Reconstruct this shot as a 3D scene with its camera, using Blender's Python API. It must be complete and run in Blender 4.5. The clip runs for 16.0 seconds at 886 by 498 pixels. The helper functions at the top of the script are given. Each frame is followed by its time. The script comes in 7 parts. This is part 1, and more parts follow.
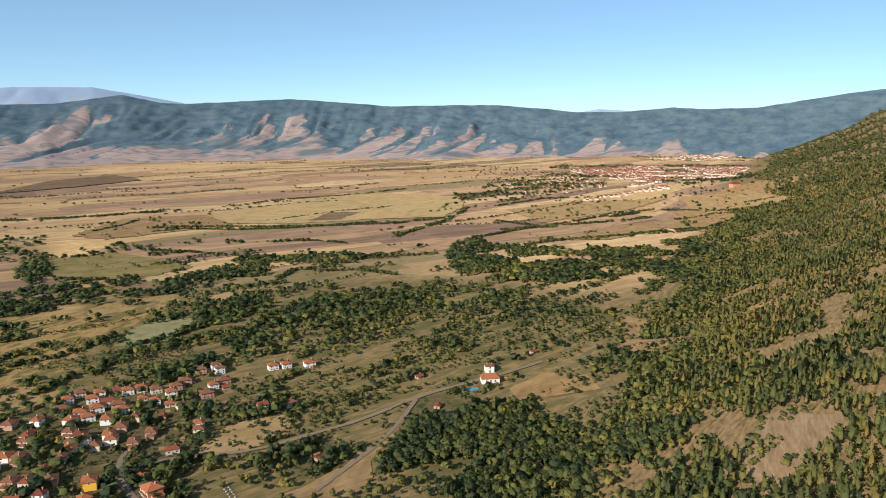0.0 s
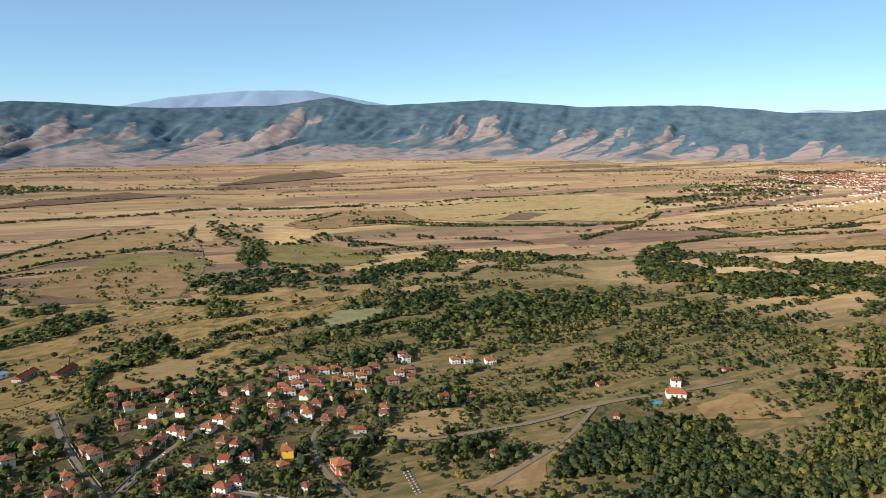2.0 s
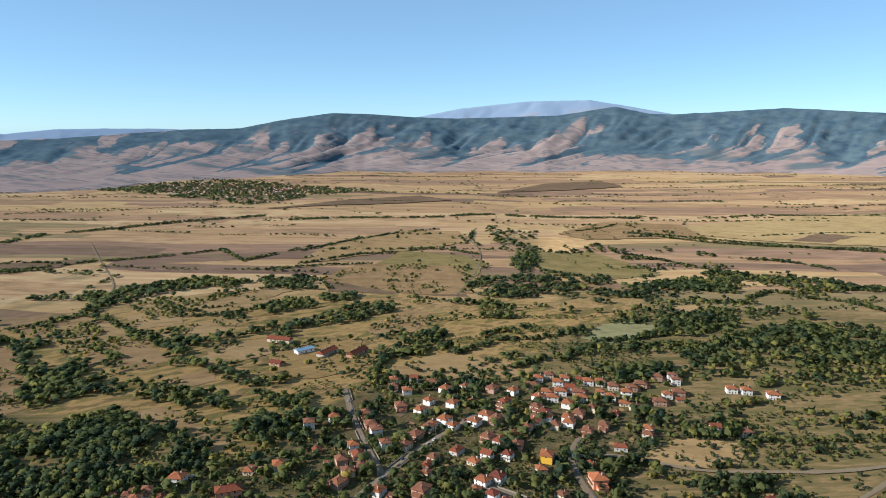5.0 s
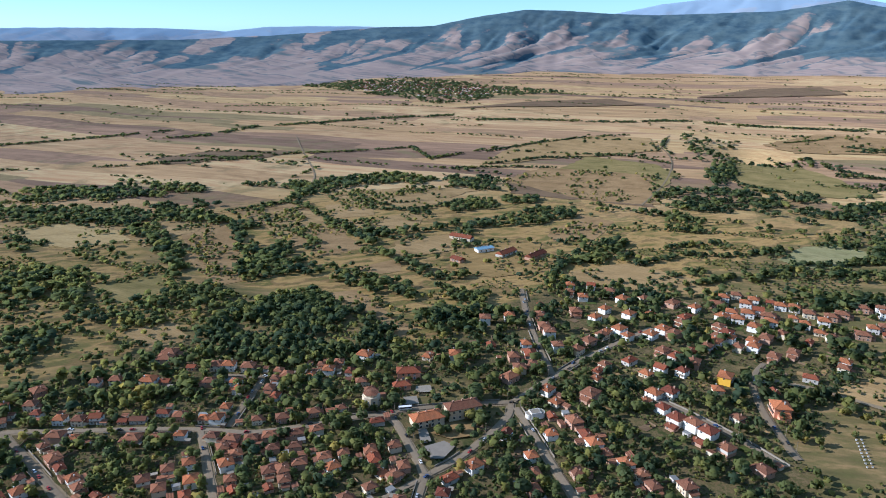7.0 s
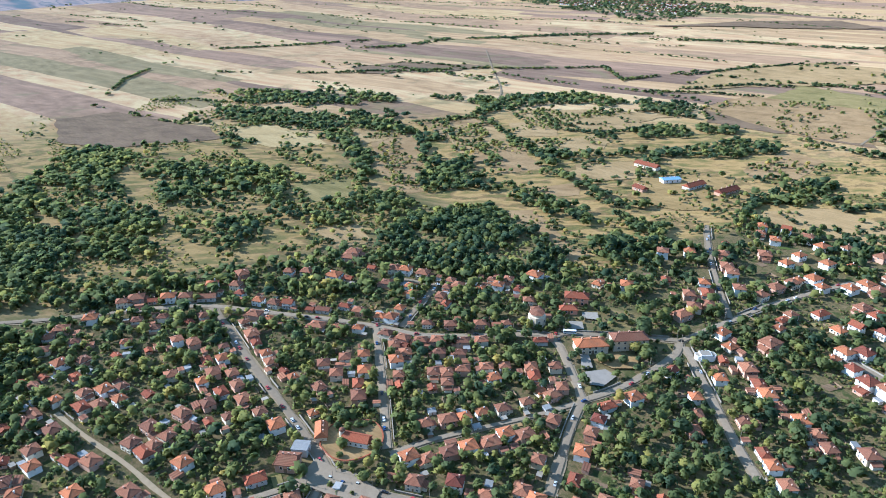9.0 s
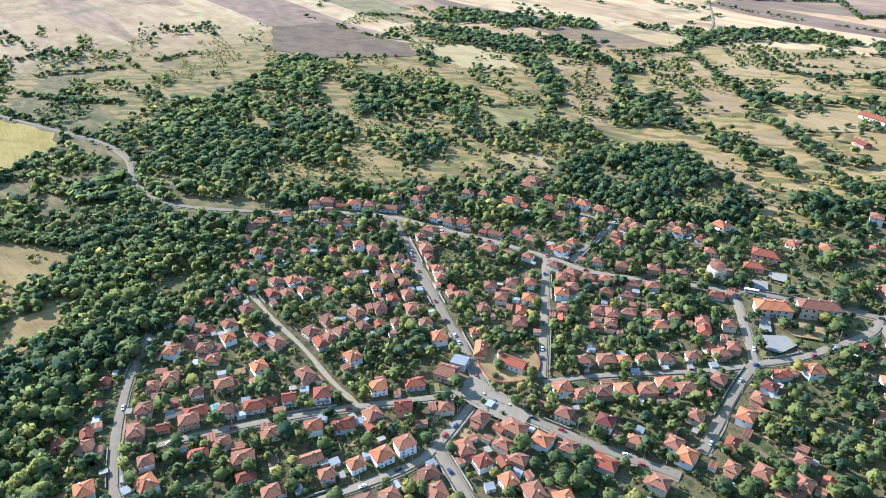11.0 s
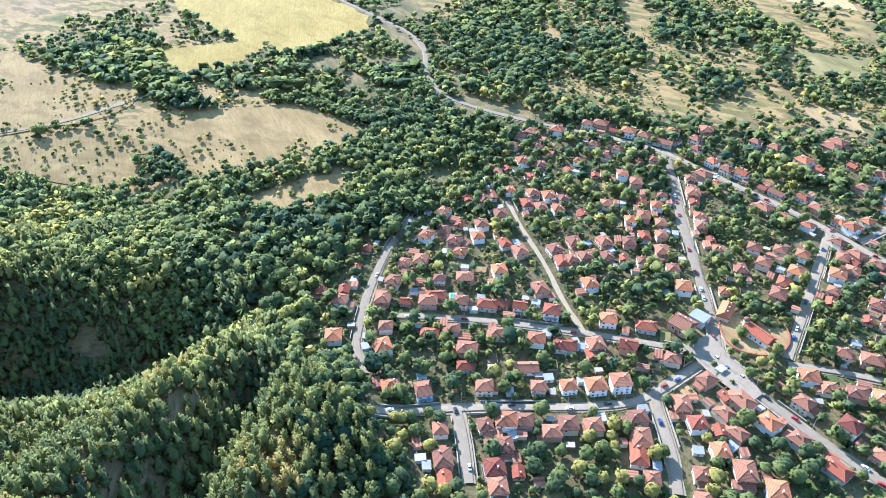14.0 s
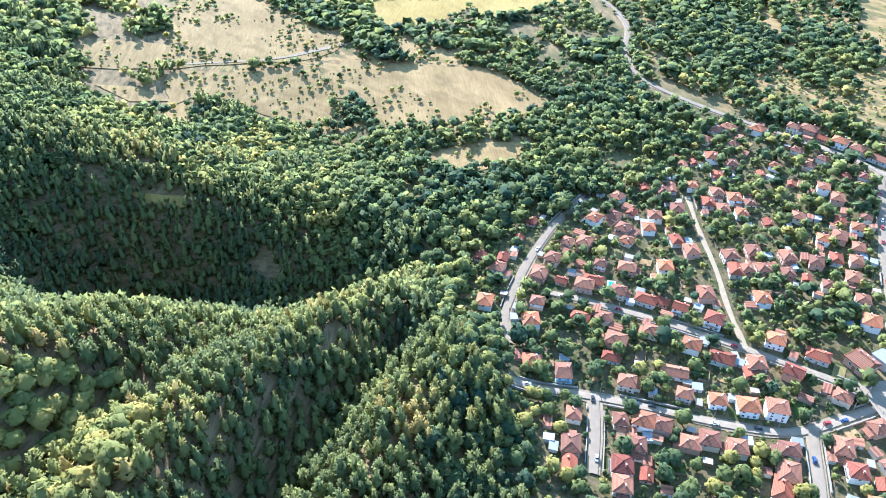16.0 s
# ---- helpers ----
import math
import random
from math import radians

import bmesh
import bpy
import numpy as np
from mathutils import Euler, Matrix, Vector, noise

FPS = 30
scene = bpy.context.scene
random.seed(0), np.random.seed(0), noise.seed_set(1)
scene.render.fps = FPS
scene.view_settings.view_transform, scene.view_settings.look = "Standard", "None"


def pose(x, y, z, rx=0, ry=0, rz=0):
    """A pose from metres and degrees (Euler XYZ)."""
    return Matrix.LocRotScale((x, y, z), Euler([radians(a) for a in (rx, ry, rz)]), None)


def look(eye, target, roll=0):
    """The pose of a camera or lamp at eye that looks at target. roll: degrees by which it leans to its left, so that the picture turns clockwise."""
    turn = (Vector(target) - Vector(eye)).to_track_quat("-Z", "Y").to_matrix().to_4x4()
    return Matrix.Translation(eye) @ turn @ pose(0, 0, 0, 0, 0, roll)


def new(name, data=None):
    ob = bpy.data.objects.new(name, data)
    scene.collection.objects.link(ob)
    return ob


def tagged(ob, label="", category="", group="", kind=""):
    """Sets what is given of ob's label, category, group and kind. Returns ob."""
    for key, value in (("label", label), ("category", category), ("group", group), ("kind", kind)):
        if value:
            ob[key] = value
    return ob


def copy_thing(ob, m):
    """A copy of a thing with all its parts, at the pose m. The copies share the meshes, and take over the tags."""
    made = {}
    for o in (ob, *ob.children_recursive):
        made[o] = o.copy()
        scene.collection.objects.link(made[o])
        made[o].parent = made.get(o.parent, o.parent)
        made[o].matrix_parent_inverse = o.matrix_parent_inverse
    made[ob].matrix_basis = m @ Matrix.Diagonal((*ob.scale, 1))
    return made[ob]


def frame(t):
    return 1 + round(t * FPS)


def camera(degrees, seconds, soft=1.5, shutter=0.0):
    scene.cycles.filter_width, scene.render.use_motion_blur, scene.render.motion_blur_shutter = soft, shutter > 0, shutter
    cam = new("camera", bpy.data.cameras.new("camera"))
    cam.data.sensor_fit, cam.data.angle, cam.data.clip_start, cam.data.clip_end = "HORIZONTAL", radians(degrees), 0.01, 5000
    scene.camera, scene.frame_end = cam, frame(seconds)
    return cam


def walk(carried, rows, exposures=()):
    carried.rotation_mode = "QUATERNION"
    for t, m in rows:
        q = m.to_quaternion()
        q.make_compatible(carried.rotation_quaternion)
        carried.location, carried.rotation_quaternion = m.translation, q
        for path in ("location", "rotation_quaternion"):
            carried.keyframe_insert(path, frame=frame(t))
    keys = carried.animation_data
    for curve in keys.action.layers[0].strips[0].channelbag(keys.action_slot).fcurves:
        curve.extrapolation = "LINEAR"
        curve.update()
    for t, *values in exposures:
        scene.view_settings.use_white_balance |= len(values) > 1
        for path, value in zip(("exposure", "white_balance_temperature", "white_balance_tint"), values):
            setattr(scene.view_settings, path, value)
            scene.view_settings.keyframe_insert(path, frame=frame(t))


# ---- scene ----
cam = camera(64.24, 16.0, soft=1.0)
PATH = [
    (0.0, 0, 0, 289.8, 79.30, -0.00, 0.00),
    (0.5, 0, 0, 289.8, 79.31, -0.01, 3.83),
    (1.0, 0, 0, 289.8, 79.33, -0.00, 7.63),
    (1.5, 0, 0, 289.8, 79.34, -0.01, 11.42),
    (2.0, 0, 0, 289.8, 79.36, -0.04, 15.25),
    (2.5, 0, 0, 289.8, 79.39, -0.02, 19.05),
    (3.0, 0, 0, 289.8, 79.39, -0.02, 22.80),
    (3.5, 0, 0, 289.8, 79.39, -0.02, 26.57),
    (6.0, 0, 0, 289.8, 77.95, -0.04, 45.11),
    (6.5, 0, 0, 289.8, 75.19, 0.04, 49.05),
    (7.0, 0, 0, 289.8, 72.32, 0.08, 52.52),
    (7.5, 0, 0, 289.8, 69.71, 0.10, 56.52),
    (8.0, 0, 0, 289.8, 68.76, 0.18, 60.03),
    (8.5, 0, 0, 289.8, 68.13, 0.18, 64.07),
    (9.0, 0, 0, 289.8, 65.88, 0.15, 67.67),
    (11.5, 0, 0, 289.8, 59.15, 0.37, 87.22),
    (12.0, 0, 0, 289.8, 57.96, 0.38, 91.02),
    (12.5, 0, 0, 289.8, 56.77, 0.43, 95.37),
    (13.0, 0, 0, 289.8, 55.81, 0.48, 99.17),
    (13.5, 0, 0, 289.8, 54.73, 0.46, 103.59),
    (14.0, 0, 0, 289.8, 53.86, 0.44, 107.46),
    (14.5, 0, 0, 289.8, 52.97, 0.45, 111.87),
    (15.0, 0, 0, 289.8, 52.33, 0.48, 115.70),
    (15.5, 0, 0, 289.8, 51.65, 0.51, 120.08),
    (16.0, 0, 0, 289.8, 51.68, 0.47, 123.94),
]
EXPOSURES = [(0, 0.36, 6150, 14), (3.5, 0.41, 5850, 12), (6, 0.46, 5600, 13), (7, 0.57, 5150, 13), (7.5, 0.94, 4980, 11), (8, 1.19, 4860, 9), (9, 1.37, 4780, 9), (11.5, 1.83, 4740, 10), (12.5, 1.96, 4710, 11), (16, 2.42, 4640, 13)]
walk(cam, [(t, pose(*p)) for t, *p in PATH], EXPOSURES)

# ---- world, sun, exposure ----
SUN_AZ, SUN_EL = 219.7, 28.0
world = bpy.data.worlds.new("sky")
scene.world = world
world.use_nodes = True
wn = world.node_tree
sky = wn.nodes.new("ShaderNodeTexSky")
sky.sky_type = "NISHITA"
sky.sun_disc = False
sky.sun_elevation, sky.sun_rotation = radians(SUN_EL), radians(SUN_AZ)
sky.altitude, sky.air_density, sky.dust_density, sky.ozone_density = 2000, 0.7, 0.6, 2.0
air = wn.nodes.new("ShaderNodeMix")  # a little dry dust in the air takes the violet out of the blue
air.data_type, air.blend_type = "RGBA", "MULTIPLY"
air.inputs[0].default_value, air.inputs[7].default_value = 1.0, (0.84, 1.0, 0.95, 1)
veil = wn.nodes.new("ShaderNodeMix")  # thin even haze over the whole sky
veil.data_type = "RGBA"
veil.inputs[0].default_value, veil.inputs[7].default_value = 0.4, (2.5, 3.75, 4.5, 1)
wn.links.new(sky.outputs["Color"], air.inputs[6])
wn.links.new(air.outputs[2], veil.inputs[6])
wn.links.new(veil.outputs[2], wn.nodes["Background"].inputs["Color"])
wn.nodes["Background"].inputs["Strength"].default_value = 0.121
lamp = bpy.data.lights.new("sun", "SUN")
lamp.energy, lamp.angle, lamp.color = 4.9, radians(0.6), (1.0, 0.885, 0.72)
sun_way = Vector((math.sin(radians(SUN_AZ)) * math.cos(radians(SUN_EL)), math.cos(radians(SUN_AZ)) * math.cos(radians(SUN_EL)), math.sin(radians(SUN_EL))))
new("sun", lamp).matrix_world = look(sun_way * 300, (0, 0, 0))


# ---- materials ----
PACE = 1.4  # the plan below is drawn in paces of 1.4 m


def material(name, rough=0.9):
    m = bpy.data.materials.new(name)
    m.use_nodes = True
    b = m.node_tree.nodes["Principled BSDF"]
    b.inputs["Roughness"].default_value = rough
    b.inputs["Specular IOR Level"].default_value = 0.04
    b.inputs["Diffuse Roughness"].default_value = 0.32 if rough > 0.94 else 0.0
    return m, m.node_tree.nodes, m.node_tree.links, b


def coords(N, L, scale, turn=0.0):
    geo = N.new("ShaderNodeNewGeometry")
    mp = N.new("ShaderNodeMapping")
    mp.vector_type = "TEXTURE"  # turns first, then scales
    mp.inputs["Scale"].default_value = tuple(PACE / v for v in scale) if isinstance(scale, tuple) else (PACE / scale,) * 3
    mp.inputs["Rotation"].default_value = (0, 0, radians(turn))
    L.new(geo.outputs["Position"], mp.inputs["Vector"])
    return mp.outputs["Vector"]


def noise_of(N, L, vec, detail=4.0, rough=0.55, scale=1.0):
    n = N.new("ShaderNodeTexNoise")
    n.inputs["Scale"].default_value, n.inputs["Detail"].default_value, n.inputs["Roughness"].default_value = scale, detail, rough
    L.new(vec, n.inputs["Vector"])
    return n.outputs["Fac"]


def ramp(N, L, fac, stops, constant=False):
    r = N.new("ShaderNodeValToRGB")
    r.color_ramp.interpolation = "CONSTANT" if constant else "LINEAR"
    while len(r.color_ramp.elements) < len(stops):
        r.color_ramp.elements.new(0.5)
    for e, (p, c) in zip(r.color_ramp.elements, stops):
        e.position, e.color = p, (*c, 1)
    L.new(fac, r.inputs["Fac"])
    return r.outputs["Color"]


def mix(N, L, fac, a, b, kind="MIX"):
    m = N.new("ShaderNodeMix")
    m.data_type, m.blend_type = "RGBA", kind
    for k, v in ((0, fac), (6, a), (7, b)):
        if isinstance(v, (int, float)):
            m.inputs[k].default_value = v
        elif isinstance(v, tuple):
            m.inputs[k].default_value = (*v, 1)
        else:
            L.new(v, m.inputs[k])
    return m.outputs[2]


def attr(N, name):
    a = N.new("ShaderNodeAttribute")
    a.attribute_name = name
    return a.outputs["Fac"]


def bump(N, L, b, height, strength, distance):
    n = N.new("ShaderNodeBump")
    n.inputs["Strength"].default_value, n.inputs["Distance"].default_value = strength, distance
    L.new(height, n.inputs["Height"])
    L.new(n.outputs["Normal"], b.inputs["Normal"])


def ground_material():
    m, N, L, b = material("dry_ground", 0.95)
    big = noise_of(N, L, coords(N, L, (1 / 80, 1 / 20, 1), 42), 5)
    fine = noise_of(N, L, coords(N, L, 0.45), 5, 0.65)
    grain = noise_of(N, L, coords(N, L, (1 / 12, 1 / 4, 1), 42), 4, 0.6)
    scrub = ramp(N, L, big, [(0.3, (0.11, 0.1, 0.042)), (0.42, (0.18, 0.142, 0.062)), (0.53, (0.34, 0.23, 0.108)), (0.59, (0.19, 0.14, 0.066)), (0.68, (0.33, 0.22, 0.105)), (0.8, (0.23, 0.165, 0.078))])
    scrub = mix(N, L, ramp(N, L, grain, [(0.4, (0, 0, 0)), (0.62, (0.7, 0.7, 0.7))]), scrub, (0.135, 0.128, 0.046))
    # strip fields of the wide valley
    v = N.new("ShaderNodeTexVoronoi")
    v.feature, v.distance = "F1", "CHEBYCHEV"
    v.inputs["Scale"].default_value = 1.0
    L.new(coords(N, L, (1 / 520, 1 / 75, 0.0001), 34), v.inputs["Vector"])
    sep = N.new("ShaderNodeSeparateColor")
    L.new(v.outputs["Color"], sep.inputs["Color"])
    strips = ramp(N, L, sep.outputs[0], [(0.0, (0.55, 0.355, 0.187)), (0.17, (0.64, 0.435, 0.225)), (0.32, (0.44, 0.28, 0.158)), (0.46, (0.59, 0.4, 0.192)), (0.58, (0.27, 0.175, 0.117)), (0.7, (0.51, 0.33, 0.168)), (0.82, (0.37, 0.235, 0.15)), (0.93, (0.33, 0.25, 0.125))], True)
    lines = noise_of(N, L, coords(N, L, (1 / 500, 1 / 14, 1), 34), 4, 0.6)
    strips = mix(N, L, 0.5, strips, ramp(N, L, lines, [(0.3, (0.2, 0.2, 0.2)), (0.7, (0.75, 0.75, 0.75))]), "OVERLAY")
    patch = noise_of(N, L, coords(N, L, (1 / 400, 1 / 60, 1), 36), 6, 0.6)
    strips = mix(N, L, ramp(N, L, patch, [(0.55, (0, 0, 0)), (0.68, (0.7, 0.7, 0.7))]), strips, (0.24, 0.20, 0.10))
    grass = ramp(N, L, noise_of(N, L, coords(N, L, (1 / 55, 1 / 24, 1), 70), 6, 0.62), [(0.28, (0.12, 0.12, 0.04)), (0.38, (0.21, 0.175, 0.06)), (0.45, (0.38, 0.25, 0.097)), (0.5, (0.45, 0.3, 0.118)), (0.54, (0.27, 0.175, 0.078)), (0.59, (0.155, 0.142, 0.046)), (0.65, (0.4, 0.272, 0.1)), (0.72, (0.26, 0.19, 0.075)), (0.82, (0.36, 0.25, 0.1))])
    scrub = mix(N, L, attr(N, "meadow"), scrub, grass)
    plain = mix(N, L, attr(N, "plain"), scrub, strips)
    garden = ramp(N, L, noise_of(N, L, coords(N, L, 1 / 9), 5, 0.65), [(0.3, (0.045, 0.058, 0.019)), (0.42, (0.08, 0.086, 0.03)), (0.49, (0.19, 0.135, 0.07)), (0.54, (0.1, 0.094, 0.036)), (0.62, (0.21, 0.15, 0.08)), (0.7, (0.075, 0.082, 0.027)), (0.8, (0.14, 0.12, 0.05))])
    c = mix(N, L, attr(N, "garden"), plain, garden)
    floor = ramp(N, L, grain, [(0.32, (0.13, 0.1, 0.045)), (0.5, (0.27, 0.185, 0.085)), (0.68, (0.37, 0.25, 0.12))])
    c = mix(N, L, attr(N, "forest"), c, floor)
    c = mix(N, L, 0.25, c, ramp(N, L, fine, [(0.2, (0.35, 0.35, 0.35)), (0.8, (0.8, 0.8, 0.8))]), "OVERLAY")
    c = mix(N, L, 1.0, c, (0.69, 0.69, 0.7), "MULTIPLY")
    L.new(c, b.inputs["Base Color"])
    bump(N, L, b, fine, 0.6, 0.6)
    return m


def field_material(name, dark, light, turn, weeds=0.6):
    m, N, L, b = material(name, 0.95)
    a = noise_of(N, L, coords(N, L, (1 / 60, 1 / 18, 1), turn), 5)
    f = noise_of(N, L, coords(N, L, (0.08, 0.9, 1), turn), 3)
    g = noise_of(N, L, coords(N, L, 0.3), 4, 0.7)
    c = ramp(N, L, a, [(0.3, dark), (0.7, light)])
    worn = noise_of(N, L, coords(N, L, (1 / 34, 1 / 13, 1), turn + 35), 6, 0.65)
    c = mix(N, L, ramp(N, L, worn, [(0.5, (0, 0, 0)), (0.68, (0.6, 0.6, 0.6))]), c, tuple(0.62 * v for v in dark))
    c = mix(N, L, 0.35, c, ramp(N, L, f, [(0.3, (0.3, 0.3, 0.3)), (0.7, (0.72, 0.72, 0.72))]), "OVERLAY")
    c = mix(N, L, ramp(N, L, g, [(0.55, (0, 0, 0)), (0.72, (weeds,) * 3)]), c, (0.16, 0.14, 0.05))
    c = mix(N, L, 1.0, c, (0.7, 0.69, 0.69), "MULTIPLY")
    L.new(c, b.inputs["Base Color"])
    bump(N, L, b, f, 0.4, 0.3)
    return m


def foliage_material(name, dark, mid, light, straw):
    m, N, L, b = material(name, 0.75)
    geo = N.new("ShaderNodeNewGeometry")
    c = ramp(N, L, attr(N, "tint"), [(0.0, dark), (0.45, mid), (0.8, light), (1.0, straw)])
    c = mix(N, L, 0.5, c, ramp(N, L, geo.outputs["Random Per Island"], [(0, (0.46, 0.465, 0.46)), (1, (0.55, 0.545, 0.53))]), "OVERLAY")
    L.new(c, b.inputs["Base Color"])
    b.inputs["Specular IOR Level"].default_value = 0.03
    t = N.new("ShaderNodeBsdfTranslucent")
    s = N.new("ShaderNodeMixShader")
    s.inputs[0].default_value = 0.46
    # light that passes through leaves is stronger and yellower than what they throw back
    L.new(mix(N, L, 0.35, mix(N, L, 1.0, c, c, "ADD"), (0.17, 0.2, 0.035)), t.inputs["Color"])
    L.new(b.outputs[0], s.inputs[1])
    L.new(t.outputs[0], s.inputs[2])
    L.new(s.outputs[0], N["Material Output"].inputs["Surface"])
    return m


def speckled(name, a, b_, scale, rough=0.85, relief=0.3, metal=0.0):
    m, N, L, b = material(name, rough)
    n = noise_of(N, L, coords(N, L, scale), 5, 0.65)
    n2 = noise_of(N, L, coords(N, L, scale / 7), 3)
    c = mix(N, L, n2, ramp(N, L, n, [(0.3, a), (0.7, b_)]), tuple(0.5 * (p + q) for p, q in zip(a, b_)))
    o = N.new("ShaderNodeObjectInfo")
    c = mix(N, L, 0.5, c, ramp(N, L, o.outputs["Random"], [(0, (0.36, 0.36, 0.36)), (1, (0.62, 0.62, 0.62))]), "OVERLAY")
    L.new(c, b.inputs["Base Color"])
    b.inputs["Metallic"].default_value = metal
    bump(N, L, b, n, relief, 0.05)
    return m


def tile_material(name, a, b_, moss):
    """Clay roof tiles: courses down the slope, weathered patches, a shade of its own on each roof."""
    m, N, L, b = material(name, 0.8)
    tex = N.new("ShaderNodeTexCoord")
    w = N.new("ShaderNodeTexWave")
    w.bands_direction = "Z"
    w.inputs["Scale"].default_value, w.inputs["Distortion"].default_value = 1.2, 0.6
    L.new(tex.outputs["Object"], w.inputs["Vector"])
    n = noise_of(N, L, coords(N, L, 1.6), 5, 0.7)
    big = noise_of(N, L, coords(N, L, 0.25), 3)
    c = ramp(N, L, n, [(0.3, a), (0.7, b_)])
    c = mix(N, L, ramp(N, L, big, [(0.5, (0, 0, 0)), (0.75, (0.75, 0.75, 0.75))]), c, moss)
    o = N.new("ShaderNodeObjectInfo")
    c = mix(N, L, 0.8, c, ramp(N, L, o.outputs["Random"], [(0, (0.33, 0.33, 0.36)), (0.5, (0.5, 0.48, 0.46)), (1, (0.68, 0.62, 0.56))]), "OVERLAY")
    c = mix(N, L, 0.3, c, w.outputs["Color"], "OVERLAY")
    L.new(c, b.inputs["Base Color"])
    bump(N, L, b, w.outputs["Fac"], 0.5, 0.06)
    return m


M_GROUND = ground_material()
M_FIELD = {
    "gold": field_material("gold_stubble", (0.47, 0.335, 0.15), (0.58, 0.43, 0.205), 25, 0.3),
    "straw": field_material("dry_straw", (0.36, 0.245, 0.11), (0.48, 0.33, 0.16), 15, 0.4),
    "tan": field_material("tan_meadow", (0.31, 0.20, 0.095), (0.43, 0.29, 0.145), 40),
    "green": field_material("greenish_stubble", (0.21, 0.18, 0.065), (0.36, 0.275, 0.115), 20),
    "pale": field_material("pale_grass", (0.26, 0.26, 0.12), (0.36, 0.33, 0.17), 5),
    "plough": field_material("ploughed_earth", (0.19, 0.13, 0.082), (0.27, 0.185, 0.112), 20),
    "bare": field_material("bare_slope", (0.27, 0.18, 0.10), (0.38, 0.27, 0.15), 60),
    "yellow": field_material("yellow_stubble", (0.37, 0.255, 0.085), (0.47, 0.335, 0.13), 25, 0.4),
    "dry": field_material("dry_pasture", (0.32, 0.205, 0.09), (0.45, 0.295, 0.135), 30),
    "brown": field_material("brown_pasture", (0.31, 0.205, 0.08), (0.45, 0.305, 0.125), 40, 0.5),
    "grazed": field_material("grazed_slope", (0.3, 0.2, 0.08), (0.43, 0.29, 0.12), 30),
    "ripe": field_material("ripe_stubble", (0.4, 0.275, 0.07), (0.5, 0.355, 0.105), 25, 0.4),
    "lawn": field_material("green_lawn", (0.075, 0.1, 0.026), (0.12, 0.145, 0.042), 10),
}
M_BROAD = foliage_material("broad_leaves", (0.055, 0.082, 0.05), (0.13, 0.15, 0.056), (0.235, 0.225, 0.068), (0.37, 0.29, 0.085))
M_PINE = foliage_material("pine_needles", (0.062, 0.088, 0.058), (0.135, 0.15, 0.06), (0.22, 0.215, 0.07), (0.35, 0.25, 0.085))
M_BARK = speckled("bark", (0.06, 0.045, 0.035), (0.12, 0.09, 0.07), 2.0)
M_ASPHALT = speckled("worn_asphalt", (0.165, 0.127, 0.088), (0.25, 0.196, 0.138), 0.5)
M_DIRT = speckled("dirt_track", (0.175, 0.132, 0.083), (0.265, 0.205, 0.132), 0.35)
M_PAVED = speckled("paved_square", (0.19, 0.165, 0.14), (0.27, 0.235, 0.195), 0.3)
M_TILE = [
    tile_material("orange_roof_tiles", (0.25, 0.092, 0.044), (0.34, 0.138, 0.068), (0.19, 0.1, 0.06)),
    tile_material("red_roof_tiles", (0.175, 0.055, 0.032), (0.24, 0.083, 0.048), (0.17, 0.085, 0.05)),
    tile_material("weathered_roof_tiles", (0.165, 0.075, 0.046), (0.235, 0.11, 0.068), (0.19, 0.108, 0.068)),
    tile_material("dark_red_roof_tiles", (0.135, 0.045, 0.03), (0.2, 0.07, 0.045), (0.11, 0.055, 0.042)),
]
M_WALL = [
    speckled("white_plaster", (0.70, 0.69, 0.66), (0.82, 0.80, 0.76), 0.8),
    speckled("cream_plaster", (0.58, 0.50, 0.38), (0.70, 0.62, 0.48), 0.8),
    speckled("grey_plaster", (0.46, 0.435, 0.4), (0.58, 0.55, 0.51), 0.8),
    speckled("bare_brick", (0.40, 0.24, 0.17), (0.52, 0.34, 0.25), 2.5),
]
M_YELLOW = speckled("yellow_plaster", (0.75, 0.42, 0.04), (0.82, 0.50, 0.08), 0.8)
M_PINK = speckled("salmon_plaster", (0.62, 0.28, 0.18), (0.72, 0.36, 0.24), 0.8)
M_BLUE = speckled("pale_blue_plaster", (0.42, 0.58, 0.70), (0.52, 0.67, 0.78), 0.8)
M_STONE = speckled("grey_stone", (0.22, 0.2, 0.172), (0.33, 0.3, 0.26), 1.0)
M_METAL = speckled("grey_sheet_metal", (0.17, 0.165, 0.16), (0.3, 0.29, 0.28), 0.6, 0.6, 0.1, 0.1)
M_BLUEROOF = speckled("blue_sheet_roof", (0.14, 0.24, 0.33), (0.22, 0.34, 0.44), 0.5, 0.5, 0.1)
M_CONC = speckled("concrete", (0.2, 0.172, 0.138), (0.3, 0.262, 0.215), 0.7)
M_WOOD = speckled("weathered_wood", (0.16, 0.11, 0.07), (0.28, 0.20, 0.13), 2.0)
M_FRAME = speckled("white_frame", (0.7, 0.7, 0.68), (0.8, 0.8, 0.78), 1.0, 0.5)
M_GLASS, _n, _l, _b = material("window_glass", 0.08)
_b.inputs["Base Color"].default_value = (0.02, 0.025, 0.03, 1)
_b.inputs["Specular IOR Level"].default_value = 0.6
M_POOL, _n, _l, _b = material("pool_water", 0.1)
_b.inputs["Base Color"].default_value = (0.05, 0.30, 0.50, 1)


EYE_Z = 207.0  # paces


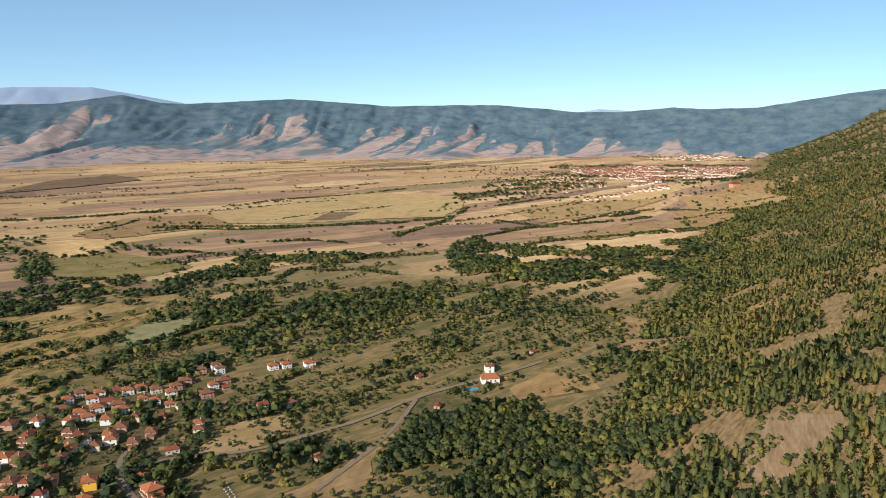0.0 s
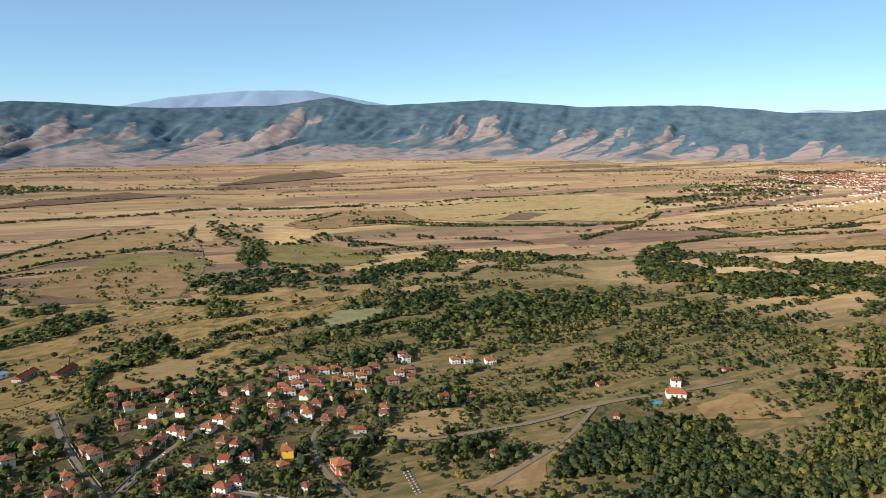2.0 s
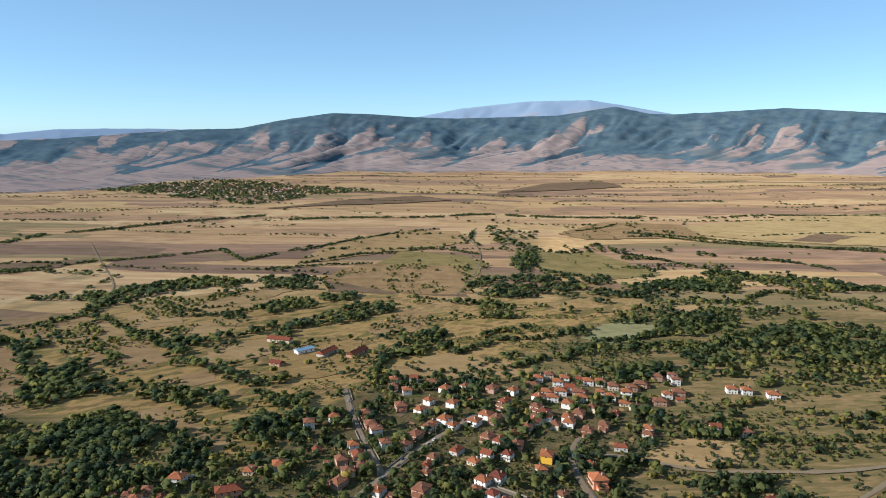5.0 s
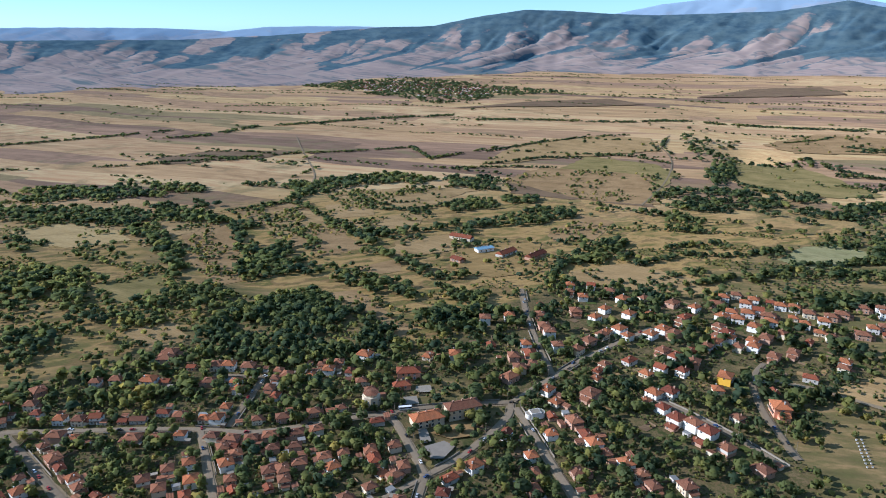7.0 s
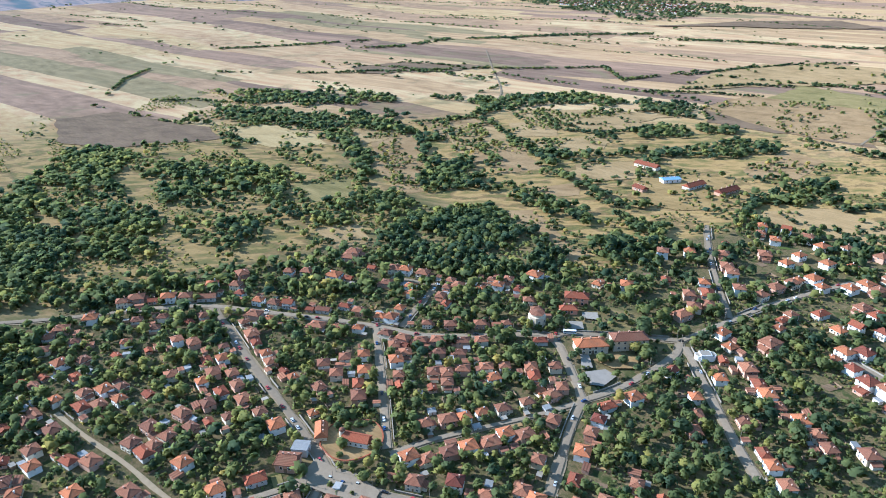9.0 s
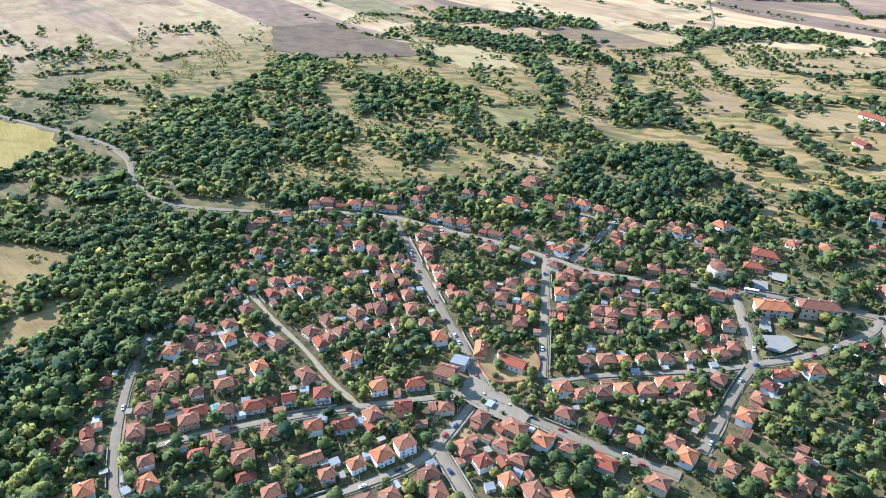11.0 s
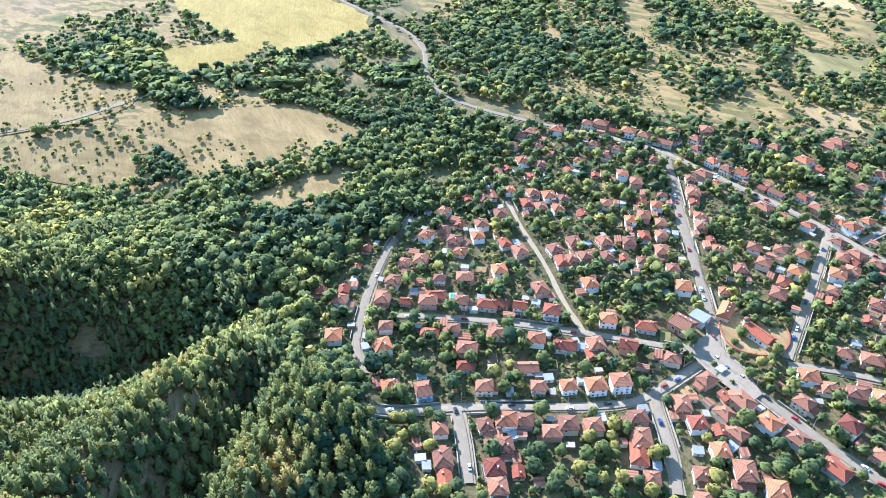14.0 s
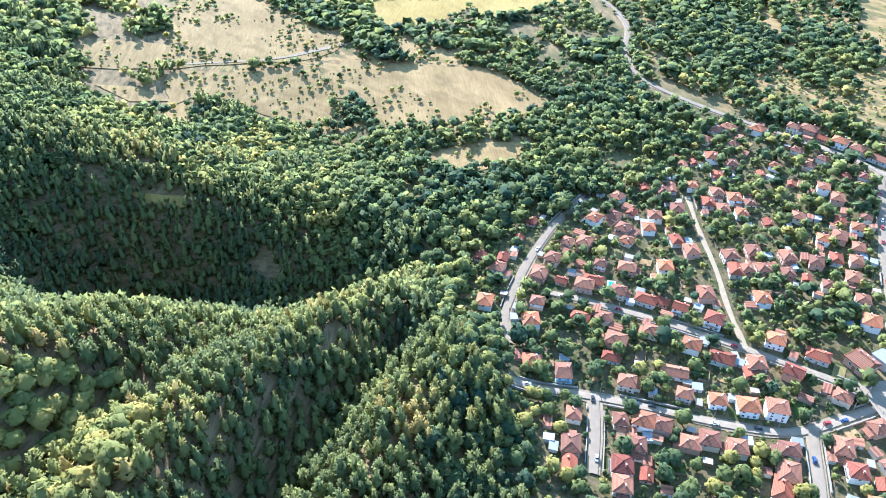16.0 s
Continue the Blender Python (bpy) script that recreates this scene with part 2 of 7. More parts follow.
def gauss_ridge(x, y, ax, ay, bx, by, width):
    """Closeness (0..1) to the line from a to b, falling off over width."""
    dx, dy = bx - ax, by - ay
    k = np.clip(((x - ax) * dx + (y - ay) * dy) / (dx * dx + dy * dy), 0, 1)
    return np.exp(-((x - ax - k * dx) ** 2 + (y - ay - k * dy) ** 2) / (2 * width * width))


def terrain(x, y):
    """Height of the bare ground: a flat valley floor, a wooded mountain foot on the east and south, spurs and a ravine."""
    x, y = np.asarray(x, float), np.asarray(y, float)
    s = 0.9 * x - 0.436 * y + 130
    u = 0.436 * x + 0.9 * y
    sp = np.maximum(s, 0)
    rise = 0.5 * sp * sp / (sp + 150)
    gully = np.sin(u / 31 + 0.7 * np.sin(s / 60)) * 0.55 + np.sin(u / 67 + 1.3 + 0.5 * np.sin(s / 90)) * 0.8
    z = rise * (1 + 0.11 * gully)
    # two wooded spurs above the village, gullies between them, the ravine behind
    z = z + 15 * gauss_ridge(x, y, -148, -98, -50, -78, 15) + 19 * gauss_ridge(x, y, -156, -140, -45, -128, 16)
    z = z - 15 * gauss_ridge(x, y, -146, -121, -60, -104, 8) - 10 * gauss_ridge(x, y, -105, -162, -20, -150, 10)
    z = z + 16 * gauss_ridge(x, y, -72, -178, 30, -215, 20)
    z = z - 39 * gauss_ridge(x, y, -172, -192, -120, -275, 29) - 44 * gauss_ridge(x, y, -120, -275, -60, -420, 33)
    z = z - 14 * gauss_ridge(x, y, -240, -300, -150, -520, 60) + 5 * gauss_ridge(x, y, -175, -310, -224, -186, 19)
    # low waves of the valley floor, and the cut bank out in the fields
    r = np.hypot(x, y)
    k = np.clip((r - 500) / 500, 0, 1)
    z = z + k * (2.2 * np.sin(x / 170 + 0.5) * np.sin(y / 140) + 1.4 * np.sin(x / 71 + y / 90) + 3.0 * np.sin((0.6 * x + y) / 310))
    z = z - 26 * gauss_ridge(x, y, -640, 1120, -575, 1085, 26)
    # knoll with the red-roofed inn
    z = z + 45 * np.exp(-((x - 800) ** 2 / 330 ** 2 + (y - 1780) ** 2 / 300 ** 2))
    return z


def pace_at(x, y):
    """Metres to a pace: the plan of the far plain is drawn in longer paces than it has, and its floor rises to the mountain foot."""
    return PACE - 0.4 * np.clip((np.hypot(x, y) - 900) / 3650, 0, 1)


def metres(v):
    """Plan points (n x 3, paces) as points of the world."""
    v = np.asarray(v, float)
    f = pace_at(v[:, 0], v[:, 1])[:, None]
    return np.concatenate([v[:, :2] * f, PACE * EYE_Z + (v[:, 2:] - EYE_Z) * f], 1)


# ---- plan of the place: streets, fields, woods, hedges (paces) ----
STREETS = []
FIELDS = []
WOODS = []
HEDGES = []
STREETS.append(('asphalt', 4.3, [(-404, 13), (-366, 20), (-322, 27), (-280, 36), (-248, 42), (-230, 44), (-216, 56), (-200, 75), (-184, 97), (-180, 104), (-176, 109)]))
STREETS.append(('asphalt', 3.9, [(-415, -34), (-412, -12), (-404, 13), (-379, 47), (-360, 75), (-342, 98), (-323, 116), (-312, 140), (-303, 167), (-294, 188), (-263, 179), (-234, 169)]))
STREETS.append(('asphalt', 3.6, [(-342, 98), (-297, 87), (-264, 78), (-238, 71)]))
STREETS.append(('asphalt', 2.9, [(-335, 111), (-358, 132), (-376, 150), (-384, 142), (-398, 126)]))
STREETS.append(('dirt', 2.4, [(-322, -66), (-295, -51), (-271, -35), (-249, -24), (-228, -10)]))
STREETS.append(('asphalt', 3.3, [(-230, 44), (-231, 33), (-230, 4), (-227, -34), (-223, -62), (-216, -92)]))
STREETS.append(('asphalt', 3.3, [(-293, -110), (-265, -113), (-234, -110), (-208, -105), (-191, -100), (-178, -90)]))
STREETS.append(('asphalt', 3.3, [(-158, -79), (-169, -61), (-174, -49), (-180, -31), (-186, -10), (-194, 11), (-202, 20), (-218, 32), (-229, 40)]))
STREETS.append(('asphalt', 3.6, [(-172, -50), (-160, -44), (-142, -37)]))
STREETS.append(('asphalt', 3.9, [(-202, 20), (-189, 24), (-177, 28), (-159, 31)]))
STREETS.append(('asphalt', 3.9, [(-235, 169), (-219, 152), (-201, 136), (-186, 122)]))
STREETS.append(('asphalt', 3.9, [(-235, 169), (-236, 192), (-244, 218), (-250, 238), (-261, 249)]))
STREETS.append(('asphalt', 4.3, [(-255, 247), (-239, 240), (-213, 228), (-184, 215), (-160, 206)]))
STREETS.append(('asphalt', 3.9, [(-261, 249), (-267, 288), (-273, 320), (-275, 354), (-276, 399)]))
STREETS.append(('asphalt', 3.6, [(-270, 292), (-311, 319), (-348, 345), (-390, 380)]))
STREETS.append(('asphalt', 3.9, [(-261, 249), (-278, 222), (-294, 191), (-291, 188)]))
STREETS.append(('asphalt', 3.3, [(-198, 410), (-196, 396), (-186, 374), (-165, 351), (-149, 338), (-138, 328), (-132, 324)]))
STREETS.append(('asphalt', 2.9, [(-217, 318), (-193, 319), (-163, 318), (-133, 313)]))
STREETS.append(('dirt', 3.8, [(-186, 391), (-158, 404), (-118, 411), (-87, 435), (-56, 457), (-19, 499), (25, 530), (54, 549), (85, 575)]))
STREETS.append(('dirt', 3.3, [(-20, 493), (-32, 443), (-50, 404), (-71, 364)]))
STREETS.append(('asphalt', 3.9, [(-745, -459), (-692, -382), (-630, -303), (-592, -251), (-559, -205), (-522, -179), (-482, -168), (-444, -144), (-425, -96), (-415, -34)]))
STREETS.append(('asphalt', 2.9, [(-234, 71), (-236, 90), (-235, 114), (-233, 146), (-234, 165)]))
STREETS.append(('dirt', 2.4, [(-385, -345), (-361, -358), (-339, -371), (-312, -401), (-279, -420)]))
STREETS.append(('dirt', 1.9, [(-332, -378), (-349, -366), (-367, -358), (-386, -344)]))
STREETS.append(('dirt', 2.7, [(143, 597), (181, 627), (228, 612)]))
STREETS.append(('dirt', 2.2, [(-797, 1149), (-750, 1047), (-648, 952), (-551, 798), (-497, 674)]))
STREETS.append(('dirt', 2.2, [(-1254, 604), (-1096, 539), (-925, 474), (-856, 430)]))
FIELDS.append(('tan', [(-743, 216), (-762, 271), (-678, 253), (-559, 212), (-553, 193), (-638, 192)]))
FIELDS.append(('tan', [(-784, 284), (-790, 367), (-739, 374), (-623, 352), (-570, 336), (-566, 290), (-644, 307), (-725, 292)]))
FIELDS.append(('straw', [(-849, 71), (-828, 155), (-780, 172), (-750, 117), (-786, 78)]))
FIELDS.append(('straw', [(-737, 388), (-720, 446), (-662, 410), (-676, 366)]))
FIELDS.append(('straw', [(-503, 100), (-495, 133), (-458, 133), (-460, 104)]))
FIELDS.append(('tan', [(-478, 239), (-470, 274), (-413, 266), (-373, 264), (-371, 245), (-441, 256)]))
FIELDS.append(('tan', [(-520, 302), (-517, 347), (-489, 327), (-496, 295)]))
FIELDS.append(('green', [(-620, 104), (-607, 158), (-563, 148), (-559, 109)]))
FIELDS.append(('straw', [(-637, 380), (-649, 456), (-601, 428), (-598, 365)]))
FIELDS.append(('dry', [(678, 1669), (758, 1684), (814, 1576), (792, 1476), (721, 1335), (606, 1211), (539, 1200), (487, 1252), (426, 1303), (506, 1489), (600, 1592)]))
FIELDS.append(('gold', [(-490, 1466), (-274, 1933), (-134, 1899), (41, 1807), (50, 1643), (-1, 1480), (-196, 1404), (-341, 1369), (-430, 1360)]))
FIELDS.append(('plough', [(-271, 1405), (-247, 1516), (-180, 1525), (-208, 1414)]))
FIELDS.append(('tan', [(-652, 1219), (-656, 1414), (-502, 1481), (-398, 1329), (-574, 1185)]))
FIELDS.append(('green', [(-595, 1021), (-590, 1125), (-437, 1028), (-344, 957), (-382, 899), (-465, 852), (-531, 902)]))
FIELDS.append(('green', [(-704, 740), (-760, 877), (-640, 895), (-569, 853), (-518, 735), (-645, 687)]))
FIELDS.append(('plough', [(-700, 643), (-721, 724), (-521, 727), (-486, 678), (-606, 624), (-647, 611)]))
FIELDS.append(('pale', [(-297, 614), (-303, 668), (-278, 703), (-254, 700), (-247, 641), (-269, 608)]))
FIELDS.append(('tan', [(-484, 504), (-516, 591), (-473, 596), (-444, 532), (-465, 499)]))
FIELDS.append(('straw', [(-392, 435), (-382, 487), (-310, 514), (-292, 484), (-323, 454), (-369, 432)]))
FIELDS.append(('straw', [(-156, 410), (-146, 450), (-104, 472), (-103, 437), (-125, 408)]))
FIELDS.append(('plough', [(-1246, 1908), (-1271, 2246), (-1172, 2521), (-1006, 2358), (-1087, 2072)]))
FIELDS.append(('plough', [(-1451, 1144), (-1405, 1328), (-1332, 1621), (-1176, 1574), (-1285, 1344)]))
FIELDS.append(('gold', [(-852, 74), (-846, 118), (-770, 175), (-731, 178), (-744, 107), (-784, 78)]))
FIELDS.append(('tan', [(-714, 218), (-707, 261), (-547, 209), (-560, 179)]))
FIELDS.append(('tan', [(-792, 329), (-774, 367), (-692, 349), (-609, 321), (-604, 287), (-692, 294)]))
FIELDS.append(('straw', [(-801, 420), (-756, 509), (-687, 595), (-673, 518), (-709, 402)]))
FIELDS.append(('straw', [(-658, 366), (-638, 470), (-590, 415), (-596, 352)]))
FIELDS.append(('tan', [(-717, 647), (-743, 766), (-590, 824), (-485, 690), (-561, 646)]))
FIELDS.append(('straw', [(-568, 368), (-546, 446), (-514, 408), (-536, 355)]))
FIELDS.append(('straw', [(-396, 442), (-377, 501), (-337, 502), (-314, 473), (-361, 447)]))
FIELDS.append(('plough', [(-1207, 322), (-1211, 406), (-1108, 534), (-1080, 459), (-1125, 319)]))
FIELDS.append(('ripe', [(-635, -492), (-686, -409), (-595, -257), (-549, -243), (-498, -332), (-565, -446)]))
FIELDS.append(('ripe', [(-682, -393), (-638, -322), (-573, -244), (-490, -277), (-491, -302)]))
FIELDS.append(('brown', [(-316, -328), (-363, -332), (-376, -296), (-401, -240), (-379, -164), (-344, -185), (-315, -224), (-301, -249), (-323, -284)]))
FIELDS.append(('brown', [(-286, -208), (-308, -191), (-327, -160), (-301, -160), (-274, -181)]))
FIELDS.append(('ripe', [(-464, -399), (-522, -309), (-472, -311), (-421, -335)]))
FIELDS.append(('brown', [(-238, -375), (-254, -374), (-234, -345), (-217, -344)]))
FIELDS.append(('brown', [(-408, -325), (-424, -321), (-398, -282), (-382, -300)]))
FIELDS.append(('straw', [(148, 1585), (308, 1696), (519, 1629), (360, 1505), (199, 1400)]))
FIELDS.append(('tan', [(169, 1180), (343, 1342), (536, 1425), (450, 1334), (287, 1194)]))
FIELDS.append(('straw', [(544, 1626), (689, 1603), (693, 1399), (629, 1428), (528, 1502)]))
FIELDS.append(('straw', [(-273, 778), (-252, 818), (-242, 804), (-246, 754)]))
FIELDS.append(('tan', [(169, 639), (231, 608), (195, 588), (170, 584)]))
FIELDS.append(('tan', [(-89, 358), (-51, 407), (-25, 466), (-31, 426), (-42, 396), (-45, 358)]))
FIELDS.append(('straw', [(-130, 426), (-124, 461), (-105, 466), (-102, 435)]))
FIELDS.append(('tan', [(226, 930), (309, 1005), (284, 949), (235, 904)]))
FIELDS.append(('straw', [(-771, 159), (-828, 216), (-744, 256), (-702, 170)]))
FIELDS.append(('tan', [(-635, 192), (-606, 229), (-553, 205), (-584, 184)]))
FIELDS.append(('straw', [(-766, 313), (-720, 371), (-640, 341), (-645, 283)]))
FIELDS.append(('straw', [(-765, 441), (-752, 517), (-653, 530), (-656, 449)]))
FIELDS.append(('straw', [(-548, 342), (-559, 409), (-502, 427), (-516, 352)]))
FIELDS.append(('tan', [(292, 671), (333, 665), (318, 640), (291, 642)]))
FIELDS.append(('tan', [(166, 628), (203, 629), (232, 598), (203, 582), (178, 578), (161, 591)]))
FIELDS.append(('tan', [(192, 720), (212, 696), (191, 643), (170, 636)]))
FIELDS.append(('dry', [(291, 667), (328, 678), (329, 660), (299, 638)]))
FIELDS.append(('dry', [(172, 469), (193, 524), (210, 535), (204, 506), (175, 458)]))
FIELDS.append(('dry', [(50, 513), (81, 549), (117, 542), (119, 511), (83, 498), (57, 491)]))
FIELDS.append(('bare', [(160, 353), (185, 386), (203, 387), (212, 357), (207, 337), (186, 328), (170, 310), (155, 303), (148, 312)]))
FIELDS.append(('plough', [(-991, -118), (-997, -44), (-853, 57), (-801, 63), (-803, 0), (-821, -74), (-868, -109)]))
FIELDS.append(('brown', [(-237, -465), (-274, -471), (-301, -446), (-317, -399), (-276, -415), (-231, -440)]))
FIELDS.append(('brown', [(-222, -417), (-241, -405), (-246, -379), (-225, -390)]))
FIELDS.append(('ripe', [(-161, -309), (-177, -287), (-176, -279), (-164, -299)]))
FIELDS.append(('brown', [(-407, -569), (-435, -516), (-405, -446), (-388, -352), (-371, -343), (-349, -350), (-328, -376), (-294, -410), (-278, -421)]))
FIELDS.append(('brown', [(-273, -415), (-308, -382), (-345, -342), (-294, -282), (-279, -300), (-274, -351), (-261, -376), (-235, -373)]))
FIELDS.append(('grazed', [(-505, 398), (-500, 451), (-473, 479), (-424, 456), (-408, 418), (-424, 383), (-457, 363)]))
WOODS.append([(-1076, 89), (-1060, 140), (-1014, 180), (-1000, 197), (-1012, 236), (-947, 284), (-919, 335), (-915, 399), (-875, 389), (-885, 337), (-904, 284), (-902, 255), (-914, 211), (-911, 171), (-961, 112), (-1035, 85)])
WOODS.append([(-975, 78), (-931, 108), (-905, 151), (-880, 170), (-861, 209), (-863, 243), (-839, 283), (-816, 288), (-818, 248), (-779, 268), (-747, 269), (-742, 248), (-769, 232), (-787, 207), (-795, 174), (-833, 142), (-860, 97), (-893, 69)])
WOODS.append([(-784, 174), (-767, 201), (-719, 198), (-674, 195), (-635, 188), (-610, 170), (-583, 156), (-601, 155), (-648, 171), (-706, 183), (-764, 169)])
WOODS.append([(-733, 276), (-705, 284), (-677, 266), (-621, 259), (-628, 280), (-595, 277), (-561, 255), (-559, 270), (-543, 279), (-524, 263), (-542, 230), (-547, 211), (-582, 215), (-617, 235), (-656, 245), (-697, 260)])
WOODS.append([(-898, 412), (-880, 450), (-874, 483), (-841, 558), (-805, 592), (-777, 612), (-745, 586), (-769, 537), (-805, 479), (-801, 425), (-785, 389), (-786, 362)])
WOODS.append([(-631, 353), (-606, 386), (-576, 409), (-580, 457), (-563, 444), (-574, 393), (-579, 355), (-578, 341), (-610, 348)])
WOODS.append([(-578, 341), (-542, 344), (-489, 347), (-462, 358), (-438, 364), (-426, 335), (-465, 329), (-510, 330), (-552, 332)])
WOODS.append([(-536, 287), (-512, 290), (-480, 310), (-442, 313), (-428, 292), (-444, 281), (-491, 272), (-512, 268)])
WOODS.append([(-583, 156), (-567, 165), (-559, 186), (-528, 184), (-501, 169), (-517, 149), (-542, 146)])
WOODS.append([(-487, 160), (-493, 180), (-500, 220), (-494, 247), (-445, 241), (-440, 258), (-421, 246), (-424, 224), (-414, 205), (-397, 214), (-403, 235), (-381, 250), (-361, 236), (-375, 185), (-393, 154), (-427, 145), (-431, 131), (-459, 145)])
WOODS.append([(-397, 276), (-388, 306), (-369, 312), (-343, 296), (-349, 275), (-370, 262)])
WOODS.append([(-696, 72), (-671, 91), (-668, 108), (-638, 111), (-630, 96), (-663, 67)])
WOODS.append([(-663, 42), (-653, 57), (-631, 54), (-642, 40)])
WOODS.append([(-636, 67), (-621, 98), (-596, 98), (-565, 87), (-537, 97), (-518, 96), (-535, 73), (-578, 70)])
WOODS.append([(-515, 99), (-525, 118), (-511, 130), (-495, 121)])
WOODS.append([(-543, 39), (-539, 59), (-508, 61), (-490, 48), (-502, 33), (-524, 33)])
WOODS.append([(-558, 135), (-549, 146), (-527, 135), (-540, 128)])
WOODS.append([(-644, 498), (-664, 540), (-633, 560), (-598, 538), (-603, 499), (-617, 482)])
WOODS.append([(-555, 437), (-562, 481), (-573, 533), (-568, 583), (-545, 605), (-512, 579), (-516, 539), (-535, 499), (-541, 448)])
WOODS.append([(-639, 584), (-610, 615), (-583, 597), (-604, 561)])
WOODS.append([(-763, 596), (-733, 648), (-685, 625), (-667, 599), (-712, 561)])
WOODS.append([(-408, 451), (-429, 488), (-433, 524), (-435, 552), (-415, 546), (-390, 510), (-395, 465)])
WOODS.append([(-468, 593), (-481, 619), (-482, 670), (-474, 713), (-487, 778), (-492, 811), (-451, 846), (-422, 849), (-393, 806), (-360, 821), (-318, 893), (-288, 817), (-310, 753), (-340, 718), (-350, 669), (-369, 659), (-382, 600), (-406, 615), (-432, 632), (-449, 597)])
WOODS.append([(-522, 730), (-510, 788), (-492, 787), (-492, 738), (-507, 715)])
WOODS.append([(-789, 1164), (-789, 1200), (-713, 1176), (-667, 1155), (-581, 995), (-574, 940), (-616, 974), (-700, 1052)])
WOODS.append([(-575, 927), (-579, 1008), (-525, 933), (-497, 832), (-526, 850)])
WOODS.append([(-417, 852), (-396, 895), (-373, 860), (-397, 827)])
WOODS.append([(-653, 1136), (-555, 1134), (-488, 1143), (-458, 1112), (-500, 1060), (-553, 1011)])
WOODS.append([(-234, 538), (-227, 569), (-208, 547), (-216, 518)])
WOODS.append([(-216, 564), (-200, 594), (-190, 569), (-203, 544)])
WOODS.append([(-432, 323), (-400, 350), (-376, 341), (-392, 309)])
HEDGES.append((8, [(-789, 356), (-759, 372), (-695, 360), (-645, 354)]))
HEDGES.append((5, [(-1238, 108), (-1207, 187), (-1175, 253), (-1135, 327)]))
HEDGES.append((5, [(-1164, 301), (-1115, 392), (-1099, 462), (-1093, 525)]))
HEDGES.append((6, [(-1093, 525), (-1059, 610), (-1018, 712)]))
HEDGES.append((6, [(-1018, 712), (-911, 671), (-905, 712)]))
HEDGES.append((6, [(-903, 665), (-911, 816)]))
HEDGES.append((6, [(-921, 436), (-961, 493)]))
HEDGES.append((7, [(-812, 728), (-799, 815), (-767, 846), (-733, 915), (-692, 921), (-627, 918)]))
HEDGES.append((5, [(-817, 643), (-777, 721), (-733, 766)]))
HEDGES.append((8, [(-559, 621), (-534, 642), (-496, 647)]))
HEDGES.append((6, [(-681, 427), (-647, 459), (-648, 510)]))
HEDGES.append((6, [(-648, 370), (-643, 410)]))
HEDGES.append((6, [(-727, 508), (-721, 567)]))
HEDGES.append((6, [(-657, 307), (-606, 307)]))
HEDGES.append((6, [(-418, 461), (-395, 419)]))
HEDGES.append((6, [(-387, 502), (-386, 552), (-372, 584), (-349, 625)]))
HEDGES.append((6, [(-367, 501), (-359, 557), (-326, 587), (-306, 651)]))
HEDGES.append((6, [(-281, 539), (-277, 614), (-252, 645), (-234, 680)]))
HEDGES.append((9, [(-324, 507), (-323, 530)]))
HEDGES.append((7, [(-312, 489), (-304, 509), (-297, 540)]))
HEDGES.append((8, [(-450, 1060), (-389, 1073)]))
HEDGES.append((8, [(-478, 866), (-420, 873)]))
HEDGES.append((6, [(-634, 1265), (-611, 1343), (-611, 1388)]))
HEDGES.append((7, [(-524, 1260), (-472, 1280)]))
HEDGES.append((7, [(-412, 976), (-359, 997)]))
HEDGES.append((10, [(-277, 691), (-261, 749)]))
HEDGES.append((24, [(-1416, 414), (-1399, 498), (-1446, 601), (-1391, 720), (-1387, 832), (-1374, 979), (-1334, 1050)]))
HEDGES.append((22, [(-1255, 987), (-1166, 1077), (-1085, 1172), (-986, 1243), (-927, 1362), (-833, 1432), (-732, 1475), (-638, 1518), (-583, 1562)]))
HEDGES.append((16, [(-1519, 140), (-1508, 232), (-1500, 331), (-1503, 441)]))
HEDGES.append((5, [(-893, 775), (-900, 887), (-888, 1023), (-851, 1093)]))
HEDGES.append((5, [(-782, 1119), (-725, 1023), (-674, 984)]))
FIELDS.append(('straw', [(-821, 702), (-890, 824), (-914, 959), (-879, 1044), (-794, 1085), (-706, 999), (-732, 929), (-780, 847), (-800, 741)]))
WOODS.append([(-371, 839), (-315, 905), (-258, 997), (-232, 898), (-295, 847), (-321, 793)])
WOODS.append([(-264, 738), (-209, 809), (-186, 721), (-222, 671), (-252, 685)])
WOODS.append([(-210, 635), (-173, 670), (-159, 617), (-184, 589)])
WOODS.append([(106, 2001), (216, 2324), (440, 2548), (552, 2502), (496, 2092), (321, 1851), (208, 1776), (127, 1638)])
WOODS.append([(24, 1860), (191, 2052), (384, 2222), (349, 2018), (177, 1897), (36, 1739)])
WOODS.append([(-56, 1506), (41, 1758), (182, 2091), (378, 2366), (326, 2026), (163, 1844), (40, 1635)])
WOODS.append([(-241, -547), (-293, -559), (-276, -506), (-249, -460), (-220, -436), (-194, -435), (-172, -429)])
WOODS.append([(-517, -169), (-591, -169), (-667, -143), (-750, -110), (-799, -77), (-753, -33), (-639, -53), (-563, -66), (-500, -85), (-448, -93), (-438, -115), (-463, -145)])
WOODS.append([(-419, -479), (-458, -463), (-487, -457), (-490, -417), (-463, -380), (-428, -350), (-403, -342), (-396, -383), (-410, -433)])
WOODS.append([(-382, -347), (-408, -341), (-413, -314), (-372, -278), (-363, -290), (-378, -319)])
WOODS.append([(-235, -373), (-280, -378), (-286, -349), (-279, -292), (-294, -252), (-323, -215), (-352, -198), (-392, -159), (-363, -147), (-324, -162), (-299, -186), (-260, -192), (-235, -236), (-184, -312)])
WOODS.append([(-331, -348), (-339, -336), (-296, -283), (-282, -294), (-288, -311)])
WOODS.append([(-339, -305), (-328, -284), (-302, -256), (-298, -272)])
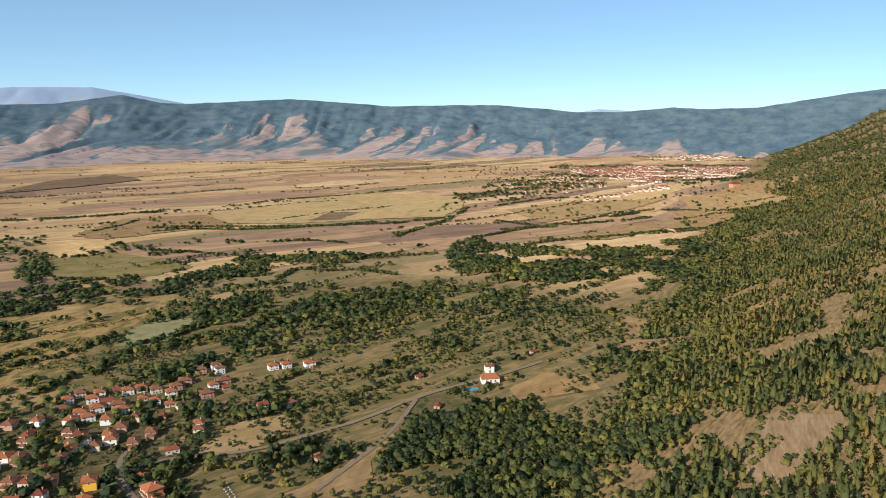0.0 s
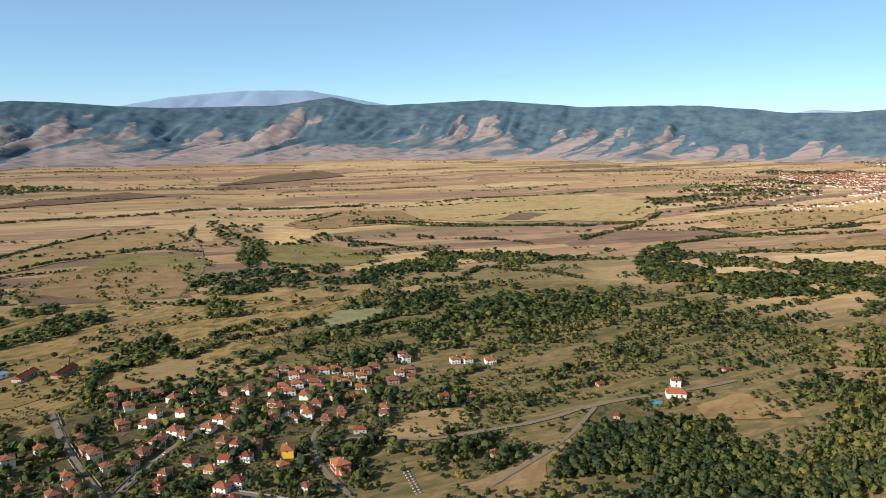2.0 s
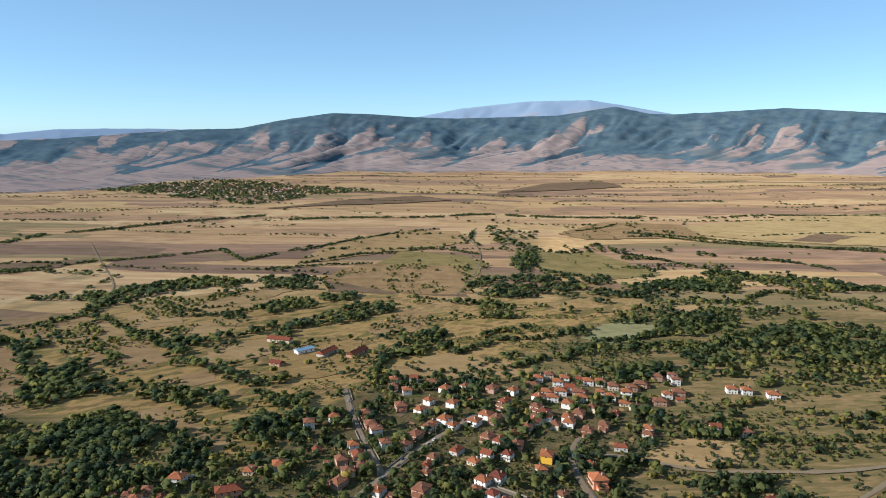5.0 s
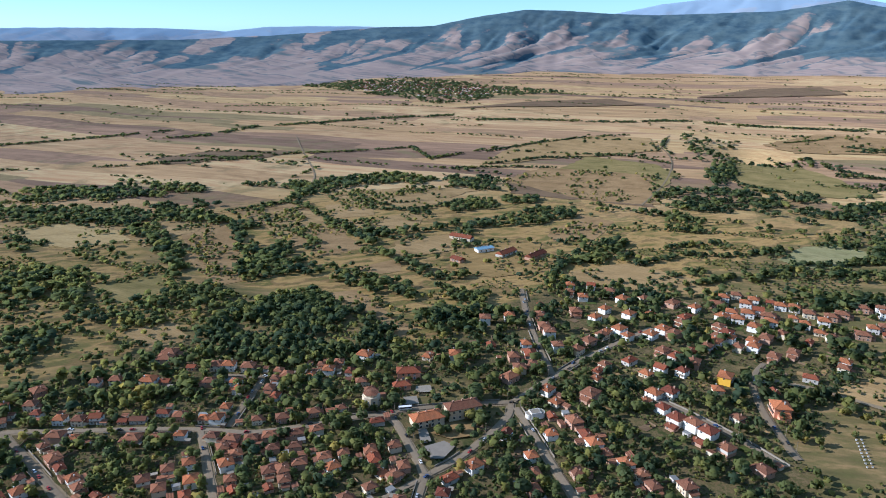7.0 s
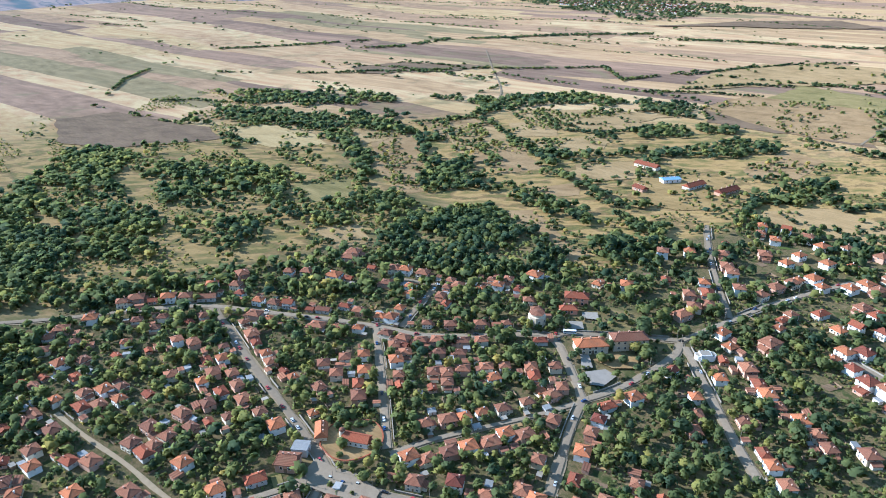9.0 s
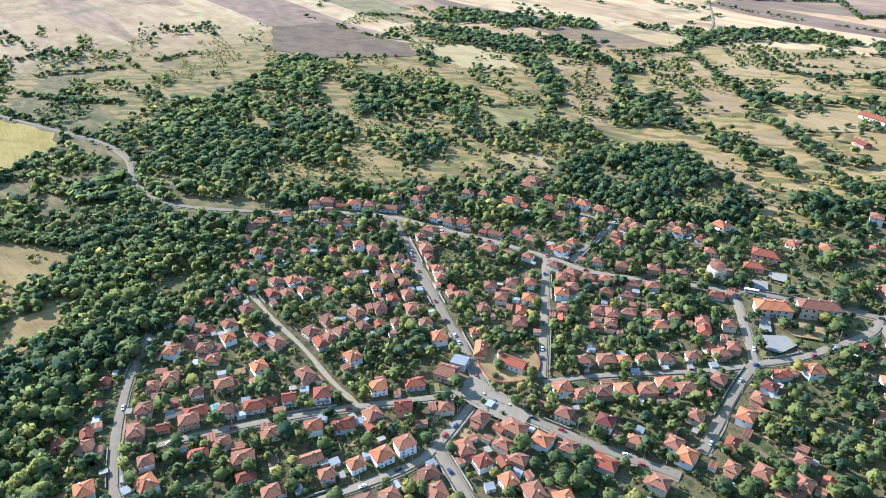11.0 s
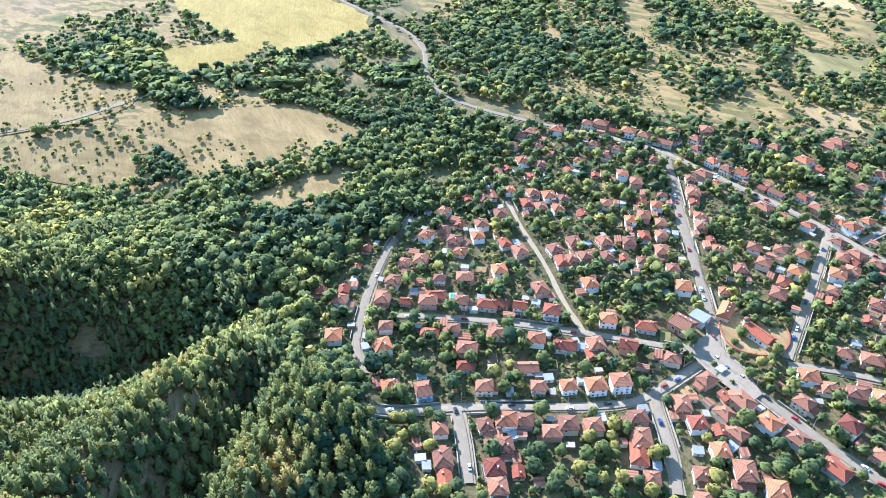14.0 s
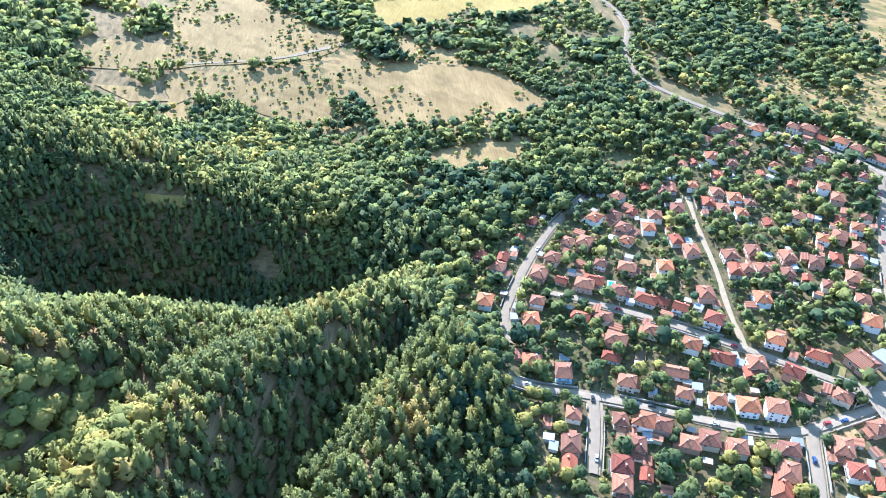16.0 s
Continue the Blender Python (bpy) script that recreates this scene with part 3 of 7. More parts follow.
WOODS.append([(-334, -484), (-347, -478), (-342, -420), (-330, -413), (-316, -434), (-306, -452)])
WOODS.append([(-198, -163), (-221, -120), (-182, -91), (-156, -75), (-121, -49), (-98, -68), (-150, -114)])
WOODS.append([(-241, -218), (-265, -189), (-306, -152), (-339, -123), (-322, -105), (-281, -109), (-259, -117), (-234, -122), (-209, -151), (-214, -196)])
WOODS.append([(-249, -241), (-280, -200), (-360, -140), (-395, -125), (-326, -110), (-278, -114), (-247, -136), (-227, -185)])
WOODS.append([(-431, -462), (-482, -397), (-449, -325), (-440, -264), (-430, -172), (-456, -147), (-477, -198), (-510, -270), (-543, -243), (-456, -147), (-389, -120), (-383, -148), (-425, -239), (-403, -298), (-362, -294), (-394, -383)])
WOODS.append([(103, 1092), (285, 1108), (431, 1162), (353, 904), (226, 869), (89, 937)])
HEDGES.append((8, [(467, 1400), (560, 1449), (629, 1408)]))
HEDGES.append((8, [(642, 1490), (703, 1436)]))
HEDGES.append((10, [(-743, -424), (-822, -403), (-876, -357)]))
HEDGES.append((9, [(-746, -377), (-705, -319), (-684, -266), (-669, -223)]))
HEDGES.append((10, [(-780, -342), (-807, -262), (-861, -195)]))
HEDGES.append((10, [(-410, -299), (-431, -272), (-410, -225), (-389, -173)]))
HEDGES.append((8, [(-352, -230), (-348, -204)]))
HEDGES.append((12, [(-474, -230), (-469, -196), (-445, -160)]))
HEDGES.append((9, [(-724, -398), (-621, -287), (-583, -233), (-556, -193)]))
HEDGES.append((9, [(-549, -189), (-490, -168), (-440, -131)]))
HEDGES.append((10, [(75, 1072), (208, 1186), (375, 1264), (542, 1324), (659, 1327)]))
HEDGES.append((9, [(111, 1431), (192, 1349), (324, 1453), (451, 1529), (606, 1457)]))
HEDGES.append((9, [(65, 1204), (157, 1327), (248, 1357)]))
HEDGES.append((9, [(347, 1450), (418, 1495)]))
HEDGES.append((10, [(-83, 1218), (-4, 1390), (61, 1655)]))
HEDGES.append((9, [(127, 1647), (251, 1770), (442, 1740)]))
HEDGES.append((14, [(-500, 1660), (-332, 1841), (-103, 2011)]))
HEDGES.append((12, [(-551, 1297), (-308, 1337), (-93, 1371), (19, 1486)]))
HEDGES.append((12, [(101, 1296), (216, 1361), (357, 1396), (426, 1441)]))
HEDGES.append((12, [(370, 1247), (536, 1309), (630, 1331)]))
HEDGES.append((9, [(-372, -161), (-377, -204), (-411, -261), (-433, -306)]))
HEDGES.append((9, [(-344, -151), (-335, -180), (-301, -198), (-296, -236)]))
HEDGES.append((8, [(-427, -183), (-400, -191), (-393, -171)]))
HEDGES.append((10, [(-321, -333), (-294, -284), (-304, -260)]))
HEDGES.append((10, [(-302, -310), (-295, -290), (-312, -282), (-306, -263)]))
HEDGES.append((10, [(-405, -305), (-416, -267), (-389, -178)]))
HEDGES.append((10, [(-456, -375), (-471, -317), (-499, -249), (-514, -200)]))
WOODS.append([(-659, -13), (-643, 11), (-635, 37), (-627, 62), (-611, 61), (-609, 21), (-603, -9)])
WOODS.append([(-592, -245), (-591, -200), (-656, -202), (-675, -180), (-657, -133), (-713, -96), (-756, -65), (-733, -40), (-656, -47), (-577, -12), (-440, -9), (-422, -40), (-421, -78), (-438, -96), (-445, -144), (-457, -158), (-519, -178), (-549, -194), (-570, -228)])
WOODS.append([(-462, -295), (-479, -287), (-489, -270), (-518, -255), (-543, -233), (-524, -187), (-479, -173), (-445, -160), (-439, -197), (-439, -237), (-443, -278)])
HEDGES.append((4, [(-401, -294), (-405, -274), (-422, -256), (-406, -222), (-391, -184), (-394, -176)]))
HEDGES.append((4, [(-425, -228), (-409, -201), (-397, -171), (-405, -161)]))
WOODS.append([(-423, -161), (-415, -125), (-408, -90), (-375, -83), (-354, -108), (-342, -115), (-330, -134), (-331, -160), (-335, -187), (-355, -168), (-368, -162), (-382, -173), (-399, -161)])
HEDGES.append((6, [(-652, -434), (-668, -409), (-687, -396)]))
HEDGES.append((9, [(-715, -410), (-728, -387), (-789, -380)]))
HEDGES.append((6, [(-511, 1287), (-385, 1288), (-286, 1324), (-143, 1387), (-93, 1382)]))
HEDGES.append((8, [(-364, 1168), (-305, 1153), (-228, 1191)]))
WOODS.append([(-305, 984), (-289, 1031), (-222, 1037), (-159, 1049), (-121, 1054), (-69, 1068), (-72, 1016), (-133, 980), (-202, 947), (-255, 913), (-285, 861), (-313, 851), (-342, 884), (-319, 936)])
WOODS.append([(18, 1132), (56, 1202), (75, 1140), (70, 1028), (111, 1014), (99, 880), (63, 884), (42, 936), (12, 947), (4, 1040)])
WOODS.append([(-184, 686), (-178, 728), (-159, 754), (-142, 824), (-110, 819), (-73, 812), (-46, 845), (-31, 794), (7, 784), (8, 744), (-41, 708), (-79, 681), (-98, 643), (-115, 653), (-121, 711), (-145, 690), (-172, 664)])
WOODS.append([(49, 814), (93, 820), (88, 759), (56, 750)])
WOODS.append([(-30, 385), (-35, 405), (-20, 441), (-11, 455), (11, 459), (43, 483), (64, 494), (59, 429)])
WOODS.append([(-113, 395), (-97, 413), (-76, 428), (-76, 413), (-97, 387), (-114, 386)])
WOODS.append([(0, 999), (41, 1090), (67, 1079), (92, 975), (172, 974), (251, 1041), (352, 1150), (437, 1207), (432, 1069), (370, 875), (318, 829), (253, 838), (226, 899), (155, 872), (83, 871), (26, 896)])
HEDGES.append((8, [(-476, 1093), (-396, 1071), (-326, 1041), (-253, 1019)]))
HEDGES.append((11, [(-157, 987), (-112, 1024), (-55, 1049), (-12, 1060)]))
HEDGES.append((11, [(-144, 958), (-201, 927), (-213, 851), (-249, 830), (-292, 838)]))
HEDGES.append((8, [(-273, 1181), (-215, 1183), (-164, 1160)]))
HEDGES.append((6, [(-253, 654), (-238, 692), (-209, 713)]))
HEDGES.append((6, [(-234, 735), (-228, 803), (-176, 807)]))
HEDGES.append((5, [(-247, 611), (-223, 645), (-190, 664), (-178, 704)]))
HEDGES.append((8, [(-169, 923), (-110, 931), (-62, 905)]))
WOODS.append([(-539, -112), (-536, -77), (-537, -51), (-530, -19), (-492, -21), (-526, -110)])
WOODS.append([(-787, -106), (-832, -70), (-804, -36), (-761, -25), (-744, -47), (-728, -82), (-747, -103)])
WOODS.append([(-716, -15), (-722, 23), (-693, 36), (-677, 77), (-652, 68), (-662, 18), (-685, -21)])
HEDGES.append((8, [(-1049, -8), (-1038, 52), (-994, 93)]))
HEDGES.append((4, [(-1109, -59), (-1212, -37), (-1294, -1)]))
WOODS.append([(-41, 354), (-33, 408), (-9, 458), (31, 477), (70, 468), (99, 433), (130, 415), (170, 430), (159, 365), (139, 308)])
# open farmland, and the half-open meadows west of it
FARM = [(-1106, 93), (-832, 61), (-763, 171), (-672, 203), (-581, 163), (-555, 195), (-438, 256), (-350, 262), (-371, 314), (-376, 416), (-291, 490), (-318, 636), (-298, 735), (-357, 922), (-578, 1157), (-800, 1200), (-1100, 800), (-1200, 400)]
MEADOWS = [(-763, 171), (-581, 163), (-480, 150), (-440, -80), (-560, -190), (-900, -350), (-1106, 93)]

# sloping pastures above the ravine, with thin wood
PASTURE = [(-258, -565), (-242, -492), (-222, -450), (-210, -411), (-219, -346), (-236, -345), (-266, -337), (-279, -305), (-298, -260), (-316, -208), (-344, -183), (-373, -177), (-403, -206), (-408, -304), (-396, -366), (-427, -456)]

# houses: kind, x, y, turn; the rows follow the streets
HOUSES = []
HOUSES += [('e', -403, -69, -99), ('j', -395, -75, -99), ('b', -382, -76, -99), ('j', -385, -61, -99), ('a', -409, -54, -99), ('b', -424, -37, 81), ('e', -426, -29, 82), ('k', -421, -20, 82), ('a', -420, -11, 82), ('b', -417, -1, 73), ('g', -413, 11, 73), ('a', -427, 16, 73), ('b', -421, 30, 54), ('h', -409, 31, 54), ('e', -436, 36, 11), ('a', -395, 40, 54), ('b', -388, 48, 54), ('d', -384, 56, 56), ('j', -388, 7, -169), ('k', -385, -1, -169)]
HOUSES += [('j', -397, -29, -98), ('b', -396, -15, -107), ('j', -384, -20, -98), ('a', -374, -35, -98), ('k', -363, -40, 29), ('w', -364, -9, -169), ('e', -359, -1, -171), ('a', -364, -67, 29), ('b', -363, -56, 29), ('k', -354, -84, -151), ('g', -347, -77, 29), ('k', -355, -74, 29), ('c', -348, -59, 29), ('k', -362, -24, -169), ('a', -330, -67, 29), ('g', -323, -75, -151), ('b', -331, -54, 29), ('a', -330, -45, 29), ('b', -330, -37, 29), ('a', -319, -38, 29)]
HOUSES += [('c', -320, -55, 29), ('e', -318, -47, 29), ('k', -319, -25, 29), ('b', -331, -14, -171), ('j', -316, -77, -151), ('k', -316, -87, -151), ('b', -299, -95, -7), ('e', -305, -66, -151), ('b', -293, -73, -151), ('k', -291, -84, -7), ('a', -282, -72, -151), ('e', -282, -90, -7), ('b', -275, -82, -7), ('c', -281, -58, -147), ('e', -276, -49, -147), ('b', -282, -33, 33), ('e', -291, -25, 33), ('e', -296, -11, 33), ('e', -284, -8, 29), ('k', -286, 0, -167)]
HOUSES += [('b', -285, 9, -167), ('e', -299, 1, -167), ('e', -296, 17, -167), ('b', -281, -18, 33), ('b', -277, -24, 33), ('c', -274, -28, 29), ('b', -349, 14, -171), ('a', -337, 12, -171), ('c', -339, 4, -171), ('e', -325, 6, -171), ('e', -321, 15, -171), ('a', -319, 0, -171), ('e', -310, 16, -167), ('c', -307, 8, -167), ('b', -372, 28, 11), ('f', -372, 42, -124), ('e', -378, 35, -126), ('e', -356, 30, 9), ('c', -347, 31, 9), ('a', -333, 34, 9)]
HOUSES += [('b', -324, 35, 9), ('k', -314, 40, 13), ('f', -307, 43, 13), ('b', -283, 23, -167), ('a', -270, 28, -170), ('f', -274, 46, 10), ('j', -427, 65, 54), ('b', -423, 76, 54), ('a', -410, 91, -131), ('e', -434, 108, 49), ('k', -405, 99, -131), ('e', -441, 113, 49), ('k', -414, 118, 49), ('b', -405, 131, 49), ('a', -400, 137, 49), ('e', -387, 120, -131), ('b', -391, 146, 49), ('a', -377, 132, -131), ('a', -368, 130, 136), ('k', -374, 67, 56)]
HOUSES += [('g', -370, 74, 56), ('c', -369, 87, 52), ('e', -359, 93, 52), ('e', -351, 66, -124), ('b', -346, 77, -128), ('a', -340, 87, -128), ('f', -349, 103, 52), ('a', -344, 108, 138), ('f', -354, 117, 138), ('b', -367, 153, -44), ('e', -358, 145, -44), ('b', -375, 159, -44), ('e', -366, 160, -44), ('c', -348, 144, -44), ('b', -369, 172, -44), ('f', -360, 173, -44), ('b', -366, 184, -44), ('a', -357, 184, -44), ('b', -362, 194, -44), ('c', -348, 194, -44)]
HOUSES += [('a', -360, 212, 30), ('b', -332, 192, 66), ('e', -320, 191, 66), ('b', -328, 100, -137), ('e', -320, 107, -137), ('e', -314, 115, -114), ('b', -330, 125, 66), ('e', -310, 124, -114), ('e', -323, 137, 66), ('e', -304, 136, -114), ('e', -318, 153, 72), ('b', -301, 146, -108), ('a', -312, 82, 166), ('b', -313, 72, 166), ('j', -311, 60, 166), ('b', -300, 64, 165), ('e', -292, 53, 13), ('a', -297, 78, 165), ('c', -288, 72, 165), ('e', -277, 69, 165)]
HOUSES += [('e', -315, 100, -14), ('k', -314, 105, -137), ('b', -305, 103, -14), ('a', -300, 96, -14), ('b', -287, 93, -15), ('k', -279, 91, -15), ('e', -299, 120, -114), ('e', -294, 130, -114), ('b', -282, 110, -15), ('e', -279, 116, -15), ('b', -271, 113, -15), ('k', -271, 105, -15), ('e', -279, 125, -114), ('b', -276, 137, -108), ('j', -273, 146, 161), ('a', -266, 136, 87), ('c', -260, 156, 161), ('e', -267, 158, 161), ('b', -263, 170, 161), ('a', -225, 191, -89)]
HOUSES += [('c', -225, 176, -89), ('h', -217, 166, -45), ('e', -211, 158, -43), ('c', -289, 176, -114), ('j', -312, 167, 72), ('a', -275, -97, -7), ('b', -251, -100, 5), ('e', -255, -93, 5), ('f', -268, -77, -7), ('j', -244, -80, 103), ('e', -248, -69, 103), ('a', -258, -55, -151), ('e', -250, -34, -151), ('a', -260, -13, 29), ('k', -237, -26, -148), ('a', -238, -2, 95), ('c', -239, 14, 91), ('d', -235, -40, 98), ('k', -236, -48, 98), ('h', -236, -26, 95)]
HOUSES += [('b', -236, -100, 5), ('c', -232, -78, 103), ('b', -231, -66, 103), ('c', -233, -54, 98), ('e', -227, -80, 103), ('k', -225, -90, 103), ('e', -223, -100, 11), ('j', -206, -92, -77), ('a', -194, -89, 36), ('c', -208, -73, -77), ('b', -213, -64, -77), ('b', -216, -45, -82), ('a', -217, -29, -85), ('c', -217, -17, -85), ('b', -221, -5, 32), ('q', -223.5, 8, -89), ('k', -216, -6, -148), ('e', -203, -55, -82), ('c', -194, -53, 109), ('g', -200, -30, 105)]
HOUSES += [('j', -191, -23, 105), ('a', -195, -12, 113), ('a', -198, -2, 113), ('w', -202, 7, 113), ('b', -185, -43, 109), ('a', -171, -31, -71), ('e', -173, -25, -75), ('b', -176, -9, -75), ('b', -178, 0, -67), ('e', -171, -14, -75), ('e', -187, 15, -67), ('b', -222, 26, -89), ('e', -214, 39, -38), ('k', -208, 46, -140), ('e', -206, 52, -130), ('b', -198, 46, -130), ('a', -198, 61, -130), ('e', -198, 30, 18), ('h', -190, 36, 17)]
HOUSES += [('k', -190, 44, 17), ('e', -190, 50, -130), ('a', -180, 44, 17), ('e', -173, 52, 9), ('b', -193, 71, -126), ('b', -212, 74, 50), ('h', -205, 89, 54), ('e', -194, 98, 54), ('b', -190, 112, 136), ('c', -184, 82, -126), ('b', -172, 99, -127), ('e', -177, 17, -163), ('b', -168, 38, 9), ('a', -168, 62, 9), ('a', -227, 77, -84), ('b', -223, 84, -84), ('e', -223, 94, -94), ('a', -223, 103, -94), ('e', -222, 113, -94), ('a', -225, 122, -93)]
HOUSES += [('e', -221, 130, -93), ('b', -245, 91, 86), ('e', -244, 102, 86), ('a', -243, 110, 86), ('a', -243, 119, 87), ('b', -242, 129, 87), ('b', -242, 142, 87), ('e', -242, 156, 94), ('e', -246, 164, 161), ('f', -248, 153, 94), ('e', -225, 147, 135), ('b', -204, 127, 136), ('c', -188, 135, -44), ('a', -201, 147, -43), ('b', -176, 129, -44), ('e', -172, 139, -44), ('b', -176, 157, -44), ('e', -165, 151, -44), ('k', -165, 161, -44), ('b', -217, -118, -169)]
HOUSES += [('k', -225, -120, -169), ('k', -221, -130, -169), ('a', -194, -111, -161), ('k', -242, -121, -175), ('k', -257, -122, -175), ('a', -256, 273, -82), ('f', -244, 268, -82), ('d', -236, 222, -72), ('a', -222, 241, -23), ('e', -223, 260, -23), ('c', -210, 255, -23), ('a', -202, 252, -23), ('e', -193, 250, -25), ('a', -181, 251, -25), ('b', -171, 250, -25), ('e', -162, 247, -22), ('e', -191, 227, -25), ('a', -214, 219, 155), ('e', -203, 210, 155)]
HOUSES += [('e', -194, 201, 155), ('k', -235, 255, -27), ('e', -300, 287, 146), ('a', -308, 306, 146), ('c', -297, 299, 146), ('b', -286, 279, 146), ('e', -285, 289, 146), ('e', -281, 266, 98), ('e', -322, 337, -36), ('e', -338, 349, -36), ('k', -353, 364, -39), ('w', -356, 311, 144), ('a', -351, 330, 144), ('k', -323, 288, 146), ('a', -325, 259, 146), ('b', -328, 250, 57), ('f', -335, 244, 30), ('b', -282, 327, 93), ('e', -286, 343, 93), ('f', -290, 366, 91)]
HOUSES += [('a', -275, 370, -89), ('a', -286, 375, 91), ('w', -292, 319, -34), ('e', -327, 375, -39), ('a', -310, 377, 91), ('a', -316, 395, 91), ('w', -336, 424, 30), ('b', -357, 401, -39), ('a', -321, 422, 91), ('b', -312, 436, 91), ('a', -299, 402, 91), ('a', -267, 385, -89), ('a', -267, 399, -89), ('e', -258, 399, -89), ('c', -271, 431, -89), ('b', -267, 420, -89), ('f', -291, 416, 91), ('e', -292, 445, 91), ('b', -256, 324, -87), ('c', -251, 342, -87)]
HOUSES += [('k', -255, 316, -79), ('f', -249, 308, -79), ('e', -237, 289, -82), ('f', -234, 337, 3), ('h', -221, 355, 3), ('c', -237, 371, -89), ('e', -246, 370, -89), ('e', -224, 371, 114), ('k', -236, 386, -89), ('h', -210, 327, 3), ('f', -214, 310, -177), ('h', -202, 309, -177), ('h', -190, 305, 178), ('w', -181, 307, 178), ('h', -172, 307, 178), ('k', -188, 298, 178), ('b', -171, 333, -2), ('k', -171, 297, 178), ('y', -200, 368, 114), ('f', -196, 354, 132)]
HOUSES += [('e', -137, 299, 169), ('j', -158, 301, 169), ('b', -152, 259, -22), ('a', -274, 486, 30), ('b', -271, 498, 30), ('a', -257, 499, 30), ('k', -248, 507, 30), ('a', -238, 504, 30), ('a', -230, 509, 30), ('b', -218, 507, 30), ('e', -202, 524, 30), ('e', -198, 548, 30), ('w', -182, 547, 30), ('e', -205, 513, 30), ('a', -204, 501, 30), ('f', -222, 492, 30), ('e', -234, 479, 30), ('a', -254, 464, 30), ('a', -246, 472, 30), ('a', -254, 452, -89)]
HOUSES += [('a', -245, 457, 30), ('a', -227, 470, 30), ('a', -210, 485, 30), ('f', -198, 482, 30), ('b', -188, 478, 30), ('a', -230, 453, 101), ('b', -212, 457, 101), ('e', -215, 442, 101), ('b', -246, 434, -89), ('a', -233, 409, 101), ('a', -230, 422, 101), ('a', -213, 423, 101), ('b', -219, 414, 101), ('e', -197, 419, -79), ('e', -192, 434, -79), ('a', -177, 515, 30), ('e', -172, 525, 30), ('e', -177, 499, 30), ('k', -167, 514, 30), ('a', -141, 557, 30)]
HOUSES += [('a', -131, 561, 30), ('d', -129, 475, 38), ('b', -111, 482, 35), ('b', -162, 438, 11), ('c', -169, 410, 25), ('p', -161, 359, -48), ('k', -174, 377, -48), ('k', -195, 461, -79), ('e', -270, 470, 30), ('u', -176, -65, 122), ('a', -173, -77, 122), ('b', -160, -53, -154), ('e', -147, -48, -158), ('k', -140, -45, -158), ('b', -167, -38, 26), ('b', -160, -29, 22), ('h', -149, -30, 22), ('k', -151, -22, 22), ('b', -142, -27, 22), ('b', -161, 22, -171)]
HOUSES += [('c', -170, 17, -171), ('e', -157, 39, 9), ('c', -171, 219, -22), ('a', -163, 216, -22), ('w', -151, 211, -22), ('a', -183, 114, 136), ('k', -19, 537, 36), ('k', 80, 596, 40), ('k', -76, 401, 62), ('k', -4, 479, -103)]
HOUSES += [('w', -188, 555, 30), ('d', -243, 481, 30), ('a', -257, 488, 30), ('a', -218, 430, 101), ('h', -236, 428, 101), ('b', -237, 418, 101), ('a', -165, 446, 11), ('a', -276, 450, 91), ('a', -112, 564, 30), ('a', -367, 412, -39), ('d', -354, 423, 30), ('a', -343, 401, -39), ('w', -311, 331, -36), ('j', -232, 398, 101), ('d', -231, 347, 3), ('b', -287, 358, 91), ('a', -215, 319, 3)]


# ---- small helpers ----
def part(name, bm, mat, parent=None, label=""):
    """Links a bmesh as one mesh object, under a thing or a part."""
    me = bpy.data.meshes.new(name)
    bm.to_mesh(me)
    bm.free()
    me.materials.append(mat)
    ob = new(name, me)
    if parent is not None:
        ob.parent = parent
    return tagged(ob, label)


def array_mesh(name, verts, faces, mats, mat_index=None, smooth=False, normals=None, plan=True, **attrs):
    """A mesh of triangles or quads (faces: n x 3 or n x 4) with point attributes; plan: the points are paces of the plan."""
    me = bpy.data.meshes.new(name)
    verts, faces = np.asarray(metres(verts) if plan else verts, np.float32), np.asarray(faces, np.int32)
    k = faces.shape[1]
    me.vertices.add(len(verts))
    me.vertices.foreach_set("co", verts.ravel())
    me.loops.add(faces.size)
    me.loops.foreach_set("vertex_index", faces.ravel())
    me.polygons.add(len(faces))
    me.polygons.foreach_set("loop_start", np.arange(0, faces.size, k, dtype=np.int32))
    me.polygons.foreach_set("loop_total", np.full(len(faces), k, np.int32))
    for m in mats:
        me.materials.append(m)
    if mat_index is not None:
        me.polygons.foreach_set("material_index", np.asarray(mat_index, np.int32))
    for key, value in attrs.items():
        me.attributes.new(key, "FLOAT", "POINT").data.foreach_set("value", np.asarray(value, np.float32))
    me.update(calc_edges=True)
    me.polygons.foreach_set("use_smooth", np.full(len(faces), smooth or normals is not None))
    if normals is not None:  # leaves shade as parts of a round crown
        me.attributes.new("custom_normal", "FLOAT_VECTOR", "POINT").data.foreach_set("vector", np.asarray(normals, np.float32).ravel())
    return new(name, me)


def inside(x, y, poly):
    """Which points lie in the polygon."""
    x, y = np.asarray(x, float), np.asarray(y, float)
    hit = np.zeros(x.shape, bool)
    for (ax, ay), (bx, by) in zip(poly, poly[1:] + poly[:1]):
        if ay != by:
            hit ^= ((ay > y) != (by > y)) & (x < (bx - ax) * (y - ay) / (by - ay) + ax)
    return hit


def near_line(x, y, line):
    """Distance of points from a polyline."""
    best = np.full(np.shape(x), 1e9)
    for (ax, ay), (bx, by) in zip(line, line[1:]):
        dx, dy = bx - ax, by - ay
        k = np.clip(((x - ax) * dx + (y - ay) * dy) / max(dx * dx + dy * dy, 1e-6), 0, 1)
        best = np.minimum(best, np.hypot(x - ax - k * dx, y - ay - k * dy))
    return best


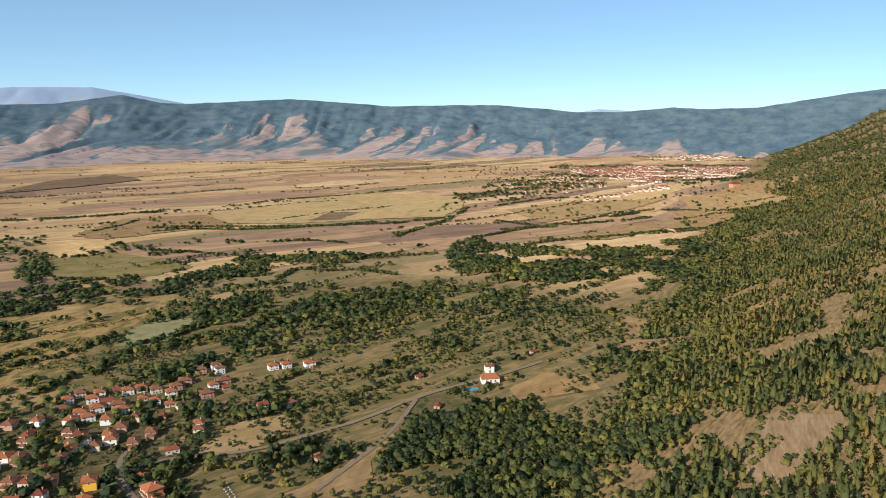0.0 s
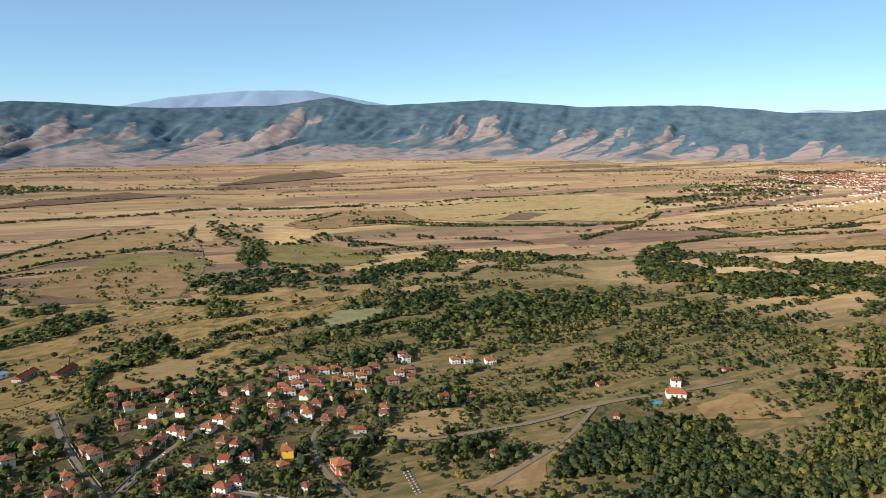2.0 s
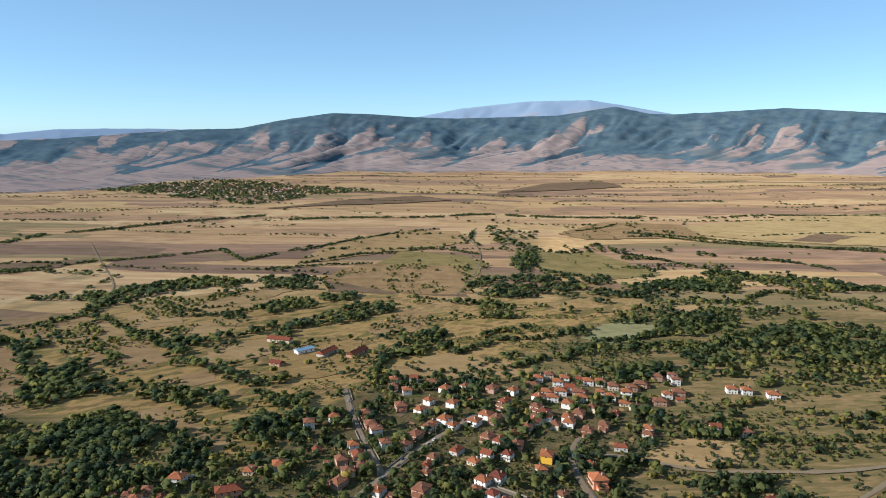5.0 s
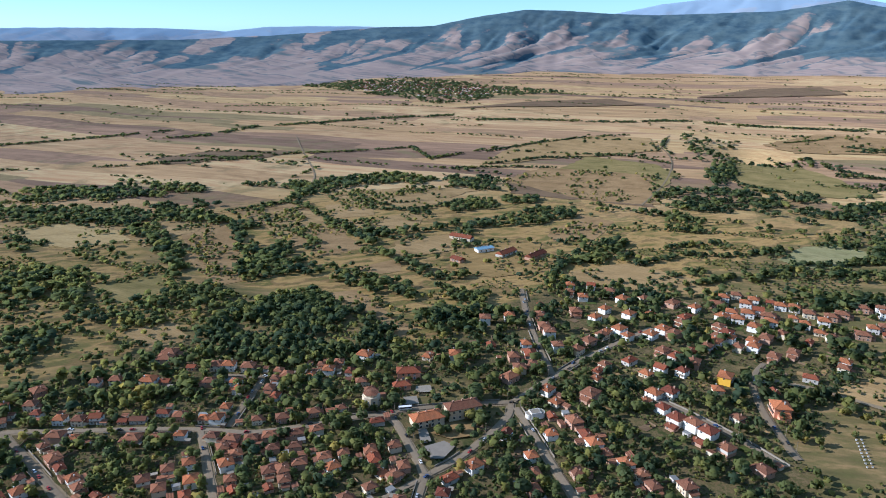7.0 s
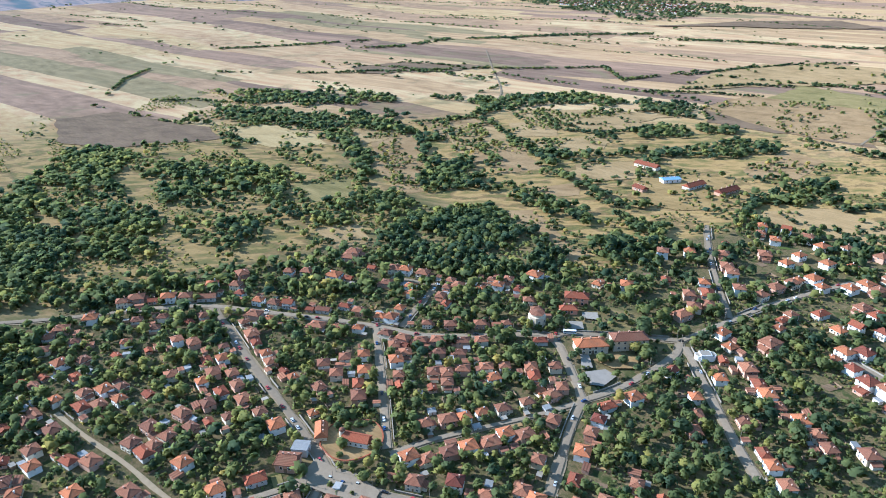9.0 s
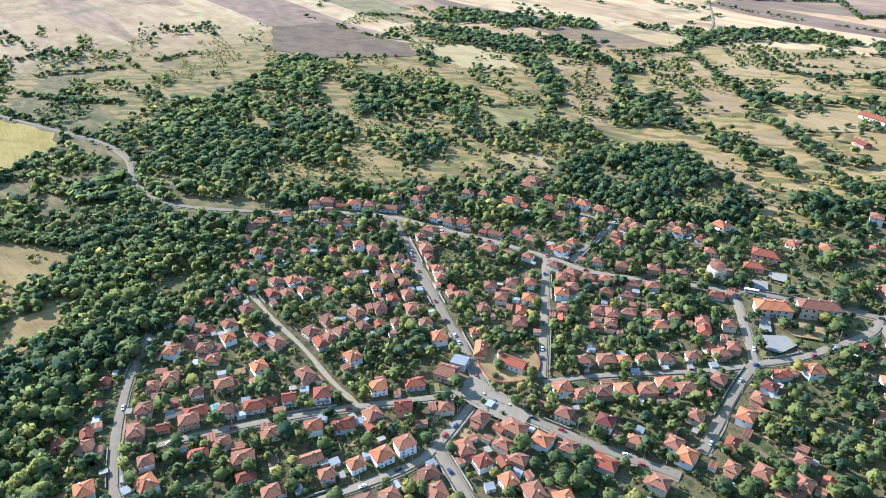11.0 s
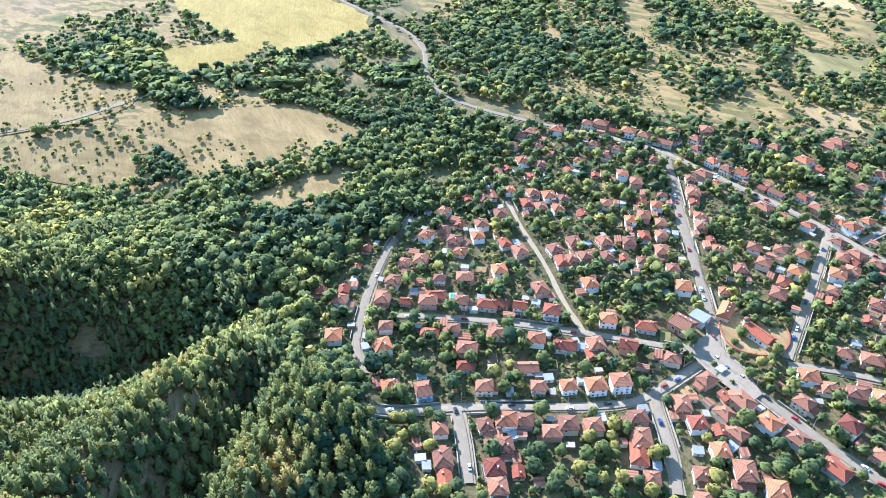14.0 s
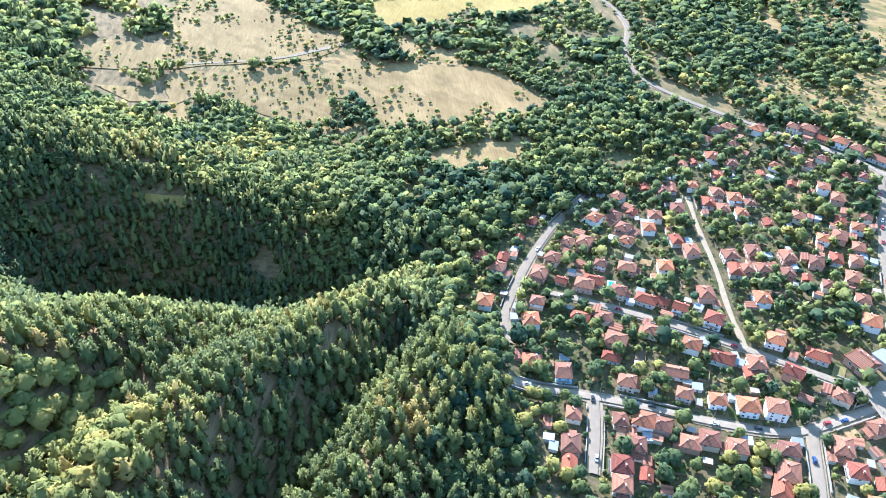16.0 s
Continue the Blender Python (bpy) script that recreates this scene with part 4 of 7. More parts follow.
def fbm(x, y, octaves=4, seed=0.0):
    """Cheap smooth value noise, about -1..1."""
    total, amp = 0.0, 0.5
    for o in range(octaves):
        xi, yi = np.floor(x), np.floor(y)
        fx, fy = x - xi, y - yi
        fx, fy = fx * fx * (3 - 2 * fx), fy * fy * (3 - 2 * fy)

        def h(i, j):
            q = np.sin(i * 127.1 + j * 311.7 + seed * 74.7 + o * 19.3) * 43758.5453
            return (q - np.floor(q)) * 2 - 1

        total = total + amp * ((h(xi, yi) * (1 - fx) + h(xi + 1, yi) * fx) * (1 - fy) + (h(xi, yi + 1) * (1 - fx) + h(xi + 1, yi + 1) * fx) * fy)
        x, y, amp = x * 2.03 + 17.1, y * 2.03 + 5.7, amp * 0.5
    return total


# ---- ground: one sheet to the mountain foot ----
def village(x, y, reach=24.0):
    """Points among the houses and their gardens."""
    x, y = np.asarray(x, float), np.asarray(y, float)
    ok = np.zeros(x.shape, bool)
    for _, hx, hy, _ in HOUSES:
        if hy < 480:
            ok |= (x - hx) ** 2 + (y - hy) ** 2 < reach * reach
    return ok


def steps(lo, hi, fine, grow, far_lo, far_hi):
    a = list(np.arange(lo, hi + 0.1, fine))
    d = fine
    while a[-1] < far_hi:
        d *= grow
        a.append(a[-1] + d)
    d, b = fine, [lo]
    while b[-1] > far_lo:
        d *= grow
        b.append(b[-1] - d)
    return np.array(b[:0:-1] + a)


GX = steps(-560, 420, 7, 1.06, -4600, 3200)
GY = steps(-480, 760, 7, 1.06, -1500, 4800)
XX, YY = np.meshgrid(GX, GY)
ZZ = terrain(XX, YY)


def on_ground(x, y):
    """Height of the ground sheet as it is meshed."""
    x, y = np.asarray(x, float), np.asarray(y, float)
    i = np.clip(np.searchsorted(GX, x) - 1, 0, len(GX) - 2)
    j = np.clip(np.searchsorted(GY, y) - 1, 0, len(GY) - 2)
    a, b = (x - GX[i]) / (GX[i + 1] - GX[i]), (y - GY[j]) / (GY[j + 1] - GY[j])
    return (ZZ[j, i] * (1 - a) + ZZ[j, i + 1] * a) * (1 - b) + (ZZ[j + 1, i] * (1 - a) + ZZ[j + 1, i + 1] * a) * b


def stand(x, y, lift=0.0, turn=0.0):
    """The pose of a thing that stands at a place of the plan, raised by lift metres."""
    p = metres([(x, y, float(on_ground(x, y)))])[0]
    return pose(p[0], p[1], p[2] + lift, 0, 0, turn)


def build_ground():
    nx = len(GX)
    idx = np.arange(XX.size).reshape(XX.shape)
    q = np.stack([idx[:-1, :-1], idx[:-1, 1:], idx[1:, 1:], idx[1:, :-1]], -1).reshape(-1, 4)
    x, y = XX.ravel(), YY.ravel()
    s = 0.9 * x - 0.436 * y + 130
    r = np.hypot(x, y)
    plain = np.clip((r - 800 + 130 * fbm(x / 120, y / 120)) / 200, 0, 1) * np.clip(-s / 60 + 0.5, 0, 1)
    garden = village(x, y).astype(float)
    wx, wy = x + 30 * fbm(x / 60, y / 60, 3, 1.0), y + 30 * fbm(x / 60, y / 60, 3, 2.0)
    meadow = np.where(inside(wx, wy, FARM) | inside(wx, wy, PASTURE) | ((x < -300) & (y < -330)), 1.0, np.where(inside(wx, wy, MEADOWS), 0.85, 0.0))
    forest = np.clip((s - 25 + 40 * fbm(x / 50, y / 50)) / 30, 0, 1) * (1 - garden)
    ob = array_mesh("ground", np.stack([x, y, ZZ.ravel()], 1), q, [M_GROUND], smooth=True, plain=plain, garden=garden, forest=forest, meadow=meadow)
    tagged(ob, "dry rolling valley ground of straw fields and scrub", "ground", kind="structure")


build_ground()


def densify(line, step):
    out = [line[0]]
    for a, b in zip(line, line[1:]):
        n = max(1, int(math.hypot(b[0] - a[0], b[1] - a[1]) / step))
        out += [(a[0] + (b[0] - a[0]) * k / n, a[1] + (b[1] - a[1]) * k / n) for k in range(1, n + 1)]
    return out


def smooth_line(line, rounds=2):
    for _ in range(rounds):
        p = [line[0]]
        for a, b in zip(line, line[1:]):
            p += [(a[0] * 0.75 + b[0] * 0.25, a[1] * 0.75 + b[1] * 0.25), (a[0] * 0.25 + b[0] * 0.75, a[1] * 0.25 + b[1] * 0.75)]
        line = p + [line[-1]]
    return line


def build_street(kind, width, line, level):
    line = densify(smooth_line(line), 4)
    p = np.array(line)
    d = np.gradient(p, axis=0)
    n = np.stack([-d[:, 1], d[:, 0]], 1) / np.maximum(np.hypot(d[:, 0], d[:, 1]), 1e-6)[:, None]
    wob = 1 + {"dirt": 0.5, "verge": 0.45, "asphalt": 0.12}[kind] * fbm(p[:, 0] / 9, p[:, 1] / 9)
    cols = []
    for k in (-0.5, -0.17, 0.17, 0.5):
        q = p + n * (k * width * wob)[:, None]
        cols.append(np.column_stack([q, on_ground(q[:, 0], q[:, 1]) + 0.3 + level + (0.05 if abs(k) < 0.3 else 0)]))
    v = np.stack(cols, 1).reshape(-1, 3)
    i = np.arange(len(p) - 1)[:, None] * 4 + np.arange(3)[None]
    i = i.ravel()
    f = np.stack([i, i + 1, i + 5, i + 4], 1)
    ob = array_mesh({"asphalt": "road", "dirt": "dirt_track", "verge": "road_verge"}[kind], v, f, [M_ASPHALT if kind == "asphalt" else M_DIRT], smooth=True)
    tagged(ob, {"asphalt": "grey worn asphalt village street", "dirt": "pale dusty dirt track", "verge": "dusty trodden earth beside the street"}[kind], "road", kind="structure")


def build_patch(kind, poly, level, name="field", label="", mat=None):
    """A field that lies on the ground sheet, cut into small faces so that it follows it."""
    from mathutils.geometry import delaunay_2d_cdt
    edge = densify(poly + poly[:1], 14)[:-1]
    e = np.array(edge)
    size = np.ptp(e, axis=0).max()
    e = e + np.stack([fbm(e[:, 0] / 12, e[:, 1] / 12, 3), fbm(e[:, 0] / 12 + 40, e[:, 1] / 12, 3)], 1) * (size * 0.16 if kind == "bare" else min(13.0, size * 0.08))
    step = max(8.0, size / 26)
    gx, gy = np.meshgrid(np.arange(e[:, 0].min(), e[:, 0].max(), step), np.arange(e[:, 1].min(), e[:, 1].max(), step))
    gx, gy = gx.ravel(), gy.ravel()
    ring = [tuple(q) for q in e]
    keep = inside(gx, gy, ring) & (near_line(gx, gy, ring + ring[:1]) > step * 0.4)
    pts = [Vector(q) for q in ring] + [Vector((a, b)) for a, b in zip(gx[keep], gy[keep])]
    n = len(ring)
    v, _, f, *_ = delaunay_2d_cdt(pts, [(k, (k + 1) % n) for k in range(n)], [], 1, 1e-4)
    v = np.array([(q.x, q.y) for q in v])
    r = np.hypot(v[:, 0], v[:, 1])
    z = on_ground(v[:, 0], v[:, 1]) + 0.12 + level + np.clip((r - 700) / 700, 0, 2)
    f = [t for t in f if len(t) == 3]
    ob = array_mesh(name, np.column_stack([v, z]), f, [mat or M_FIELD[kind]], smooth=True)
    words = {"gold": "golden harvested stubble field", "straw": "dry straw-coloured grass field", "tan": "tan sun-dried meadow with sparse tufts", "green": "greenish yellow stubble field",
             "pale": "pale green village sports ground of worn grass", "plough": "dark brown ploughed field", "bare": "bare dry earth clearing on the slope", "lawn": "small bright green lawn", "dry": "dry pasture with scattered bushes", "brown": "brown dry grazed meadow", "grazed": "grazed dry slope with scattered bushes", "ripe": "yellow stubble field with green regrowth", "yellow": "yellow stubble field with green regrowth"}
    tagged(ob, label or words[kind], "field", kind="structure")


for k, (kind, poly) in enumerate(FIELDS):
    build_patch(kind, poly, 0.005 * k)
STREETS = [(kind, width * (0.86 if kind == "asphalt" else 1.0), line) for kind, width, line in STREETS]
for k, (kind, width, line) in enumerate(STREETS):
    build_street(kind, width, line, 0.16 + 0.012 * k)
    if kind == "asphalt":  # trodden earth beside the tarmac
        build_street("verge", width + 1.9, line, 0.004 * k - 0.12)


# ---- mountains: the far side of the valley ----
SKYLINE = [(-40, 2.3), (-31.5, 1.8), (-29.3, 1.54), (-26.5, 1.07), (-23.6, 0.61), (-20.1, 0.5), (-17.7, 0.63), (-13.9, 0.3), (-10.1, 0.3), (-8.3, 0.53), (-4.3, 0.84), (-0.7, 0.84), (4.2, 0.75), (8.6, 1.09), (12.1, 1.29), (15.5, 1.11),
           (20, 0.88), (21.4, 0.93), (24, 1.5), (28.4, 0.84), (36.4, 0.61), (39.6, 0.73), (43, 0.97), (46.2, 1.05), (49.6, 0.6), (53.2, -0.1), (57.7, -0.24), (64.7, -0.74), (72, -1.05), (83, -1.0), (110, -1.0)]
FAR_LINE = [(-40, 0.0), (-16, 0.1), (-14.4, 0.39), (-12.2, 0.52), (-10.5, 0.22), (-6, -0.5), (18, 0.2), (19.8, 0.92), (23.6, 1.63), (25.9, 2.02), (30.8, 1.93), (36.1, 1.39), (39.6, 0.73), (44, 0.0), (54, -0.3), (56.8, -0.2), (60.5, -0.12), (65.7, -0.15), (69, -0.46), (73, -0.24), (80, -0.15), (84, -0.2), (110, -0.1)]


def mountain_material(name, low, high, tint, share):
    """Conifer forest above dry fields on the distant backdrop; tint: blue air haze, mixed into the base colour by
    share.
    """
    m, N, L, b = material(name, 1.0)
    n1 = noise_of(N, L, coords(N, L, (1 / 260, 1 / 260, 1 / 90)), 5, 0.55)
    n2 = noise_of(N, L, coords(N, L, (1 / 60, 1 / 60, 1 / 25)), 6, 0.65)
    n3 = noise_of(N, L, coords(N, L, (1 / 300, 1 / 100, 1 / 160), 25), 3, 0.5)
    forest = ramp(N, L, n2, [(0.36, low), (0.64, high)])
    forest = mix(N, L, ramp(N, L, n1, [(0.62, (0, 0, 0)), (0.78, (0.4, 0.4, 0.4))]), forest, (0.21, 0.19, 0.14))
    fields = ramp(N, L, n3, [(0.34, (0.13, 0.14, 0.11)), (0.4, (0.30, 0.21, 0.15)), (0.45, (0.43, 0.29, 0.205)), (0.49, (0.36, 0.245, 0.18)), (0.51, (0.18, 0.155, 0.12)), (0.54, (0.45, 0.315, 0.22)), (0.6, (0.38, 0.26, 0.19)), (0.66, (0.5, 0.35, 0.25)), (0.72, (0.16, 0.16, 0.12))])
    add = N.new("ShaderNodeMath")
    add.operation = "ADD"
    sub = N.new("ShaderNodeMath")
    sub.operation = "MULTIPLY_ADD"
    sub.inputs[1].default_value, sub.inputs[2].default_value = 0.8, -0.4
    L.new(n2, sub.inputs[0])
    L.new(sub.outputs[0], add.inputs[0])
    L.new(attr(N, "wood"), add.inputs[1])
    c = mix(N, L, ramp(N, L, add.outputs[0], [(0.43, (0, 0, 0)), (0.54, (1, 1, 1))]), fields, forest)
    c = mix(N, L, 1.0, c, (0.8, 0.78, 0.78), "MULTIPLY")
    # air haze as paint: a flat blue blended over forest and fields
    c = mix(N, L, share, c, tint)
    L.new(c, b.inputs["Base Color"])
    b.inputs["Specular IOR Level"].default_value = 0.0
    return m


def build_range(name, line, near_side, crest, low, high, tint, share, label, relief, rows=66, bow=1.7):
    az = np.arange(-38, 108, 0.18)
    el = np.interp(az, [a for a, _ in line], [e for _, e in line])
    t = np.linspace(0, 1.2, rows)
    A, Tm = np.meshgrid(az, t)
    front = np.interp(az, [-38, -20, 0, 45, 56, 108], near_side)[None] + 150 * fbm(az / 3, az * 0, 3)[None]
    rr = front + (crest - front) * Tm
    x, y = -np.sin(np.radians(A)) * rr, np.cos(np.radians(A)) * rr
    top = EYE_Z + crest * np.tan(np.radians(el))[None] + 0 * Tm
    up = np.clip(Tm, 0, 1)
    # rounded ridges at three sizes, gullies between
    lat = np.radians(A) * crest
    bx, by = x + 90 * fbm(x / 300, y / 300, 2, 5.0), y + 90 * fbm(x / 300, y / 300, 2, 6.0)

    slant = lat + 1500 * (np.minimum(Tm, 0.5) + 0.25 * np.maximum(Tm - 0.5, 0)) * np.interp(A, [-38, -14, 4, 18, 108], [-0.2, 0.1, 0.55, 1.0, 1.0])  # the spurs lean towards the west as they come down

    def rib(size, down, seed):
        """Rounded spurs that run down towards the valley, bent on the way, with narrow gullies between (height 0 there)."""
        bend = 0.7 * fbm(slant / (2.4 * size), Tm * down, 2, seed + 1)
        return 2.3 * np.abs(fbm(slant / size + bend, Tm * down + 0.6 * bend, 1, seed))

    def knoll(size, seed):
        return 2.3 * np.abs(fbm(bx / size, by / size, 1, seed))

    rib1, rib2, rib3 = rib(380, 1.2, 3.0), rib(150, 1.8, 13.0), rib(62, 3.2, 23.0)
    cut = np.clip(1 - 5 * rib1, 0, 1) + 0.8 * np.clip(1 - 3.5 * rib2, 0, 1)
    small = fbm(x / 90, y / 90, 3, 8.0)
    calm = np.clip(1 - (A - 46) / 10, 0.3, 1)
    env = np.clip((up - 0.08) * 1.6, 0.0, 1) * (1 - up ** 5)
    foot = np.clip(up * 4, 0, 1) * (1 - up ** 4)
    bulk = 0.5 * (rib1 - 0.4) + 0.4 * (rib2 - 0.4) + 0.36 * (rib3 - 0.4) + (0.25 + up) * (0.7 * (knoll(330, 31.0) - 0.4) + 0.5 * (knoll(150, 33.0) - 0.4) + 0.22 * (knoll(70, 35.0) - 0.4)) + 0.2 * small
    h = top * (0.25 * up + 0.75 * up ** bow) + calm * env * relief * bulk - calm * foot * 9 * cut
    h = np.where(Tm > 1, top * (1 - 0.6 * (Tm - 1)), h) + 3 * fbm(lat / 60, Tm * 5, 3) * up
    h = np.maximum(h, -2.0 + 8 * up + 5 * small * up) - 14 * (Tm < 0.01)
    cap = EYE_Z + rr * np.tan(np.radians(el))[None]
    h = np.minimum(h, cap - 1 + 4 * fbm(lat / 90, Tm * 2, 3))
    dry = np.interp(A, [-38, -22, -17, -8, 2, 12, 30, 48, 56, 108], [-0.4, -0.2, -0.02, 0.06, 0.1, 0.22, 0.26, 0.26, 0.5, 0.6])
    wood = 0.15 + up * 1.0 + 0.5 * cut * np.clip(6 * (up - 0.02), 0, 1) + 0.22 * small + 0.5 * fbm(slant / 130, Tm * 1.6, 3, 41.0) + (0.16 + 0.3 * np.clip((A - 40) / 12, 0, 1)) * fbm(x / 300, y / 300, 2, 31.0) - dry
    idx = np.arange(A.size).reshape(A.shape)
    q = np.stack([idx[:-1, 1:], idx[:-1, :-1], idx[1:, :-1], idx[1:, 1:]], -1).reshape(-1, 4)
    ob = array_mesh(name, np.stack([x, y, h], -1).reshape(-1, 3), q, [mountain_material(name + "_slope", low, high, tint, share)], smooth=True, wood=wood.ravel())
    tagged(ob, label, "mountain", kind="structure")


# distance haze is in these colours: bluish forest, palest on the far massif
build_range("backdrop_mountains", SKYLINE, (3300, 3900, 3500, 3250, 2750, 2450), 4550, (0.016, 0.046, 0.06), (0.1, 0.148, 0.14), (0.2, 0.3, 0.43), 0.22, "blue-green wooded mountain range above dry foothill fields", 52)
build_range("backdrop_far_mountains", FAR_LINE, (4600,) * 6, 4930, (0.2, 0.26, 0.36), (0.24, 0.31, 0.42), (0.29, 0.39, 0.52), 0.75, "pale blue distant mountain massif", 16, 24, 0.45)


# ---- houses ----
def box(bm, x0, y0, z0, x1, y1, z1):
    v = [bm.verts.new(p) for p in ((x0, y0, z0), (x1, y0, z0), (x1, y1, z0), (x0, y1, z0), (x0, y0, z1), (x1, y0, z1), (x1, y1, z1), (x0, y1, z1))]
    for f in ((3, 2, 1, 0), (4, 5, 6, 7), (0, 1, 5, 4), (1, 2, 6, 5), (2, 3, 7, 6), (3, 0, 4, 7)):
        bm.faces.new([v[k] for k in f])


def box_mesh(*a):
    bm = bmesh.new()
    box(bm, *a)
    return bm


def roof_mesh(w, d, z, rise, over, hip):
    """A pitched roof with thick eaves, ridge along x. hip: how far the ridge ends draw in from the gables."""
    bm = bmesh.new()
    X, Y, t = w / 2 + over, d / 2 + over, 0.28
    rx = max(0.0, X - hip * Y)
    low = [bm.verts.new(p) for p in ((-X, -Y, z - t), (X, -Y, z - t), (X, Y, z - t), (-X, Y, z - t))]
    eave = [bm.verts.new(p) for p in ((-X, -Y, z), (X, -Y, z), (X, Y, z), (-X, Y, z))]
    for k in range(4):
        bm.faces.new((low[k], low[(k + 1) % 4], eave[(k + 1) % 4], eave[k]))
    bm.faces.new(low[::-1])
    if rx < 0.3:
        top = bm.verts.new((0, 0, z + rise))
        for k in range(4):
            bm.faces.new((eave[k], eave[(k + 1) % 4], top))
    else:
        a, b = bm.verts.new((-rx, 0, z + rise)), bm.verts.new((rx, 0, z + rise))
        bm.faces.new((eave[0], eave[1], b, a))
        bm.faces.new((eave[2], eave[3], a, b))
        bm.faces.new((eave[1], eave[2], b))
        bm.faces.new((eave[3], eave[0], a))
    return bm


def cap_mesh(w, d, z, rise, over, hip, bm=None):
    """Raised ridge tiles along the ridge and the hips."""
    bm = bm or bmesh.new()
    X, Y = w / 2 + over, d / 2 + over
    rx = max(0.0, X - hip * Y)
    a, b = Vector((-rx, 0, z + rise)), Vector((rx, 0, z + rise))
    runs = [(Vector((-X, -Y, z)), a), (Vector((-X, Y, z)), a), (Vector((X, -Y, z)), b), (Vector((X, Y, z)), b)] if hip > 0.1 else []
    if rx > 0.3:
        runs.append((a, b))
    for p, q in runs:
        d_ = (q - p).normalized()
        side = d_.cross(Vector((0, 0, 1))).normalized() * 0.16
        up = Vector((0, 0, 0.14))
        vs = [bm.verts.new(c) for c in (p - side, p + up, p + side, q - side, q + up, q + side)]
        bm.faces.new((vs[0], vs[1], vs[4], vs[3]))
        bm.faces.new((vs[1], vs[2], vs[5], vs[4]))
    return bm


_win = {}


def window_on(house, x, y, z, turn, w=1.1, h=1.3):
    """A framed window as a part of a house, facing along turn (degrees; 0 looks to -y)."""
    if "m" not in _win:
        bm = bmesh.new()
        box(bm, -w / 2 - 0.12, -0.05, -h / 2 - 0.12, w / 2 + 0.12, 0.05, h / 2 + 0.12)
        for x0 in (-w / 2, 0.05):
            box(bm, x0, -0.1, -h / 2, x0 + w / 2 - 0.05, 0.0, h / 2)
        me = bpy.data.meshes.new("window")
        bm.to_mesh(me)
        bm.free()
        me.materials.append(M_FRAME)
        me.materials.append(M_GLASS)
        for p in me.polygons:
            p.material_index = int(p.index >= 6)
        _win["m"] = me
    a = new("window", _win["m"])
    a.parent = house
    a.matrix_basis = pose(x, y, z, 0, 0, turn)


def make_house(w, d, h, hip, rise, wall, tile, label, storeys=2, annex=0.0, plinth=None, balcony=False):
    """One family house at the origin, its front to -y."""
    house = tagged(new("house"), label, "house", "village houses")
    body = box_mesh(-w / 2, -d / 2, -1.2, w / 2, d / 2, h)
    if hip < 0.1:  # gable walls under a plain pitched roof
        for x in (-w / 2, w / 2):
            v = [body.verts.new(p) for p in ((x, -d / 2, h), (x, d / 2, h), (x, 0, h + rise * 0.93))]
            body.faces.new(v if x > 0 else v[::-1])
    part("wall", body, wall, house)
    if plinth is not None:
        part("ground_floor", box_mesh(-w / 2 - 0.05, -d / 2 - 0.05, -1.2, w / 2 + 0.05, d / 2 + 0.05, h * 0.42), plinth, house)
    top = roof_mesh(w, d, h, rise, 0.55, hip)
    cap_mesh(w, d, h, rise, 0.55, hip, top)
    roof = part("roof", top, tile, house)
    ch = bmesh.new()
    box(ch, w * 0.18, d * 0.1, h + 0.4, w * 0.18 + 0.7, d * 0.1 + 0.6, h + rise + 0.6)
    box(ch, w * 0.18 - 0.1, d * 0.1 - 0.1, h + rise + 0.6, w * 0.18 + 0.8, d * 0.1 + 0.7, h + rise + 0.75)
    part("chimney", ch, M_WALL[3] if tile is not M_TILE[0] else M_WALL[2], roof)
    for s in range(storeys):
        z = h * (s + 0.55) / storeys
        for x in (-w * 0.27, w * 0.27):
            window_on(house, x, -d / 2 - 0.06, z, 0)
        if s == storeys - 1:
            window_on(house, w * 0.22, d / 2 + 0.06, z, 180)
            window_on(house, w / 2 + 0.06, 0, z, 90)
            window_on(house, -w / 2 - 0.06, 0, z, -90)
    part("door", box_mesh(-0.5, -d / 2 - 0.1, -0.2, 0.5, -d / 2 + 0.02, 2.0), M_WOOD, house)
    if annex:
        part("annex", box_mesh(w / 2 - 0.05, -d * 0.3, -1.2, w / 2 + annex, d * 0.35, h * 0.5), wall, house)
        bm = bmesh.new()
        v = [bm.verts.new(p) for p in ((w / 2, -d * 0.3 - 0.3, h * 0.72), (w / 2 + annex + 0.4, -d * 0.3 - 0.3, h * 0.5), (w / 2 + annex + 0.4, d * 0.35 + 0.3, h * 0.5), (w / 2, d * 0.35 + 0.3, h * 0.72))]
        low = [bm.verts.new(q.co - Vector((0, 0, 0.2))) for q in v]
        bm.faces.new(v)
        bm.faces.new(low[::-1])
        for k in range(4):
            bm.faces.new((low[k], low[(k + 1) % 4], v[(k + 1) % 4], v[k]))
        part("annex_roof", bm, tile, house)
    if balcony:
        b = bmesh.new()
        box(b, -w * 0.4, -d / 2 - 1.3, h * 0.48, w * 0.4, -d / 2, h * 0.48 + 0.15)
        box(b, -w * 0.4, -d / 2 - 1.3, h * 0.48 + 0.15, w * 0.4, -d / 2 - 1.22, h * 0.48 + 1.0)
        part("balcony", b, M_CONC, house)
    return house


